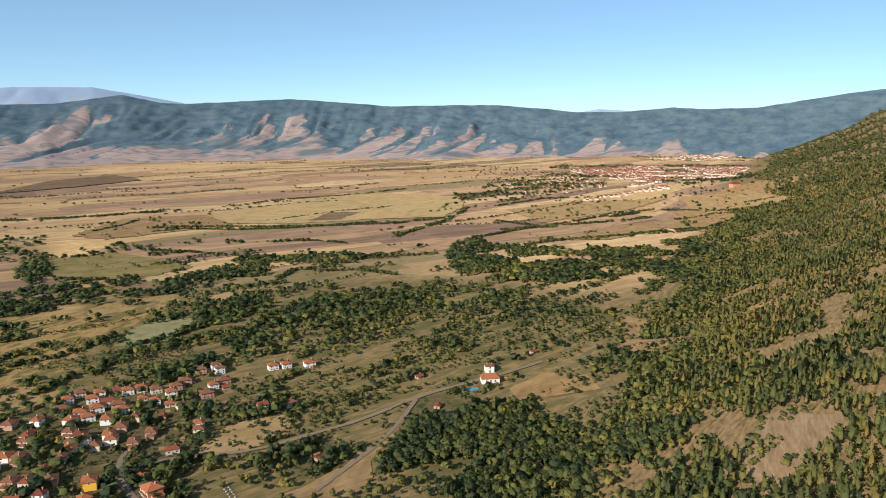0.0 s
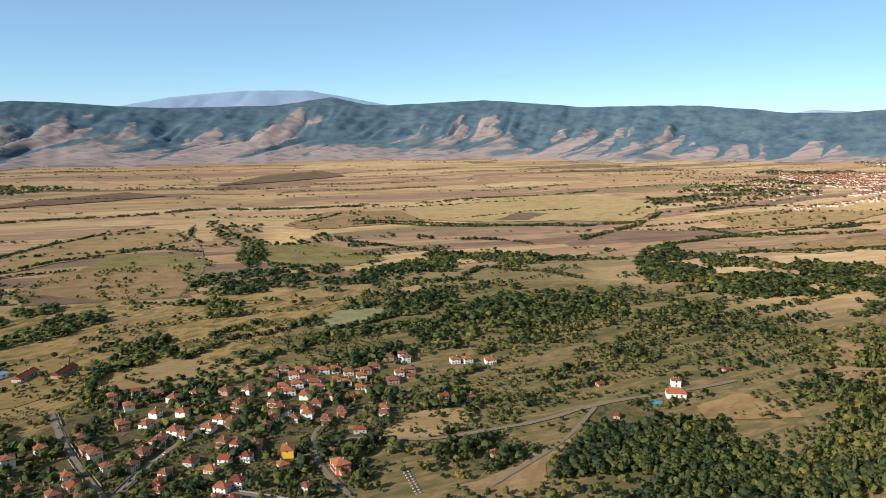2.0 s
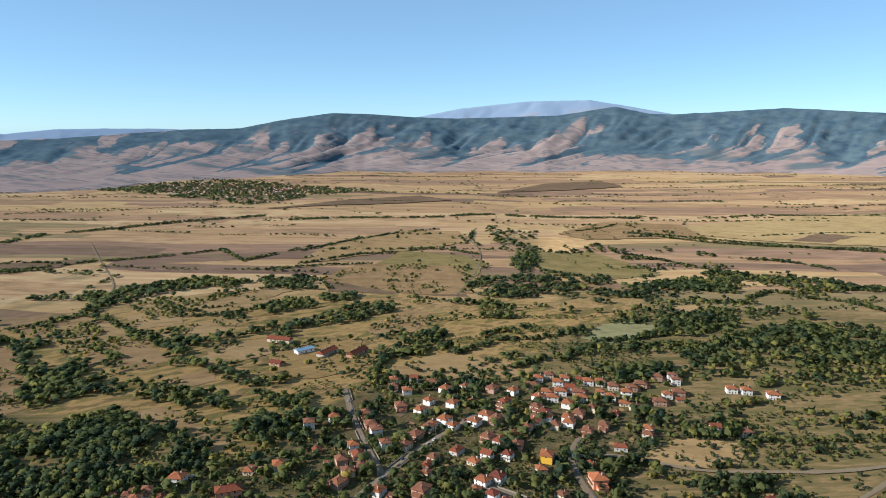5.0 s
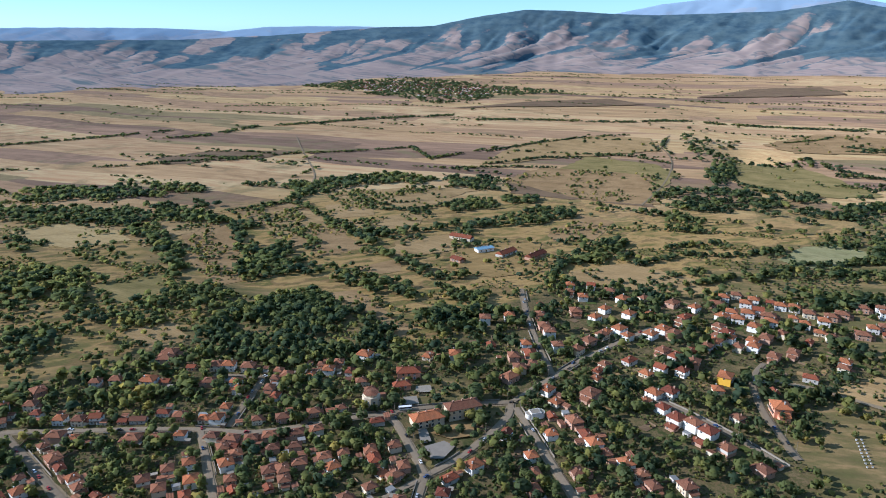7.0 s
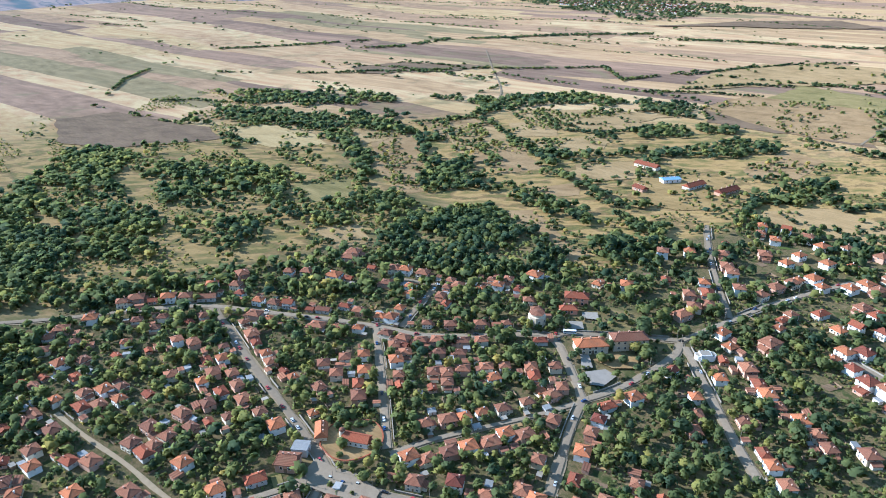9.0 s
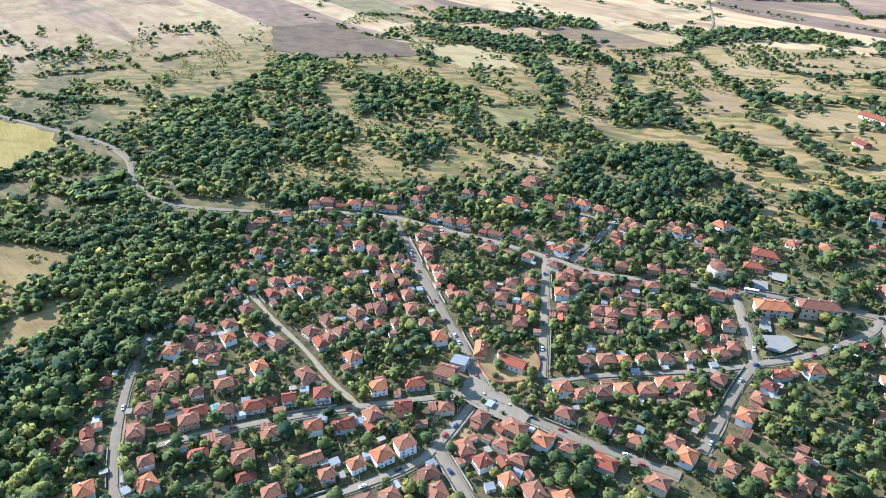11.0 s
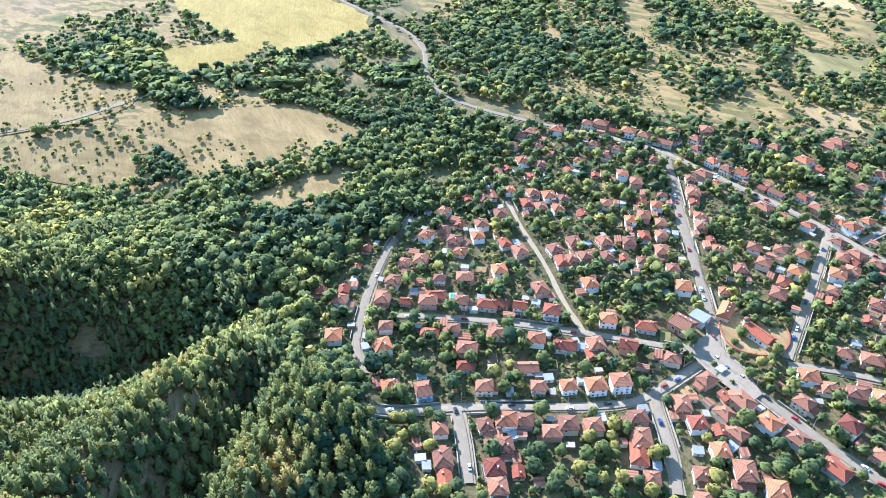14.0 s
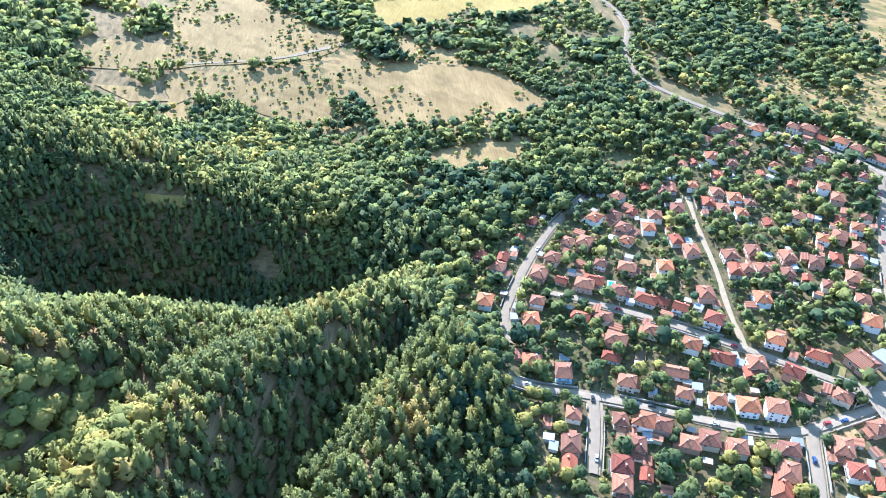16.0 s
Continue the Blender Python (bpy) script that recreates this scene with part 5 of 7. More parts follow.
def make_shed(w, d, h, fall, wall, top, label):
    shed = tagged(new("shed"), label, "shed", "garden sheds")
    bm = bmesh.new()
    box(bm, -w / 2, -d / 2, -0.8, w / 2, d / 2, h)
    for v in bm.verts:
        if v.co.y > 0 and v.co.z > 0:
            v.co.z += fall
    part("wall", bm, wall, shed)
    bm = bmesh.new()
    box(bm, -w / 2 - 0.3, -d / 2 - 0.3, h + 0.02, w / 2 + 0.3, d / 2 + 0.3, h + 0.15)
    for v in bm.verts:
        if v.co.y > 0:
            v.co.z += fall
    part("roof", bm, top, shed)
    part("door", box_mesh(-0.45, -d / 2 - 0.05, -0.1, 0.45, -d / 2 + 0.02, 1.8), M_WOOD, shed)
    return shed


T_ORANGE, T_RED, T_OLD, T_DARK = M_TILE
W_WHITE, W_CREAM, W_GREY, W_BRICK = M_WALL
HOUSE_KINDS = {
    "a": make_house(10, 9, 5.6, 1.0, 2.4, W_WHITE, T_ORANGE, "white two-storey house with a hipped orange tile roof"),
    "b": make_house(9, 8.5, 5.2, 0.9, 2.2, W_CREAM, T_OLD, "cream plastered house with a weathered hipped tile roof", annex=3),
    "c": make_house(12, 8, 4.2, 0.8, 2.3, W_GREY, T_RED, "grey plastered house with a long red hipped roof", 1),
    "d": make_house(9, 8, 6.2, 0.0, 2.8, W_WHITE, T_RED, "white gabled house with a steep red tile roof", balcony=True),
    "e": make_house(11, 9, 5.4, 0.95, 2.3, W_BRICK, T_OLD, "bare brick house with an old hipped tile roof", annex=3.5),
    "f": make_house(8, 7.5, 3.4, 1.0, 2.0, W_CREAM, T_ORANGE, "small cream cottage with an orange tile roof", 1),
    "g": make_house(13, 7, 3.6, 0.0, 2.2, W_GREY, T_OLD, "long low farmhouse with a weathered tile roof", 1),
    "h": make_house(9, 9, 5.8, 1.0, 2.5, W_WHITE, T_DARK, "white house with a dark red hipped roof", balcony=True),
    "j": make_house(8.5, 8, 5.4, 0.85, 2.2, W_GREY, T_OLD, "grey plastered house with a faded tile roof", plinth=W_BRICK),
    "k": make_house(7, 6, 3.0, 0.0, 1.8, W_BRICK, T_RED, "small brick outbuilding with a red tile roof", 1),
    "w": make_house(10, 9, 7.4, 0.9, 1.6, W_WHITE, T_OLD, "tall white house with a low weathered roof", 3),
    "y": make_house(12, 10, 7.0, 0.9, 2.2, M_YELLOW, T_ORANGE, "bright yellow three-storey house with an orange roof", 3, balcony=True),
    "p": make_house(10, 9, 6.6, 1.0, 2.8, M_PINK, T_ORANGE, "salmon pink villa with an orange hipped roof", 2, annex=4, balcony=True),
    "q": make_house(9, 8, 6.4, 0.0, 2.6, M_PINK, T_DARK, "pink three-storey house with a steep dark red roof", 3),
    "u": make_house(10, 13, 6.0, 0.3, 2.6, M_BLUE, T_OLD, "pale blue gabled house with a faded tile roof", 2, balcony=True),
}
SHED_KINDS = [
    make_shed(5, 4, 2.3, 0.5, W_GREY, M_METAL, "garden shed with a grey sheet-metal roof"),
    make_shed(7, 4, 2.5, 0.7, W_BRICK, T_OLD, "brick lean-to with a faded tile roof"),
    make_shed(4, 3, 2.2, 0.3, M_WOOD, M_CONC, "weathered wooden shed with a pale flat roof"),
    make_shed(5, 4, 2.5, 0.4, W_CREAM, T_OLD, "cream garden annex with a faded tile roof"),
]
BUILT = []  # footprints: x, y, radius


def place(kind, x, y, turn, grow=1.0):
    src = HOUSE_KINDS[kind]
    ob = copy_thing(src, stand(x, y, 0.2, turn))
    ob.scale = (PACE * grow, PACE * grow, PACE * (0.12 + 0.74 * grow))
    BUILT.append((x, y, 6.2 * grow))
    return ob


rnd = random.Random(5)
HOUSES.sort(key=lambda q: math.hypot(q[1], q[2]))
for kind, hx, hy, turn in HOUSES[:300]:
    place(kind, hx, hy, turn + rnd.uniform(-4, 4), 1.0 if kind in "yp" else rnd.uniform(0.58, 0.76) * (1.18 if hy > 250 else 1))


def join_houses(rows):
    """The houses at the far edge of the village, as one mesh."""
    bm, mats = bmesh.new(), []
    for kind, hx, hy, turn in rows:
        g = rnd.uniform(0.7, 0.9)
        m = stand(hx, hy, 0.2, turn + rnd.uniform(-4, 4)) @ Matrix.Diagonal((PACE * g, PACE * g, PACE * 0.74, 1))
        for o in HOUSE_KINDS[kind].children_recursive:
            n, k = len(bm.verts), len(bm.faces)
            bm.from_mesh(o.data)
            bm.verts.ensure_lookup_table()
            bm.faces.ensure_lookup_table()
            local = o.matrix_basis if o.parent.parent is None else o.parent.matrix_basis @ o.matrix_basis
            for v in bm.verts[n:]:
                v.co = m @ (local @ v.co)
            for f in bm.faces[k:]:
                mat = o.data.materials[f.material_index]
                if mat not in mats:
                    mats.append(mat)
                f.material_index = mats.index(mat)
        BUILT.append((hx, hy, 6.2 * g))
    me = bpy.data.meshes.new("far_houses")
    bm.to_mesh(me)
    bm.free()
    for mat in mats:
        me.materials.append(mat)
    tagged(new("far_houses", me), "white and cream houses with red tile roofs at the village edge", "houses", kind="stuff")


join_houses(HOUSES[300:])
for src in HOUSE_KINDS.values():  # the models themselves have served
    for o in (*src.children_recursive, src):
        bpy.data.objects.remove(o)
STREETS_IN = STREETS[:18]


def street_gap(x, y):
    return min(near_line(np.array([x]), np.array([y]), l)[0] - w / 2 for _, w, l in STREETS_IN)


def free(x, y, r):
    return all((x - a) ** 2 + (y - b) ** 2 > (r + c * 0.8) ** 2 for a, b, c in BUILT) and street_gap(x, y) > r


count = 0
for kind, hx, hy, turn in HOUSES:
    for _ in range(5):
        a, d = rnd.uniform(0, 6.283), rnd.uniform(5.5, 11)
        x, y = hx + d * math.cos(a), hy + d * math.sin(a)
        if count < 290 and hy < 300 and free(x, y, 1.7):
            ob = copy_thing(rnd.choice(SHED_KINDS), stand(x, y, 0.1, turn + rnd.choice((0, 90, 180))))
            BUILT.append((x, y, 2.0))
            count += 1
            break
for src in SHED_KINDS:
    for o in (*src.children_recursive, src):
        bpy.data.objects.remove(o)


# ---- church with its round walled yard ----
def cylinder(bm, x, y, z0, z1, r0, r1, n=16):
    lo = [bm.verts.new((x + r0 * math.cos(6.2832 * k / n), y + r0 * math.sin(6.2832 * k / n), z0)) for k in range(n)]
    hi = [bm.verts.new((x + r1 * math.cos(6.2832 * k / n), y + r1 * math.sin(6.2832 * k / n), z1)) for k in range(n)]
    for k in range(n):
        bm.faces.new((lo[k], lo[(k + 1) % n], hi[(k + 1) % n], hi[k]))
    bm.faces.new(hi)
    bm.faces.new(lo[::-1])


def tube(*a):
    bm = bmesh.new()
    cylinder(bm, *a)
    return bm


def dome(x, y, z, r, squash=1.0):
    bm = bmesh.new()
    for k in range(5):
        a, b = radians(k * 18), radians((k + 1) * 18)
        cylinder(bm, x, y, z + r * squash * math.sin(a), z + r * squash * math.sin(b), r * math.cos(a), max(0.05, r * math.cos(b)))
    return bm


def build_church(x, y, turn):
    c = tagged(new("church"), "small white church with a red gabled roof and a domed belfry", "church")
    nave = box_mesh(-9, -4.2, -1, 9, 4.2, 5)
    for gx in (-9, 9):
        v = [nave.verts.new(p) for p in ((gx, -4.2, 5), (gx, 4.2, 5), (gx, 0, 7.6))]
        nave.faces.new(v if gx > 0 else v[::-1])
    part("nave", nave, W_WHITE, c)
    r = part("roof", roof_mesh(18, 8.4, 5, 2.8, 0.5, 0), T_RED, c)
    part("ridge_tiles", cap_mesh(18, 8.4, 5, 2.8, 0.5, 0), T_RED, r)
    part("apse", tube(9.4, 0, -1, 4, 2.8, 2.8), W_WHITE, c)
    part("apse_roof", tube(9.4, 0, 4, 5.4, 3.1, 0.3), T_RED, c)
    part("belfry", tube(-10, 0, -1, 8.5, 1.9, 1.8), W_CREAM, c)
    part("dome", dome(-10, 0, 8.5, 2.1, 0.75), T_OLD, c, "low tiled dome")
    post = bmesh.new()
    box(post, -10.08, -0.08, 9.9, -9.92, 0.08, 11.3)
    box(post, -10.07, -0.45, 10.7, -9.93, 0.45, 10.85)
    part("cross", post, M_METAL, c)
    for k in range(4):
        window_on(c, -6 + k * 3.6, -4.26, 2.8, 0)
        window_on(c, -6 + k * 3.6, 4.26, 2.8, 180)
    part("door", box_mesh(-12.2, -0.6, -0.2, -11.98, 0.6, 2.3), M_WOOD, c)
    c.matrix_basis = stand(x, y, 0.4, turn)
    c.scale = (0.95, 0.98, 1.02)
    BUILT.append((x, y, 9))


build_church(-246.3, 59.3, 51)


def wall_along(name, label, line, h, mat, cap, gap=0.0, thick=0.35, seed=0):
    """A garden wall with a coping, following a line; gap: the share of it that is missing."""
    r = random.Random(seed)
    root = tagged(new(name), label, "wall", kind="structure")
    line = densify(line, 5)
    bm, top = bmesh.new(), bmesh.new()
    keep = True
    for a, b in zip(line, line[1:]):
        if r.random() < 0.25:
            keep = r.random() > gap
        if not keep:
            continue
        d = Vector((b[0] - a[0], b[1] - a[1]))
        if d.length < 0.2:
            continue
        n = Vector((-d.y, d.x)).normalized() * thick / 2
        za, zb = float(on_ground(*a)), float(on_ground(*b))
        for m, lo, hi, k in ((bm, -0.6, h, 1.0), (top, h, h + 0.16, 1.5)):
            v = [m.verts.new(p) for p in ((a[0] - n.x * k, a[1] - n.y * k, za + lo), (b[0] - n.x * k, b[1] - n.y * k, zb + lo), (b[0] + n.x * k, b[1] + n.y * k, zb + lo), (a[0] + n.x * k, a[1] + n.y * k, za + lo),
                                          (a[0] - n.x * k, a[1] - n.y * k, za + hi), (b[0] - n.x * k, b[1] - n.y * k, zb + hi), (b[0] + n.x * k, b[1] + n.y * k, zb + hi), (a[0] + n.x * k, a[1] + n.y * k, za + hi))]
            for f in ((3, 2, 1, 0), (4, 5, 6, 7), (0, 1, 5, 4), (1, 2, 6, 5), (2, 3, 7, 6), (3, 0, 4, 7)):
                m.faces.new([v[q] for q in f])
    for m in (bm, top):
        for v in m.verts:
            v.co = metres([v.co])[0]
    part("wall_body", bm, mat, root)
    part("coping", top, cap, root)


YARD = [(-250.5, 43.7), (-257, 46), (-265, 55), (-263, 62), (-258, 71.5), (-247, 72.5), (-237.5, 67), (-235, 54.5), (-239.5, 46.5), (-250.5, 43.7)]
wall_along("churchyard_wall", "low white churchyard wall with a red tile coping", smooth_line(YARD, 2), 1.2, W_BRICK, T_RED, thick=0.4)
build_patch("dry", YARD[:-1], 0.9, "churchyard", "dry grass churchyard inside the round wall")


def long_house(name, label, x, y, turn, w, d, h, rise, wall, tile, hip=0.8, storeys=2, step=3.4, category="building"):
    b = tagged(new(name), label, category)
    body = box_mesh(-w / 2, -d / 2, -1.2, w / 2, d / 2, h)
    part("wall", body, wall, b)
    r = part("roof", roof_mesh(w, d, h, rise, 0.5, hip), tile, b)
    part("ridge_tiles", cap_mesh(w, d, h, rise, 0.5, hip), tile, r)
    for k in range(3):
        ch = box_mesh(-w * 0.3 + k * w * 0.28, 0.6, h + 0.5, -w * 0.3 + k * w * 0.28 + 0.8, 1.3, h + rise + 0.6)
        part("chimney", ch, W_BRICK, r)
    for s in range(storeys):
        n = int((w - 2) / step)
        for k in range(n):
            gx = (k - (n - 1) / 2) * step
            window_on(b, gx, -d / 2 - 0.06, h * (s + 0.55) / storeys, 0)
            window_on(b, gx, d / 2 + 0.06, h * (s + 0.55) / storeys, 180)
    part("door", box_mesh(-0.7, -d / 2 - 0.1, -0.2, 0.7, -d / 2 + 0.02, 2.2), M_WOOD, b)
    f = float(pace_at(x, y))
    b.matrix_basis = stand(x, y, 0.3, turn) @ Matrix.Diagonal((f, f, f, 1))
    for k in (-0.33, 0, 0.33):
        BUILT.append((x + k * w * math.cos(radians(turn)), y + k * w * math.sin(radians(turn)), d * 0.7))
    return b


# parish lodge, school wings, barns, inn
long_house("parish_house", "low parish lodge with a long red tile roof", -258.6, 46.4, -15, 11, 5, 3.0, 1.8, W_CREAM, T_ORANGE, 0.5, 1)
long_house("school", "cream school wing with an orange hipped roof", -273, 198, 74, 17, 9, 4.6, 2.2, W_CREAM, T_ORANGE, 0.9)
long_house("school", "tall school wing with a weathered tile roof", -268, 219, 72, 19, 9, 6.4, 2.2, W_CREAM, T_OLD, 0.7, 2)
build_patch("pale", [(-270, 190), (-267, 194), (-256, 189), (-258, 183)], 1.0, "sports_court", "grey asphalt ball court beside the school", M_PAVED)
build_patch("pale", [(-255, 183), (-252, 194), (-245, 196), (-241, 184), (-246, 177)], 1.03, "schoolyard", "grey paved schoolyard", M_PAVED)
build_patch("dry", [(-262, 193), (-252, 198), (-247, 210), (-256, 216), (-263, 208)], 0.9, "school_garden", "dry grass school garden under trees")
BUILT += [(-248, 187, 8), (-263, 189, 5), (-255, 203, 9), (-260, 212, 6)]
long_house("culture_hall", "salmon plastered culture hall with a red hipped roof", -322, 220, 57, 14, 8, 5.0, 2.0, M_PINK, T_RED, 0.9, 2)
long_house("culture_hall_annex", "low red-roofed annex of the culture hall", -313.5, 209, 66, 10, 6, 3.0, 1.6, M_PINK, T_RED, 0.9, 1)
build_patch("pale", [(-309, 216), (-305, 224), (-297, 220), (-303, 212)], 1.0, "paved_court", "pale concrete court in front of the hall", M_CONC)
build_patch("pale", [(-303, 203), (-299, 210), (-291, 206), (-296, 197)], 1.0, "paved_court", "pale concrete forecourt beside the street", M_CONC)
BUILT += [(-303, 218, 6), (-297, 204, 6)]


def flat_house(x, y, turn):
    """A white modern house: two curved terraces and flat roofs behind parapets."""
    h = tagged(new("flat_roofed_house"), "white modern house with flat roofs and rounded corners", "house")
    for name, x0, r, top in (("round_wing", -3.4, 3.6, 3.4), ("round_wing", 3.6, 3.0, 3.4)):
        part(name, tube(x0, 0, -1, top, r, r, 24), W_WHITE, h)
        part("roof_deck", tube(x0, 0, top + 0.01, top + 0.05, r - 0.25, r - 0.25, 24), M_CONC, h, "grey flat roof deck")
    part("middle_block", box_mesh(-3.4, -2.4, -1, 3.6, 3.6, 4.6), W_WHITE, h)
    part("roof_deck", box_mesh(-3.1, -2.1, 4.61, 3.3, 3.3, 4.66), M_CONC, h, "grey flat roof deck")
    for gx in (-1.8, 0.2, 2.2):
        window_on(h, gx, -2.46, 2.9, 0)
    part("door", box_mesh(-0.5, -2.5, -0.2, 0.5, -2.38, 2.0), M_WOOD, h)
    h.matrix_basis = stand(x, y, 0.3, turn) @ Matrix.Diagonal((1.15, 1.15, 1.15, 1))
    BUILT.append((x, y, 6))


flat_house(-242, 249, -110)
long_house("store", "old village store with a rusty red tile roof", -243.5, 28.5, 60, 9, 8, 4.2, 1.8, W_BRICK, T_OLD, 0.2, 1)
store = tagged(new("store_annex"), "flat store annex with a grey sheet-metal roof", "building")
part("wall", box_mesh(-3.6, -4, -1, 3.6, 4, 4.4), W_GREY, store)
part("roof", box_mesh(-3.9, -4.3, 4.41, 3.9, 4.3, 4.6), M_METAL, store)
part("door", box_mesh(-0.9, -4.08, -0.2, 0.9, -3.95, 2.4), M_WOOD, store)
store.matrix_basis = stand(-250.5, 35.5, 0.2, 150) @ Matrix.Diagonal((1.2, 1.2, 1.2, 1))
BUILT.append((-250.5, 35.5, 5))
build_patch("pale", [(-243, 40), (-232, 28), (-218, 41), (-209, 55), (-214, 60), (-226, 55), (-235, 46)], 1.0, "village_square", "grey asphalt village square", M_ASPHALT)
long_house("barn", "long farm barn with a red tile roof", -529, 429, 20, 24, 8, 3.4, 2.2, W_CREAM, T_RED, 0.1, 1, 5)
long_house("barn", "farm shed with a blue sheet roof", -486, 422, 78, 17, 8, 3.4, 1.2, W_WHITE, M_BLUEROOF, 0.1, 1, 5)
long_house("barn", "old farm barn with a dark tile roof", -465, 431, 100, 22, 8, 3.2, 2.4, W_GREY, T_RED, 0.1, 1, 5)
long_house("barn", "long farm barn with a faded red roof", -442, 447, 100, 24, 8, 3.2, 2.4, W_BRICK, T_RED, 0.1, 1, 5)
long_house("barn", "small farm store with a red roof", -478, 383, 10, 12, 7, 3.0, 1.8, W_BRICK, T_RED, 0.1, 1, 5)
long_house("inn", "large red-roofed hillside inn", 691, 1670, 20, 22, 14, 9, 5, M_PINK, T_RED, 0.9, 3)
long_house("villa", "white villa with a long bright red roof beside the dirt track", 37, 529, 8, 14, 9, 4.2, 2.4, W_WHITE, T_ORANGE, 0.5, 1)
long_house("villa_annex", "tall white annex with a flat tiled roof behind the villa", 38, 552, 8, 7, 7, 5.4, 0.8, W_WHITE, T_OLD, 0.9, 2, 3.0)
hall = tagged(new("round_hall"), "octagonal cream hall with a low tiled roof", "building")
part("wall", tube(0, 0, -1, 6, 5.2, 5.2, 8), W_CREAM, hall)
part("upper_wall", tube(0, 0, 6.02, 7.4, 4.2, 4.2, 8), W_CREAM, hall)
part("roof", tube(0, 0, 7.42, 8.6, 4.7, 0.4, 8), T_OLD, hall)
for k in range(8):
    window_on(hall, 4.9 * math.sin(radians(k * 45 + 22.5)), -4.9 * math.cos(radians(k * 45 + 22.5)), 3.4, k * 45 + 22.5)
hall.matrix_basis = stand(-309, 185, 0, 10) @ Matrix.Diagonal((PACE, PACE, PACE, 1))
BUILT.append((-309, 185, 7))

# swimming pools
for px, py, pw, pd, turn in ((22, 513, 9, 4.5, 12), (-236, -71, 3.6, 2.2, 20)):
    pool = tagged(new("swimming_pool"), "small blue swimming pool with a pale concrete rim", "pool")
    rim = bmesh.new()
    for a in ((-pw / 2 - 0.8, -pd / 2 - 0.8, pw / 2 + 0.8, -pd / 2), (-pw / 2 - 0.8, pd / 2, pw / 2 + 0.8, pd / 2 + 0.8), (-pw / 2 - 0.8, -pd / 2, -pw / 2, pd / 2), (pw / 2, -pd / 2, pw / 2 + 0.8, pd / 2)):
        box(rim, a[0], a[1], -1.0, a[2], a[3], 0.4)
    part("rim", rim, M_CONC, pool)
    part("water", box_mesh(-pw / 2, -pd / 2, -0.8, pw / 2, pd / 2, 0.3), M_POOL, pool)
    pool.matrix_basis = stand(px, py, 0, turn) @ Matrix.Diagonal((PACE, PACE, PACE, 1))
    BUILT.append((px, py, 6))

# garden walls along the streets
for k, (kind, w, line) in enumerate(STREETS_IN):
    p = np.array(densify(smooth_line(line), 5))
    d = np.gradient(p, axis=0)
    n = np.stack([-d[:, 1], d[:, 0]], 1) / np.maximum(np.hypot(d[:, 0], d[:, 1]), 1e-6)[:, None]
    for side in (-1, 1):
        q = p + n * side * (w / 2 + 1.5)
        other = np.min([near_line(q[:, 0], q[:, 1], l2) - w2 / 2 for j, (_, w2, l2) in enumerate(STREETS_IN) if j != k], axis=0)
        q = [tuple(c) for c, o in zip(q, other) if o > 2.5]
        if len(q) > 3:
            pieces = [[q[0]]]
            for a, b in zip(q, q[1:]):
                if math.hypot(a[0] - b[0], a[1] - b[1]) > 9:
                    pieces.append([])
                pieces[-1].append(b)
            for piece in pieces:
                if len(piece) > 3:
                    wall_along("garden_wall", "rough plastered garden wall beside the street" if (k + side) % 3 else "rubble stone garden wall beside the street", piece, 0.85, M_CONC if (k + side) % 3 else M_STONE, M_CONC, 0.84, thick=0.24, seed=k * 2 + side)


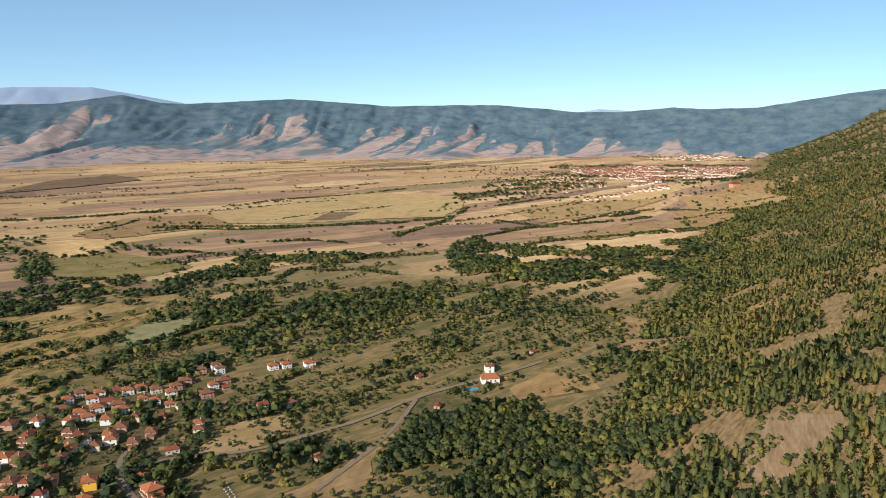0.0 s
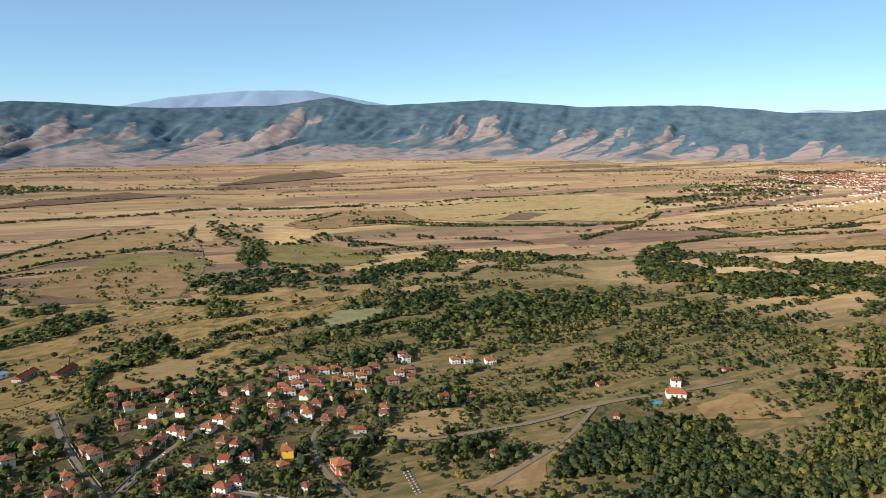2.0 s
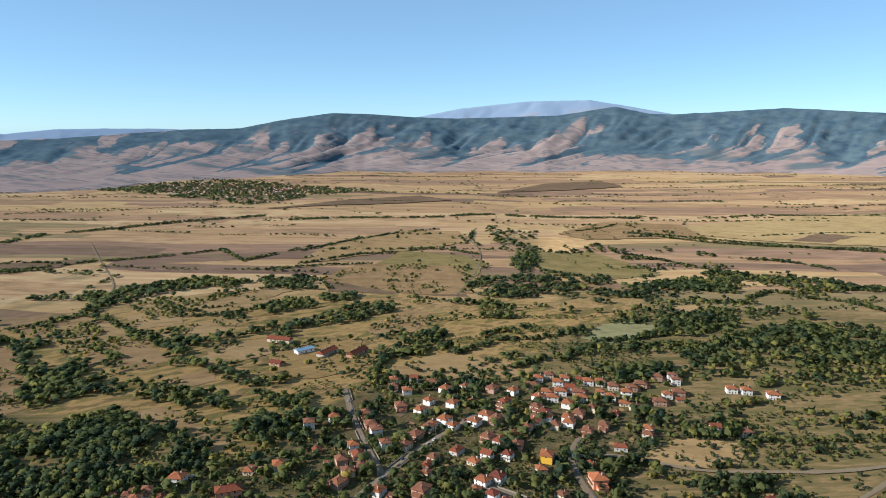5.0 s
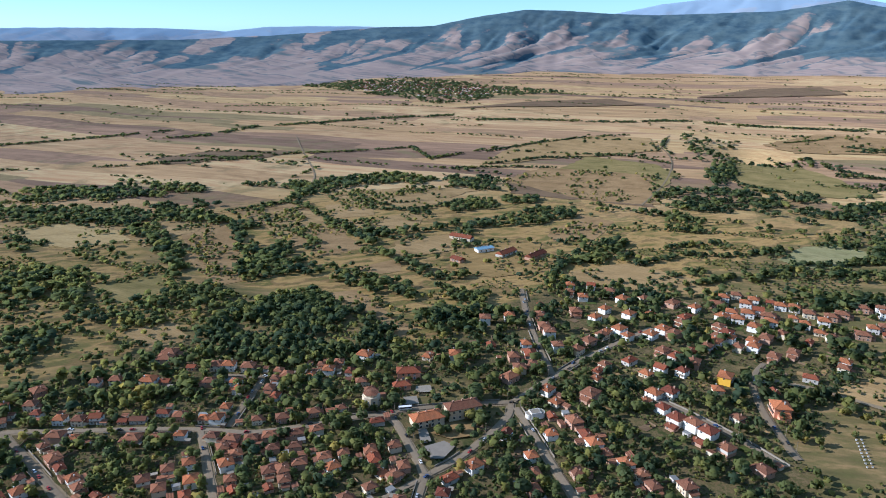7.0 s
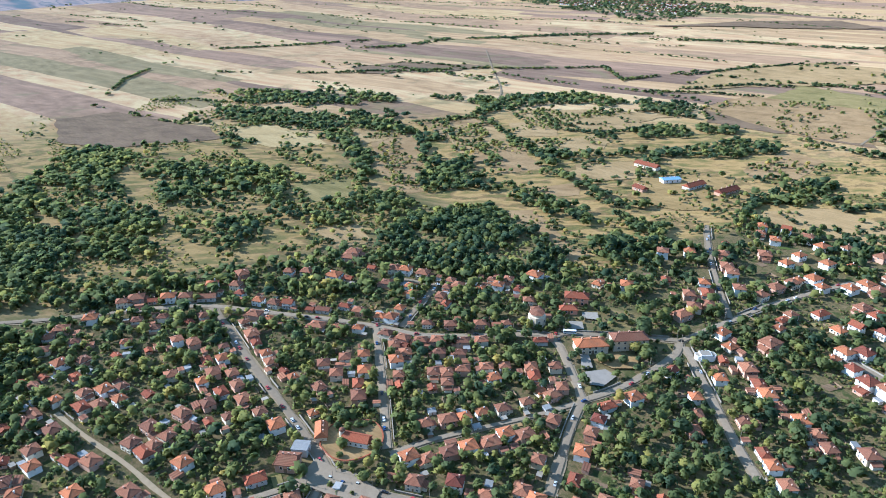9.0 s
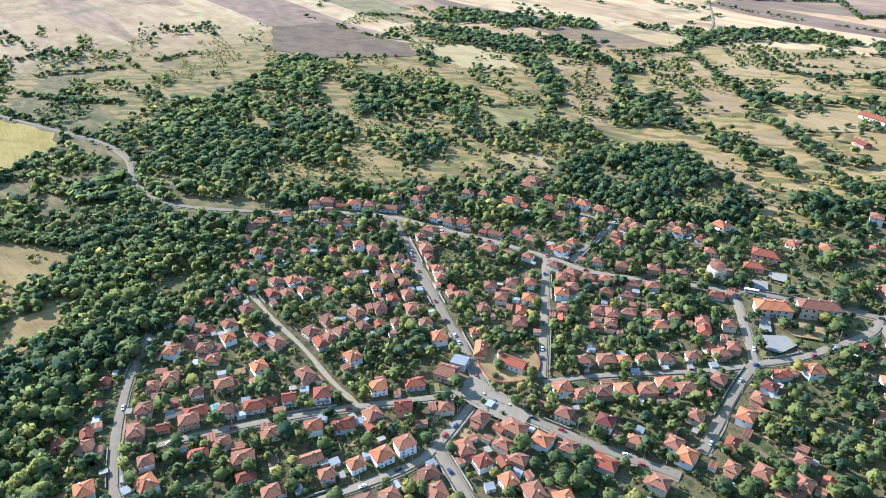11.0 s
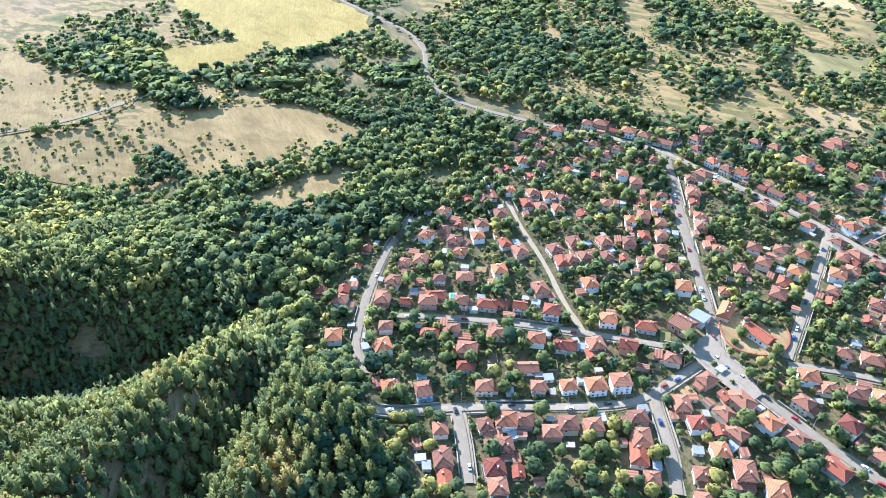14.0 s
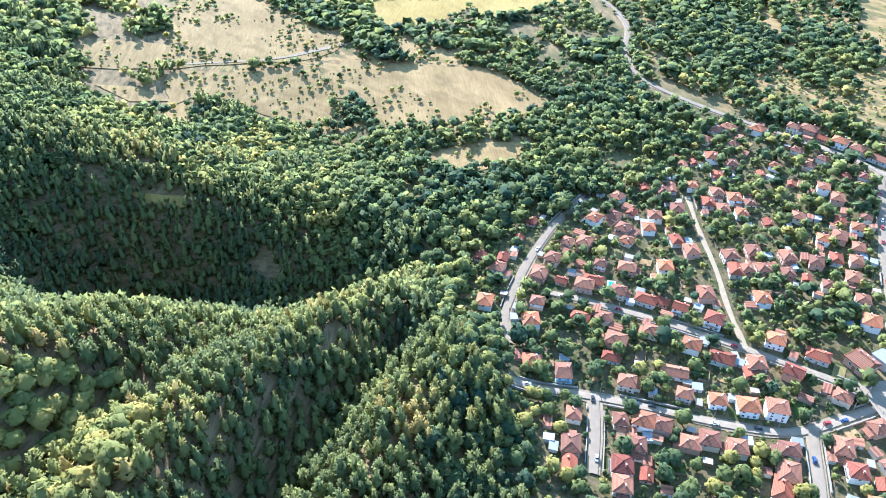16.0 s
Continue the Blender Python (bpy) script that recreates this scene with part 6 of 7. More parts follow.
# ---- kitchen gardens: plots of lawn, dug earth and dry grass, with rows and fences ----
def garden_plots():
    r = random.Random(21)
    mats = [M_FIELD["lawn"], M_FIELD["plough"], M_FIELD["dry"], M_FIELD["green"]]
    V, F, Mi, rails, plots = [], [], [], bmesh.new(), []
    for kind, hx, hy, turn in HOUSES:
        for _ in range(3):
            a, d = r.uniform(0, 6.283), r.uniform(8, 17)
            x, y = hx + d * math.cos(a), hy + d * math.sin(a)
            w, l = r.uniform(1.6, 3), r.uniform(2, 4.5)
            if hy > 480 or not free(x, y, 3.2) or any((x - p) ** 2 + (y - q) ** 2 < 60 for p, q in plots):
                continue
            plots.append((x, y))
            c, s_ = math.cos(radians(turn)), math.sin(radians(turn))
            n, which = len(V), r.choice((0, 0, 0, 1, 2, 2, 3))
            for i in range(4):
                for j in range(4):
                    u, v = (i / 3 - 0.5) * w * 2, (j / 3 - 0.5) * l * 2
                    px, py = x + u * c - v * s_, y + u * s_ + v * c
                    V.append((px, py, float(on_ground(px, py)) + 0.2 + 0.004 * (len(plots) % 30)))
            for i in range(3):
                for j in range(3):
                    k = n + i * 4 + j
                    F.append((k, k + 4, k + 5, k + 1))
                    Mi.append(which)
            if r.random() < 0.5:
                for u0, v0, u1, v1 in ((-w, -l, w, -l), (w, -l, w, l), (-w, l, w, l))[: r.choice((1, 2, 3))]:
                    p = [Vector((x + u * c - v * s_, y + u * s_ + v * c, 0)) for u, v in ((u0, v0), (u1, v1))]
                    side = (p[1] - p[0]).normalized().cross(Vector((0, 0, 1))) * 0.07
                    z = [float(on_ground(q.x, q.y)) for q in p]
                    vs = [rails.verts.new((q.x + e * side.x, q.y + e * side.y, zz + h)) for h in (-0.3, 1.15) for q, zz, e in ((p[0], z[0], -1), (p[1], z[1], -1), (p[1], z[1], 1), (p[0], z[0], 1))]
                    for f in ((3, 2, 1, 0), (4, 5, 6, 7), (0, 1, 5, 4), (1, 2, 6, 5), (2, 3, 7, 6), (3, 0, 4, 7)):
                        rails.faces.new([vs[q] for q in f])
    ob = array_mesh("garden_plots", V, F, mats, Mi, smooth=True)
    tagged(ob, "small garden plots of lawn, dug earth and dry grass", "garden", kind="stuff")
    for q in rails.verts:
        q.co = metres([q.co])[0]
    ob = part("garden_fences", rails, M_WOOD)
    tagged(ob, "weathered wooden fences between the garden plots", "fence", kind="stuff")


garden_plots()


# ---- trees ----
BUILT.append((-115, 355, 15))  # the beehives stand free
BUILT.append((-196, 359, 7))  # open yard before the yellow house
BUILT.append((-192, 349, 6))
def cube_sphere(n):
    """A unit sphere of quads with n x n faces a side."""
    v, f = [], []
    g = np.linspace(-1, 1, n + 1)
    for ax in range(3):
        for s in (-1, 1):
            base = len(v)
            for a in g:
                for b in g:
                    p = [0, 0, 0]
                    p[ax], p[(ax + 1) % 3], p[(ax + 2) % 3] = s, a * s, b
                    v.append(p)
            for i in range(n):
                for j in range(n):
                    k = base + i * (n + 1) + j
                    f.append((k, k + n + 1, k + n + 2, k + 1))
    v = np.array(v, float)
    return v / np.linalg.norm(v, axis=1)[:, None], np.array(f)


def card_quads(centres, outward, size, rng):
    """Small leafy quads at the centres, facing roughly outward, bent and turned at random."""
    n = len(centres)
    d = outward + rng.normal(0, 0.55, (n, 3))
    d /= np.linalg.norm(d, axis=1)[:, None]
    a = np.cross(d, rng.normal(0, 1, (n, 3)))
    a /= np.linalg.norm(a, axis=1)[:, None]
    b = np.cross(d, a)
    s = size * rng.uniform(0.6, 1.35, n)[:, None]
    q = np.stack([centres - a * s - b * s * 0.6, centres + a * s * 0.7 - b * s, centres + a * s + b * s * 0.7 - d * s * 0.3, centres - a * s * 0.6 + b * s], 1)
    return q.reshape(-1, 3), np.arange(4 * n).reshape(n, 4)


def spray_quads(centres, outward, size, rng):
    """Narrow needle sprays that point outward and up."""
    n = len(centres)
    d = outward + rng.normal(0, 0.35, (n, 3))
    d /= np.linalg.norm(d, axis=1)[:, None]
    a = np.cross(d, rng.normal(0, 1, (n, 3)))
    a /= np.linalg.norm(a, axis=1)[:, None]
    s = size * rng.uniform(0.7, 1.35, n)[:, None]
    q = np.stack([centres - d * s * 0.9 - a * s * 0.35, centres - d * s * 0.9 + a * s * 0.35, centres + d * s * 0.6 + a * s * 0.75, centres + d * s * 1.3 - a * s * 0.3], 1)
    return q.reshape(-1, 3), np.arange(4 * n).reshape(n, 4)


def trunk_quads(h, r):
    v = np.array([(r * c, r * s, z) if z == -0.08 else (0.4 * r * c, 0.4 * r * s, z) for z in (-0.08, h) for c, s in ((1, 0), (0, 1), (-1, 0), (0, -1))])
    return v, np.array([(k, (k + 1) % 4, 4 + (k + 1) % 4, 4 + k) for k in range(4)])


def broad_template(seed, core_n, cards, trunk):
    """A round-headed broadleaf tree of height 1: several merged lobes of leaves."""
    rng = np.random.default_rng(seed)
    lobes = [(np.array([0, 0, 0.58]), 0.34)] + [(np.array([math.cos(a) * 0.2, math.sin(a) * 0.2, rng.uniform(0.42, 0.72)]), rng.uniform(0.17, 0.25)) for a in rng.uniform(0, 6.3, 5)]
    V, F, Mi = [], [], []
    cv, cf = cube_sphere(core_n)
    c = cv * (0.34 if core_n > 1 else 0.25) * (1 + 0.2 * rng.normal(0, 1, (len(cv), 1)).clip(-1, 1)) + [0, 0, 0.55]
    V.append(c), F.append(cf), Mi.append(np.zeros(len(cf), int))
    n = len(c)
    w = np.array([r * r for _, r in lobes])
    pick = rng.choice(len(lobes), cards, p=w / w.sum())
    d = rng.normal(0, 1, (cards, 3))
    d[:, 2] = np.where(d[:, 2] < -0.4, -d[:, 2], d[:, 2])
    d /= np.linalg.norm(d, axis=1)[:, None]
    cen = np.array([lobes[k][0] for k in pick]) + d * np.array([lobes[k][1] for k in pick])[:, None] * rng.uniform(0.85, 1.12, (cards, 1))
    q, qf = card_quads(cen, d, 0.78 / math.sqrt(cards), rng)
    V.append(q), F.append(qf + n), Mi.append(np.zeros(len(qf), int))
    n += len(q)
    if trunk:
        t, tf = trunk_quads(0.5, 0.035)
        V.append(t), F.append(tf + n), Mi.append(np.ones(4, int))
    return finish(V, F, Mi, np.array([0, 0, 0.42]), 1.0, rng)


def finish(V, F, Mi, centre, lift, rng):
    """Joins the pieces of a template, with normals that point out from the crown's centre, a little ruffled."""
    v, f, m = np.concatenate(V), np.concatenate(F), np.concatenate(Mi)
    n = (v - centre) * np.array([1, 1, lift])
    n /= np.linalg.norm(n, axis=1)[:, None] + 1e-9
    ruffle = np.zeros_like(n)
    ruffle[f.ravel()] = np.repeat(rng.normal(0, 0.11, (len(f), 3)), 4, axis=0)
    n = n + ruffle
    n /= np.linalg.norm(n, axis=1)[:, None]
    return v, f, m, n


def pine_profile(t):
    """Crown radius of a pine of height 1, from the lowest boughs (t = 0) to the tip (t = 1)."""
    return 0.2 * np.clip(1.0 - t, 0.0, 1) ** 0.62 * np.clip(0.42 + 2.6 * t, 0, 1)


def pine_template(seed, sides, cards, trunk):
    """A plantation pine of height 1: a blunt cone of upward tufts on a bare stem."""
    rng = np.random.default_rng(seed)
    V, F, Mi = [], [], []
    lv = np.array([0.0, 0.45, 0.96] if sides < 5 else [0.0, 0.3, 0.65, 0.95] if sides < 6 else [0.0, 0.22, 0.45, 0.7, 0.96])
    ang = np.arange(sides) * 6.2832 / sides
    rad = 0.8 * pine_profile(lv)[:, None] * (1 + 0.14 * rng.normal(0, 1, (len(lv), sides)).clip(-1.5, 1.5))
    c = np.stack([np.cos(ang)[None] * rad, np.sin(ang)[None] * rad, (0.26 + 0.71 * lv)[:, None] + 0 * rad], -1).reshape(-1, 3)
    cf = np.array([(r * sides + k, r * sides + (k + 1) % sides, (r + 1) * sides + (k + 1) % sides, (r + 1) * sides + k) for r in range(len(lv) - 1) for k in range(sides)])
    V.append(c), F.append(cf), Mi.append(np.zeros(len(cf), int))
    n = len(c)
    t = 1 - (1 - rng.uniform(0, 1, cards)) ** 0.72
    lev = np.clip(np.floor(t * 7) / 7 + rng.uniform(0, 0.07, cards), 0, 0.99)
    rd = pine_profile(lev) * rng.uniform(0.78, 1.2, cards)
    a = rng.uniform(0, 6.283, cards)
    cen = np.stack([np.cos(a) * rd, np.sin(a) * rd, 0.24 + lev * 0.75], 1)
    out = np.stack([np.cos(a), np.sin(a), 0.5 + 0.8 * lev], 1)
    q, qf = spray_quads(cen, out, 0.4 / math.sqrt(cards), rng)
    V.append(q), F.append(qf + n), Mi.append(np.zeros(len(qf), int))
    n += len(q)
    if trunk:
        t_, tf = trunk_quads(0.6, 0.018)
        V.append(t_), F.append(tf + n), Mi.append(np.ones(4, int))
    return finish(V, F, Mi, np.array([0, 0, 0.36]), 0.6, rng)


LOD = {  # leaf quads by distance
    "broad": [[broad_template(s, 2, 110, True) for s in range(6)], [broad_template(20 + s, 1, 26, False) for s in range(6)], [broad_template(40 + s, 1, 7, False) for s in range(6)]],
    "pine": [[pine_template(60 + s, 6, 84, True) for s in range(6)], [pine_template(80 + s, 5, 25, False) for s in range(6)], [pine_template(100 + s, 4, 4, False) for s in range(6)]],
}


def build_wood(name, label, kind, lod, x, y, height, tint, wide=None, seed=0):
    """Many trees as one mesh. wide: crown width against the template's."""
    if len(x) == 0:
        return
    rng = np.random.default_rng(seed)
    z = on_ground(x, y)
    var = rng.integers(0, 6, len(x))
    turn = rng.uniform(0, 6.283, len(x))
    wide = np.ones(len(x)) if wide is None else wide
    V, F, Mi, Ti, Nn, n = [], [], [], [], [], 0
    for k in range(6):
        tv, tf, tm, tn = LOD[kind][lod][k]
        s = np.where(var == k)[0]
        if len(s) == 0:
            continue
        c, sn, h = np.cos(turn[s])[:, None], np.sin(turn[s])[:, None], height[s][:, None]
        w = wide[s][:, None] * h
        px = x[s][:, None] + (tv[None, :, 0] * c - tv[None, :, 1] * sn) * w
        py = y[s][:, None] + (tv[None, :, 0] * sn + tv[None, :, 1] * c) * w
        pz = z[s][:, None] + tv[None, :, 2] * h
        V.append(np.stack([px, py, pz], -1).reshape(-1, 3))
        Nn.append(np.stack([tn[None, :, 0] * c - tn[None, :, 1] * sn, tn[None, :, 0] * sn + tn[None, :, 1] * c, np.repeat(tn[None, :, 2], len(s), 0)], -1).reshape(-1, 3))
        F.append((tf[None] + n + (np.arange(len(s)) * len(tv))[:, None, None]).reshape(-1, 4))
        Mi.append(np.tile(tm, len(s)))
        Ti.append(np.repeat(tint[s], len(tv)))
        n += len(s) * len(tv)
    ob = array_mesh(name, np.concatenate(V), np.concatenate(F), [M_BROAD if kind == "broad" else M_PINE, M_BARK], np.concatenate(Mi), normals=np.concatenate(Nn), tint=np.concatenate(Ti))
    tagged(ob, label, "trees", kind="stuff")


rng = np.random.default_rng(11)


def jitter(x0, x1, y0, y1, step):
    gx, gy = np.meshgrid(np.arange(x0, x1, step), np.arange(y0, y1, step))
    return gx.ravel() + rng.uniform(-0.5, 0.5, gx.size) * step, gy.ravel() + rng.uniform(-0.5, 0.5, gx.size) * step


def in_view(x, y):
    a = np.degrees(np.arctan2(-x, y))
    r = np.hypot(x, y)
    return (a > -37) & (r > 8) & ~((a > 172) & (r > 330))


def open_mask(x, y, pasture=False, fields=True):
    """Points free of fields, roads and houses."""
    ok = np.ones(x.shape, bool)
    for kind, poly in FIELDS if fields else ():
        if kind not in ("dry", "grazed") or pasture:
            ok &= ~inside(x, y, poly)
    for kind, w, l in STREETS:
        b = np.array(l)
        near = (x > b[:, 0].min() - 9) & (x < b[:, 0].max() + 9) & (y > b[:, 1].min() - 9) & (y < b[:, 1].max() + 9)
        ok[near] &= near_line(x[near], y[near], l) > w / 2 + 1.8
    for bx, by, r in BUILT:
        ok &= (x - bx) ** 2 + (y - by) ** 2 > (r + 0.5) ** 2
    return ok


def slope_of(x, y):
    return 0.9 * x - 0.436 * y + 130


def split_wood(name, label, kind, x, y, h, tint, wide=None, near=330, mid=720, seed=0):
    r = np.hypot(x, y)
    for lod, sel in enumerate((r < near, (r >= near) & (r < mid), r >= mid)):
        build_wood(name, label, kind, lod, x[sel], y[sel], h[sel], tint[sel], None if wide is None else wide[sel], seed + lod)


# pine plantation on the spurs and in the ravine, near
x, y = jitter(-340, 140, -640, -40, 3.5)
s = slope_of(x, y)
k = in_view(x, y) & ~village(x, y) & open_mask(x, y, True) & (s > 2 + 18 * fbm(x / 40, y / 40, 3)) & (np.hypot(x, y) < 660)
wx, wy = x + 14 * fbm(x / 20, y / 20, 3, 1.0), y + 14 * fbm(x / 20, y / 20, 3, 2.0)
k &= ~inside(wx, wy, PASTURE) | (fbm(x / 17, y / 17 + 9, 3, 6.0) > 0.2)
k &= (fbm(x / 22 + 5, y / 22, 3) > -0.56) & (fbm(x / 8, y / 8, 2, 7.0) > np.where((np.hypot(x, y) > 470) & (terrain(x, y) > -6), -0.15, -1.0))
x, y = x[k], y[k]
leafy = fbm(x / 24 + 31, y / 24, 3) + np.clip((-150 - x) / 90, 0, 0.6) + 0.3 * (np.hypot(x + 40, y + 152) < 26) > 0.38  # broadleaf belt and groves
tint = np.clip(0.55 + 0.45 * fbm(x / 30, y / 30, 3) + rng.normal(0, 0.12, len(x)), 0.15, 0.9)
brush = np.hypot((x + 40) / 22, (y + 152) / 32) + 0.5 * fbm(x / 9, y / 9, 3) < 1  # yellowing brush on the near shoulder
thin = brush & (rng.uniform(0, 1, len(x)) < 0.35)
x, y, leafy, tint, brush = x[~thin], y[~thin], leafy[~thin], tint[~thin], brush[~thin]
tint = np.where(brush, np.clip(rng.normal(0.77, 0.12, len(x)), 0.45, 1), tint)
tint = np.where(fbm(x / 35 + 9, y / 35, 2) + rng.normal(0, 0.08, len(x)) > 0.6, 0.93, tint)
p = ~leafy
split_wood("pine_forest", "dense dark green pine plantation on steep spurs", "pine", x[p], y[p], rng.uniform(7.5, 12.5, p.sum()), tint[p], rng.uniform(0.85, 1.2, p.sum()), 200, 480, 1)
split_wood("ravine_broadleaf", "broadleaf trees among the pines of the ravine", "broad", x[leafy], y[leafy], rng.uniform(5, 8.5, leafy.sum()), tint[leafy], rng.uniform(0.95, 1.25, leafy.sum()), 250, 560, 2)

# mixed wood of the mountain side towards the town
x, y = jitter(-80, 900, 60, 1500, 5.3)
s = slope_of(x, y)
k = in_view(x, y) & open_mask(x, y) & (s > 25 + 45 * fbm(x / 70, y / 70, 3)) & (fbm(x / 40 + 3, y / 40 + 8, 4) > -0.32 + 0.1 * np.clip((200 - s) / 150, 0, 1))
x, y, s = x[k], y[k], s[k]
pine = rng.uniform(0, 1, len(x)) < np.clip((s - 50) / 100 + 0.4 * fbm(x / 60, y / 60, 2, 4.0), 0.1, 0.95)
# leaf tint lightens with distance from the viewpoint: haze put into the colour
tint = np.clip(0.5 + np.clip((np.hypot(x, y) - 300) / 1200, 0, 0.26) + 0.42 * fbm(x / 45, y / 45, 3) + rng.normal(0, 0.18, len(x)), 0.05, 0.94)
tint = np.where(fbm(x / 40 + 31, y / 40, 2) + rng.normal(0, 0.1, len(x)) > 0.5, 0.97, tint)
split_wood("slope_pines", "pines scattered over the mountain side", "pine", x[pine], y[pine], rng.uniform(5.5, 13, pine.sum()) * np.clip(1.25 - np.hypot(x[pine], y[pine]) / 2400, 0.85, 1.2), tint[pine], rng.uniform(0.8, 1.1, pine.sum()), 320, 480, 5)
b = ~pine
split_wood("slope_broadleaf", "broadleaf trees on the lower mountain side", "broad", x[b], y[b], rng.uniform(3.5, 8, b.sum()), tint[b] * 0.9, None, 300, 470, 9)

# far mountain side beyond
x, y = jitter(250, 1900, 1100, 3000, 15)
x2, y2 = jitter(1000, 3150, 1500, 4700, 30)
k = (x2 > 1900) | (y2 > 3000)
far = np.concatenate([np.zeros(len(x), bool), np.ones(k.sum(), bool)])
x, y = np.concatenate([x, x2[k]]), np.concatenate([y, y2[k]])
s = slope_of(x, y)
k = in_view(x, y) & open_mask(x, y) & (s > 60 + 60 * fbm(x / 120, y / 120, 3))
x, y, far = x[k], y[k], far[k]
build_wood("far_slope_wood", "wooded far mountain side", "pine", 2, x, y, rng.uniform(8, 13, len(x)) * np.where(far, 1.2, 1), np.clip(0.6 + 0.3 * fbm(x / 160, y / 160, 3) + rng.normal(0, 0.12, len(x)), 0, 0.86), np.where(far, 2.2, 1.5), 13)

# dense woods of the valley
X, Y, Hh = [], [], []
for poly in WOODS:
    p = np.array(poly)
    area = 0.5 * abs(np.sum(p[:, 0] * np.roll(p[:, 1], 1) - p[:, 1] * np.roll(p[:, 0], 1)))
    x, y = jitter(p[:, 0].min() - 20, p[:, 0].max() + 20, p[:, 1].min() - 20, p[:, 1].max() + 20, 5.0 if np.hypot(*p.mean(axis=0)) < 480 else 6.3 if np.hypot(*p.mean(axis=0)) < 1200 else 14)
    wx, wy = x + 16 * fbm(x / 22, y / 22, 3, 1.0), y + 16 * fbm(x / 22, y / 22, 3, 2.0)
    k = inside(wx, wy, poly) & (fbm((0.94 * x + 0.34 * y) / 60, (-0.34 * x + 0.94 * y) / 24, 4, 3.0) > (-0.08 if p[:, 0].mean() > -110 and np.hypot(*p.mean(axis=0)) < 720 else -0.5 if area < 9000 else -0.3 if area < 22000 else -0.1 if np.hypot(*p.mean(axis=0)) < 1200 else 0.08))
    X.append(x[k]), Y.append(y[k]), Hh.append((3.5 + 4.5 * rng.uniform(0, 1, k.sum()) ** 1.3) * np.interp(np.hypot(x[k], y[k]), [300, 480, 700], [1.12, 1.0, 0.85]))
for w, line in HEDGES:
    n = densify(line, 3.4 if w < 20 else 5)
    p = np.repeat(np.array(n), 2 if w < 9 else 3 if w < 20 else 7, axis=0)
    p = p + rng.normal(0, w * 0.3, p.shape)
    k = fbm(p[:, 0] / 25, p[:, 1] / 25, 3) > (-0.25 if w < 20 else -0.14)
    rr = np.hypot(p[k, 0], p[k, 1])
    X.append(p[k, 0]), Y.append(p[k, 1]), Hh.append(rng.uniform(2.6, 6.2, k.sum()) * np.interp(rr, [300, 600, 900, 2500], [1, 0.85, 0.68, 0.6]))
for kind, poly in FIELDS:  # bushes along the field edges
    p = np.array(densify(poly + poly[:1], 6))
    p = p[np.hypot(p[:, 0], p[:, 1]) < 1300]
    if len(p) and kind != "lawn":
        p = np.repeat(p, 2, axis=0) + rng.normal(0, 4.0, (2 * len(p), 2))
        k = fbm(p[:, 0] / 30 + 3, p[:, 1] / 30, 3) > 0.14
        X.append(p[k, 0]), Y.append(p[k, 1]), Hh.append(rng.uniform(1.8, 4.2, k.sum()))
x, y, h = np.concatenate(X), np.concatenate(Y), np.concatenate(Hh)
k = ~village(x, y, 11) & in_view(x, y) & np.where(np.degrees(np.arctan2(-x, y)) < 92, open_mask(x, y, fields=False), open_mask(x, y))
x, y, h = x[k], y[k], h[k]
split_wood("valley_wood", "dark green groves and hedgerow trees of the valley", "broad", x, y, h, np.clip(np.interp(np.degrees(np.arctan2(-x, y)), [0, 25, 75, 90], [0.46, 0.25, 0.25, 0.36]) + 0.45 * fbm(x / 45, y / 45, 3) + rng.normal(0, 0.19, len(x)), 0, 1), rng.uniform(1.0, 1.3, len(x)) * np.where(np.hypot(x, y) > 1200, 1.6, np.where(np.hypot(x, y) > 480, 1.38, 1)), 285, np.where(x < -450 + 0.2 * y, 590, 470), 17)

# scrub between the fields
x, y = jitter(-1000, 420, -520, 1150, 6.6)
s, r = slope_of(x, y), np.hypot(x, y)
band = np.where(y > 250, fbm((0.7 * x + 0.7 * y) / 75, (-0.7 * x + 0.7 * y) / 15, 4, 2.0), fbm((0.94 * x + 0.34 * y) / 70, (-0.34 * x + 0.94 * y) / 22, 4, 2.0))
k = in_view(x, y) & (r < 1150) & (s < 55) & ~village(x, y) & open_mask(x, y, True) & (band > np.where(inside(x, y, FARM), 0.24, np.where(inside(x, y, MEADOWS), 0.06, np.where(y > 250, -0.06, -0.05))) + np.clip((r - 700) / 900, 0, 0.4))
x, y = x[k], y[k]
split_wood("valley_scrub", "olive green bushes and small trees on dry terraces", "broad", x, y, 1.8 + 4.8 * rng.uniform(0, 1, len(x)) ** 1.6, np.clip(np.where(x > -150, 0.52, 0.42) + 0.5 * fbm(x / 45 + 7, y / 45, 3) + rng.normal(0, 0.2, len(x)), 0, 1), rng.uniform(1.0, 1.5, len(x)), 270, 520, 23)

# low brush between the larger bushes
x, y = jitter(-420, 330, 180, 760, 5.2)
s, r = slope_of(x, y), np.hypot(x, y)
band = fbm((0.7 * x + 0.7 * y) / 60, (-0.7 * x + 0.7 * y) / 13, 4, 12.0)
k = in_view(x, y) & (r < 760) & (s < 70) & ~village(x, y) & open_mask(x, y, True) & (band > 0.08)
x, y = x[k], y[k]
build_wood("low_brush", "low olive green brush on the dry terraces", "broad", 2, x, y, rng.uniform(1.0, 2.8, len(x)), np.clip(0.5 + 0.4 * fbm(x / 40, y / 40, 3) + rng.normal(0, 0.15, len(x)), 0, 1), rng.uniform(1.1, 1.7, len(x)), 37)

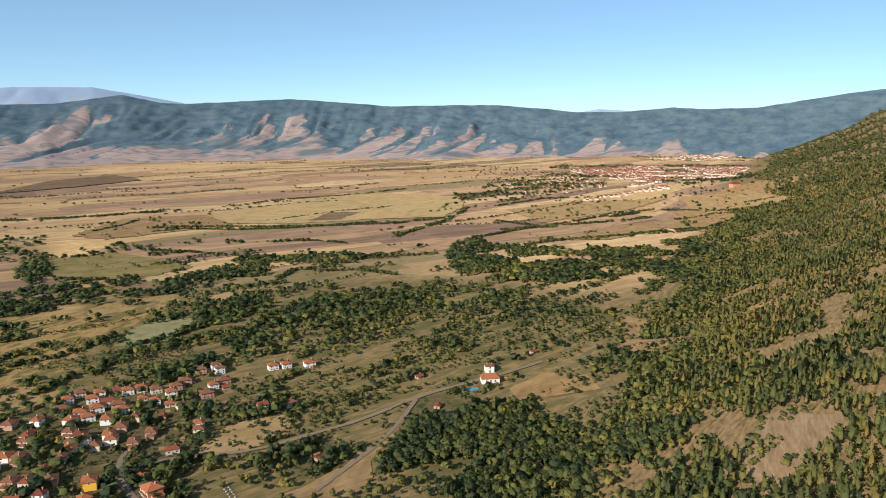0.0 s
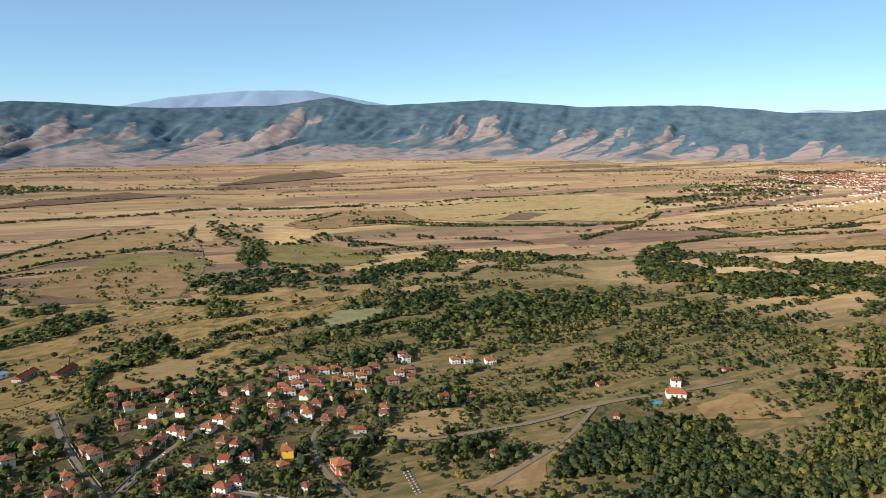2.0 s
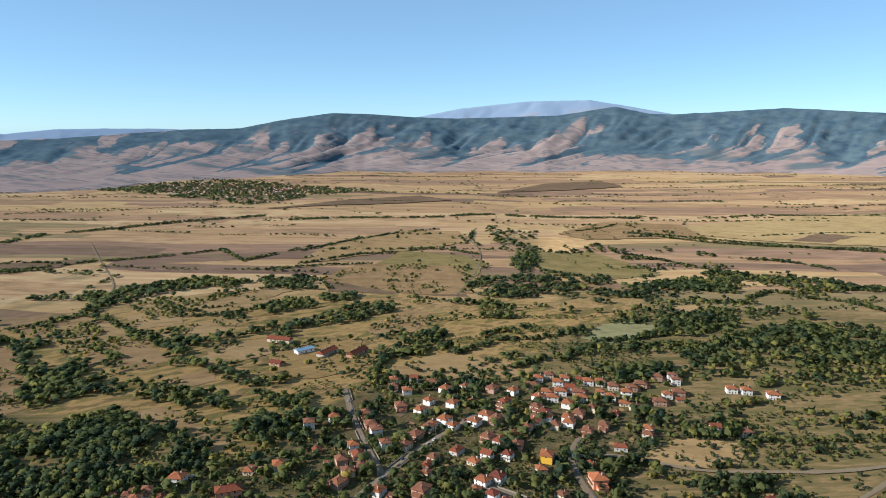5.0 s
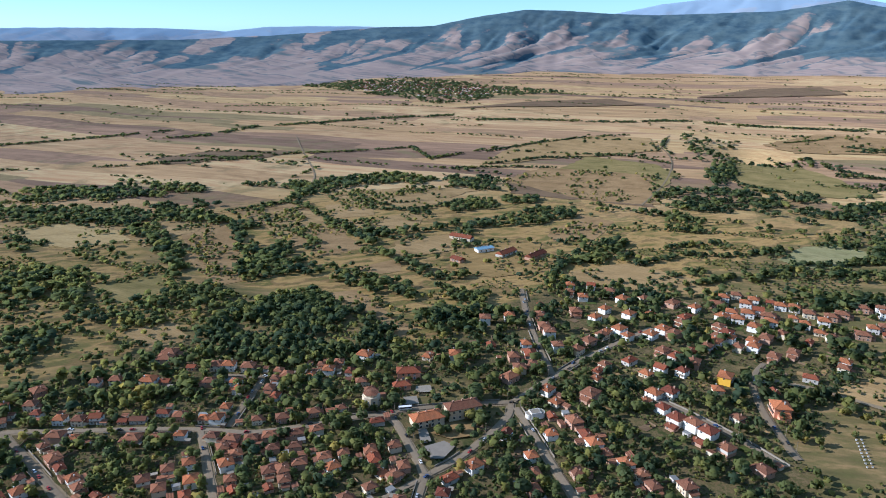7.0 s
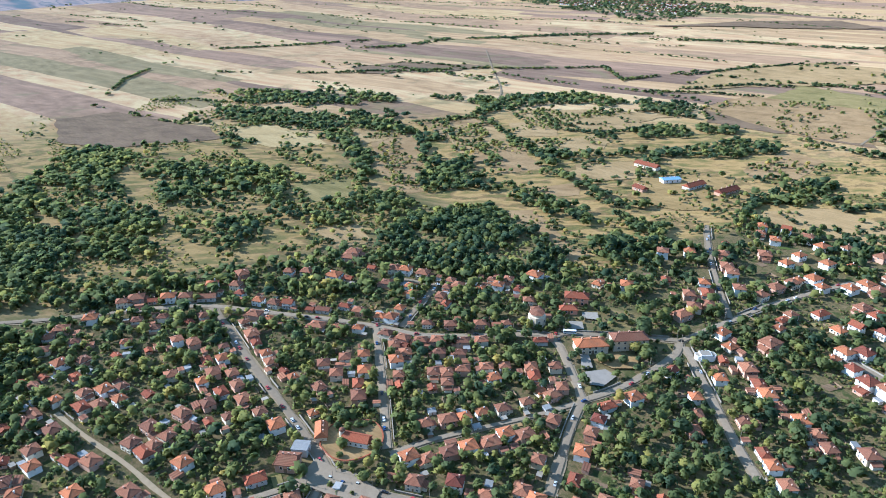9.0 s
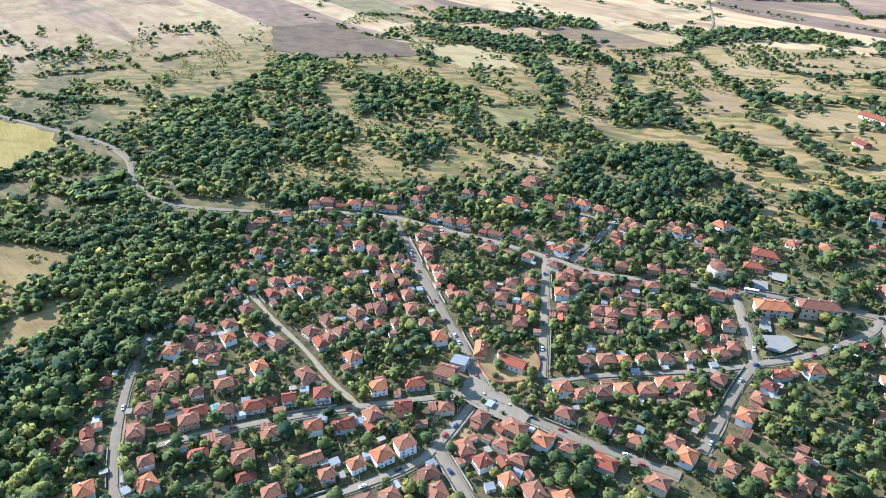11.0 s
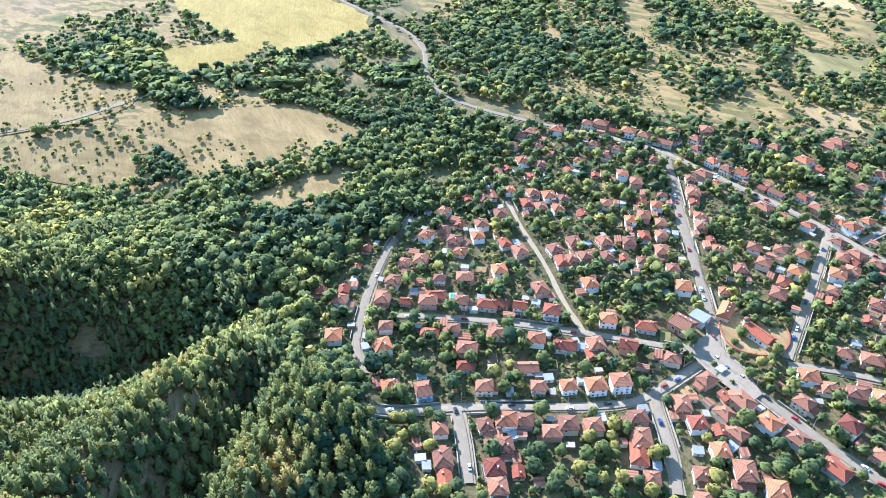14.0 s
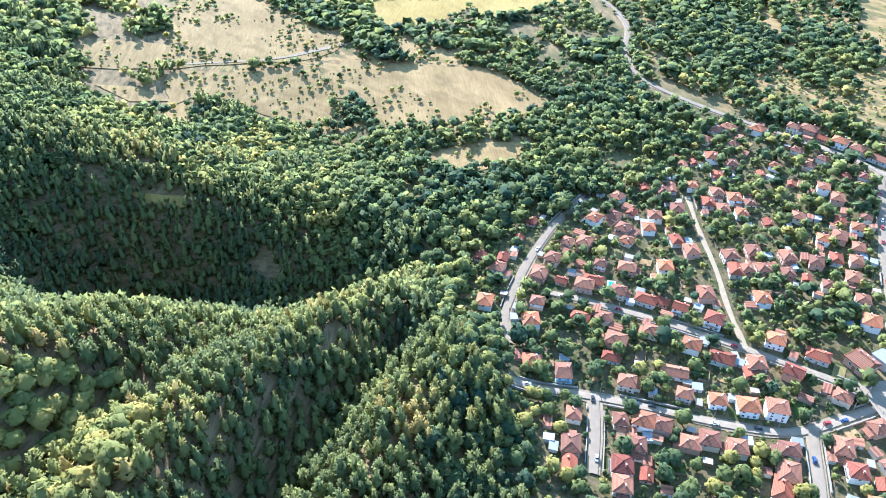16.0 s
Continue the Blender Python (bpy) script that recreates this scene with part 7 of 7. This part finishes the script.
# low tufts that green the half-open meadows
x, y = jitter(-1110, -430, -350, 260, 5.0)
k = in_view(x, y) & inside(x, y, MEADOWS) & open_mask(x, y, True) & ~village(x, y) & (fbm((0.94 * x + 0.34 * y) / 60, (-0.34 * x + 0.94 * y) / 18, 4, 15.0) > 0.1)
x, y = x[k], y[k]
build_wood("meadow_brush", "low yellow-green brush in the half-open meadows", "broad", 2, x, y, rng.uniform(0.7, 2.4, len(x)), np.clip(0.68 + 0.3 * fbm(x / 40, y / 40, 3) + rng.normal(0, 0.12, len(x)), 0, 1), rng.uniform(1.2, 1.9, len(x)), 38)

# sparse bushes of the wide plain
x, y = jitter(-3600, 900, 700, 3600, 34)
x2, y2 = jitter(-3600, -900, -300, 700, 34)
x, y = np.concatenate([x, x2]), np.concatenate([y, y2])
band = fbm((0.97 * x + 0.24 * y) / 900, (-0.24 * x + 0.97 * y) / 75, 3, 6.0)
k = in_view(x, y) & (slope_of(x, y) < 0) & (np.hypot(x, y) > 1050) & (np.abs(band - 0.05) < 0.022) & open_mask(x, y)
x, y = np.repeat(x[k], 2) + rng.normal(0, 16, 2 * k.sum()), np.repeat(y[k], 2) + rng.normal(0, 12, 2 * k.sum())
for _ in range(70):
    a, d, turn = radians(rng.uniform(-2, 96)), rng.uniform(1050, 3300), radians(34 + rng.normal(0, 7))
    m = int(rng.uniform(150, 620) / 9)
    t = np.arange(m) * 9.0
    lx, ly = -math.sin(a) * d + t * math.cos(turn) + rng.normal(0, 2.5, m), math.cos(a) * d + t * math.sin(turn) + 14 * fbm(t / 130, t * 0, 2, d) + rng.normal(0, 2.5, m)
    k = (slope_of(lx, ly) < -20) & (np.hypot(lx, ly) > 1000) & (fbm(lx / 60, ly / 60, 2, 2.0) > -0.25)
    x, y = np.concatenate([x, lx[k]]), np.concatenate([y, ly[k]])
build_wood("plain_bushes", "scattered dark bushes across the far plain", "broad", 2, x, y, rng.uniform(2, 4.6, len(x)), np.clip(rng.normal(0.3, 0.15, len(x)), 0, 1), rng.uniform(1.4, 2.8, len(x)), 29)

# garden trees of the village
x, y = jitter(-450, -60, -185, 600, 3.7)
k = village(x, y) & open_mask(x, y) & (fbm(x / 18, y / 18, 3, 4.0) > np.where(slope_of(x, y) > -25, -0.6, np.where(y > 230, -0.08, -0.38)))
x, y = x[k], y[k]
h = 1.2 + 6.2 * rng.uniform(0, 1, len(x)) ** 2.3
# crowns a little darker further north: low-sun shade put into the tint
tint = np.clip(np.interp(y, [60, 200], [0.44, 0.37]) + 0.4 * fbm(x / 20, y / 20, 2) + rng.normal(0, 0.2, len(x)), 0, 1)
near = np.where((np.hypot(x, y) < 290) & (h > 3.3))[0]
near = near[np.argsort(np.hypot(x[near], y[near]))][:230]
TREE_MESH = {}


def plant(px, py, height, shade, wide=1.15):
    """One leafy tree as a thing, of crown and trunk."""
    var = int(rng.integers(0, 6))
    if (var, shade) not in TREE_MESH:
        tv, tf, tm, tn = LOD["broad"][0][var]
        made = []
        for which, mat in ((0, M_BROAD), (1, M_BARK)):
            f = tf[tm == which]
            used, inv = np.unique(f.ravel(), return_inverse=True)
            ob = array_mesh("crown" if which == 0 else "trunk", tv[used], inv.reshape(-1, 4), [mat], normals=tn[used], plan=False, tint=np.full(len(used), (0.22, 0.5, 0.88)[shade]))
            made.append(ob.data)
            bpy.data.objects.remove(ob)
        TREE_MESH[var, shade] = made
    tree = tagged(new("garden_tree"), ("dark green leafy garden tree", "green leafy fruit tree in a garden", "yellow-green leafy fruit tree in a garden")[shade], "tree", "garden trees")
    tree.matrix_basis = stand(px, py, 0, rng.uniform(0, 360)) @ Matrix.Diagonal((PACE * height * wide, PACE * height * wide, PACE * height, 1))
    for name, me in zip(("crown", "trunk"), TREE_MESH[var, shade]):
        new(name, me).parent = tree


for k in near:
    plant(x[k], y[k], h[k], int(min(2, tint[k] * 3)))
# churchyard, square and school trees
for px, py, height, shade in ((-245.8, 52.4, 6, 1), (-240.5, 50, 3.4, 1), (-230.2, 59.8, 5.2, 2), (-222.5, 55.5, 5.4, 1), (-263.7, 58.4, 7, 0), (-256, 66, 3.5, 1), (-300.6, 195.2, 8, 0), (-277.6, 236.9, 10, 0), (-274, 233, 8, 0),
                              (-259.3, 196.1, 6.5, 1), (-258.5, 201.1, 5, 0), (-254.3, 206.2, 5.6, 0), (-256.6, 222.5, 7.5, 1), (-260.4, 218.3, 7, 2), (-253, 219, 6.5, 1), (-268, 207, 7, 0), (-275.1, -113.9, 8.5, 1), (-279, -118, 7.5, 2)):
    plant(px, py, height, shade)
rest = np.ones(len(x), bool)
rest[near] = False
x, y, h, tint = x[rest], y[rest], h[rest], tint[rest]
split_wood("garden_trees", "fruit trees and shrubs of the village gardens", "broad", x, y, h, tint, rng.uniform(0.9, 1.4, len(x)), 205, 400, 31)

# vines, vegetables and shrubs between the garden trees
x, y = jitter(-450, -60, -185, 480, 2.9)
k = village(x, y) & (np.hypot(x, y) < 470) & (fbm(x / 11 + 4, y / 11, 3, 9.0) > 0.02) & (np.hypot(x + 235, y - 40) > 12)
x, y = x[k], y[k]
k = open_mask(x, y)
x, y = x[k], y[k]
build_wood("garden_shrubs", "vines, vegetables and low shrubs of the village gardens", "broad", 2, x, y, rng.uniform(0.5, 1.7, len(x)), np.clip(0.55 + 0.4 * fbm(x / 9, y / 9, 2, 3.0) + rng.normal(0, 0.16, len(x)), 0, 1), rng.uniform(1.1, 1.8, len(x)), 39)

# tufts and lone bushes in the meadows
X, Y = [], []
for kind, poly in FIELDS:
    p = np.array(poly)
    if kind in ("tan", "straw", "bare", "green", "dry", "brown", "grazed") and np.hypot(*p.mean(axis=0)) < 2200:
        x, y = jitter(p[:, 0].min(), p[:, 0].max(), p[:, 1].min(), p[:, 1].max(), 4 if kind == "bare" else 7 if np.hypot(*p.mean(axis=0)) < 1000 else 17)
        k = inside(x, y, poly) & (fbm(x / 28 + 2, y / 28, 3, 5.0) > (-0.1 if kind == "brown" else 0.02 if kind in ("dry", "grazed") else -0.15 if kind == "bare" else 0.13))
        X.append(x[k]), Y.append(y[k])
x, y = np.concatenate(X), np.concatenate(Y)
k = in_view(x, y) & ~village(x, y, 10)
x, y = x[k], y[k]
split_wood("meadow_bushes", "lone bushes and tufts in the dry meadows", "broad", x, y, (1.0 + 3.4 * rng.uniform(0, 1, len(x)) ** 1.7) * np.clip(np.hypot(x, y) / 900, 1, 1.6), np.clip(rng.normal(0.6, 0.2, len(x)), 0, 1), rng.uniform(1.0, 1.6, len(x)), 200, 560, 41)


# ---- far towns ----
def build_town(name, label, poly, count, size, seed, mats=None, leafy=0.12):
    """Hundreds of far houses as one mesh: walls and hipped red roofs."""
    r = np.random.default_rng(seed)
    p = np.array(poly, float)
    x, y = r.uniform(p[:, 0].min(), p[:, 0].max(), count * 4), r.uniform(p[:, 1].min(), p[:, 1].max(), count * 4)
    k = inside(x, y, poly) & (fbm(x / 130, y / 130, 3, 1.0) > -0.15)
    x, y = x[k][:count], y[k][:count]
    n = len(x)
    w, d, h = r.uniform(0.7, 1.4, n) * size, r.uniform(0.6, 1.0, n) * size, r.uniform(0.5, 0.95, n) * size
    a = np.radians(r.choice([15.0, 105.0], n) + r.normal(0, 12, n))
    z = on_ground(x, y)
    lay = [(-0.5, -0.5, 0), (0.5, -0.5, 0), (0.5, 0.5, 0), (-0.5, 0.5, 0), (-0.5, -0.5, 1), (0.5, -0.5, 1), (0.5, 0.5, 1), (-0.5, 0.5, 1),
           (-0.55, -0.55, 1), (0.55, -0.55, 1), (0.55, 0.55, 1), (-0.55, 0.55, 1), (-0.2, -0.04, 1.5), (0.2, -0.04, 1.5), (0.2, 0.04, 1.5), (-0.2, 0.04, 1.5)]
    L_ = np.array(lay)
    px, py = L_[None, :, 0] * w[:, None], L_[None, :, 1] * d[:, None]
    V = np.stack([x[:, None] + px * np.cos(a)[:, None] - py * np.sin(a)[:, None], y[:, None] + px * np.sin(a)[:, None] + py * np.cos(a)[:, None], z[:, None] + L_[None, :, 2] * h[:, None] - 0.5], -1).reshape(-1, 3)
    f = np.array([(0, 1, 5, 4), (1, 2, 6, 5), (2, 3, 7, 6), (3, 0, 4, 7), (8, 9, 13, 12), (9, 10, 14, 13), (10, 11, 15, 14), (11, 8, 12, 15), (12, 13, 14, 15)])
    F = (f[None] + (np.arange(n) * 16)[:, None, None]).reshape(-1, 4)
    kind = r.integers(0, 4, n)
    mi = np.where(np.arange(9)[None] < 4, np.where(kind == 0, 1, 0)[:, None], np.where(kind == 1, 3, 2)[:, None]).ravel()
    ob = array_mesh(name, V, F, mats or [W_WHITE, W_CREAM, T_OLD, T_RED], mi)
    tagged(ob, label, "town", kind="stuff")
    t = r.uniform(p[:, 0].min() - 60, p[:, 0].max() + 60, count * 4), r.uniform(p[:, 1].min() - 60, p[:, 1].max() + 60, count * 4)
    k = fbm(t[0] / 110 + 5, t[1] / 110, 3) > leafy
    build_wood(name + "_trees", "dark trees among the houses of the far town", "broad", 2, t[0][k], t[1][k], r.uniform(2.5, 5, k.sum()) * (1.6 if leafy < -0.2 else 1), np.clip(r.normal(0.2, 0.12, k.sum()), 0, 1), r.uniform(1.3, 2.0, k.sum()), seed + 1)


build_town("town", "far valley town of white houses with red roofs", [(490, 2719), (698, 2956), (998, 3011), (1255, 2883), (1000, 2450), (800, 2250), (600, 1980), (500, 1850), (517, 2221)], 2000, 6.3, 1, [W_CREAM, W_WHITE, T_OLD, T_RED], 0.05)
build_town("town_outskirts", "scattered houses among trees at the edge of the far town", [(160, 2060), (430, 2480), (700, 2860), (480, 1960), (255, 1790)], 120, 5.5, 6, [W_CREAM, W_GREY, T_OLD, T_RED], -0.2)
build_town("hillside_town", "pale houses of a far town below the hills", [(1000, 3450), (1400, 3780), (1560, 3620), (1200, 3300)], 260, 7, 2, [W_CREAM, W_WHITE, T_OLD, T_RED], 0.0)
build_town("village_in_plain", "far village of small houses among dark trees", [(-2300, 1246), (-2250, 1560), (-1745, 1600), (-1600, 1394), (-1731, 1220)], 420, 5.8, 3, [W_GREY, W_CREAM, T_DARK, T_OLD], -0.45)
build_town("hamlet", "line of pale houses at the foot of the hill", [(330, 1720), (560, 1790), (580, 1750), (350, 1690)], 60, 6, 4, [W_CREAM, W_WHITE, T_OLD, T_RED])


# ---- vehicles ----
def paint(name, c):
    m, N, L, b = material(name, 0.3)
    b.inputs["Base Color"].default_value = (*c, 1)
    b.inputs["Specular IOR Level"].default_value = 0.5
    return m


M_TYRE = speckled("tyre_rubber", (0.02, 0.02, 0.02), (0.04, 0.04, 0.04), 3)


def make_car(label, mat):
    car = tagged(new("car"), label, "car", "parked cars")
    bm = bmesh.new()
    box(bm, -2.1, -0.85, 0.3, 2.1, 0.85, 0.85)
    for v in bm.verts:
        if v.co.z > 0.8:
            v.co.x *= 0.96
            v.co.y *= 0.95
    part("body", bm, mat, car)
    bm = bmesh.new()
    box(bm, -1.5, -0.75, 0.84, 0.9, 0.75, 1.42)
    for v in bm.verts:
        if v.co.z > 1.3:
            v.co.x = v.co.x * 0.72 - 0.1
            v.co.y *= 0.82
    part("cabin", bm, M_GLASS, car)
    part("roof_panel", box_mesh(-1.2, -0.6, 1.425, 0.52, 0.6, 1.46), mat, car)
    for x in (-1.3, 1.3):
        for y in (-0.8, 0.8):
            w = part("wheel", tube(0, 0, -0.1, 0.1, 0.32, 0.32, 10), M_TYRE, car)
            w.matrix_basis = pose(x, y, 0.32, 90, 0, 0)
    return car


CARS = [make_car("white hatchback parked beside the street", paint("white_paint", (0.75, 0.75, 0.75))), make_car("silver hatchback parked beside the street", paint("silver_paint", (0.4, 0.41, 0.43))),
        make_car("dark blue hatchback parked beside the street", paint("blue_paint", (0.03, 0.06, 0.16))), make_car("dark red hatchback parked beside the street", paint("red_paint", (0.3, 0.03, 0.03))), make_car("black hatchback parked beside the street", paint("black_paint", (0.02, 0.02, 0.022)))]
rc = random.Random(9)
for k, (kind, w, line) in enumerate(STREETS_IN):
    p = densify(line, 6)
    for a, b in zip(p, p[1:]):
        if rc.random() < 0.22 and kind == "asphalt":
            t = math.degrees(math.atan2(b[1] - a[1], b[0] - a[0]))
            s = rc.choice((-1, 1)) * (w / 2 - 0.8)
            x, y = a[0] - math.sin(radians(t)) * s, a[1] + math.cos(radians(t)) * s
            copy_thing(rc.choice(CARS), stand(x, y, PACE * (0.49 + 0.012 * k), t + rc.choice((0, 180))))
for src in CARS:
    for o in (*src.children_recursive, src):
        bpy.data.objects.remove(o)
bus = tagged(new("bus"), "white village bus standing on the street", "bus")
part("body", box_mesh(-5, -1.25, 0.5, 5, 1.25, 3.0), paint("bus_paint", (0.7, 0.7, 0.72)), bus)
part("window_band", box_mesh(-4.8, -1.28, 1.6, 5.02, 1.28, 2.5), M_GLASS, bus)
for x in (-3, 3):
    for y in (-1.1, 1.1):
        part("wheel", tube(0, 0, -0.15, 0.15, 0.5, 0.5, 12), M_TYRE, bus).matrix_basis = pose(x, y, 0.5, 90, 0, 0)
bus.matrix_basis = stand(-186, 382, PACE * 0.68, 60)
copy_thing(bus, stand(-291.2, 196.2, PACE * 0.68, 62))

# ---- utility poles ----
pole = tagged(new("utility_pole"), "weathered concrete utility pole with a crossarm", "pole", "utility poles")
part("post", tube(0, 0, -0.5, 8.5, 0.16, 0.1, 8), M_CONC, pole)
part("crossarm", box_mesh(-0.9, -0.06, 7.8, 0.9, 0.06, 7.95), M_WOOD, pole)
for kind, w, line in STREETS_IN:
    p = densify(line, 30)
    for a, b in zip(p, p[1:]):
        t = math.degrees(math.atan2(b[1] - a[1], b[0] - a[0]))
        x, y = a[0] - math.sin(radians(t)) * (w / 2 + 0.9), a[1] + math.cos(radians(t)) * (w / 2 + 0.9)
        copy_thing(pole, stand(x, y, 0, t + 90))
for o in (*pole.children_recursive, pole):
    bpy.data.objects.remove(o)

# ---- beehives in two rows below the orchard ----
hive = tagged(new("beehive"), "white wooden beehive on short legs", "beehive", "beehives")
part("box", box_mesh(-0.55, -0.45, 0.3, 0.55, 0.45, 1.15), M_FRAME, hive)
part("roof", box_mesh(-0.65, -0.55, 1.155, 0.65, 0.55, 1.28), M_METAL, hive)
for hx, hy in ((-0.45, -0.35), (0.45, -0.35), (-0.45, 0.35), (0.45, 0.35)):
    part("leg", box_mesh(hx - 0.05, hy - 0.05, -0.3, hx + 0.05, hy + 0.05, 0.298), M_WOOD, hive)
for row in range(2):
    for k in range(9):
        x, y = -123 + k * 1.75 + row * 1.6, 365 - k * 2.6 + row * 2.2
        copy_thing(hive, stand(x, y, 0.1, 34))
for o in (*hive.children_recursive, hive):
    bpy.data.objects.remove(o)
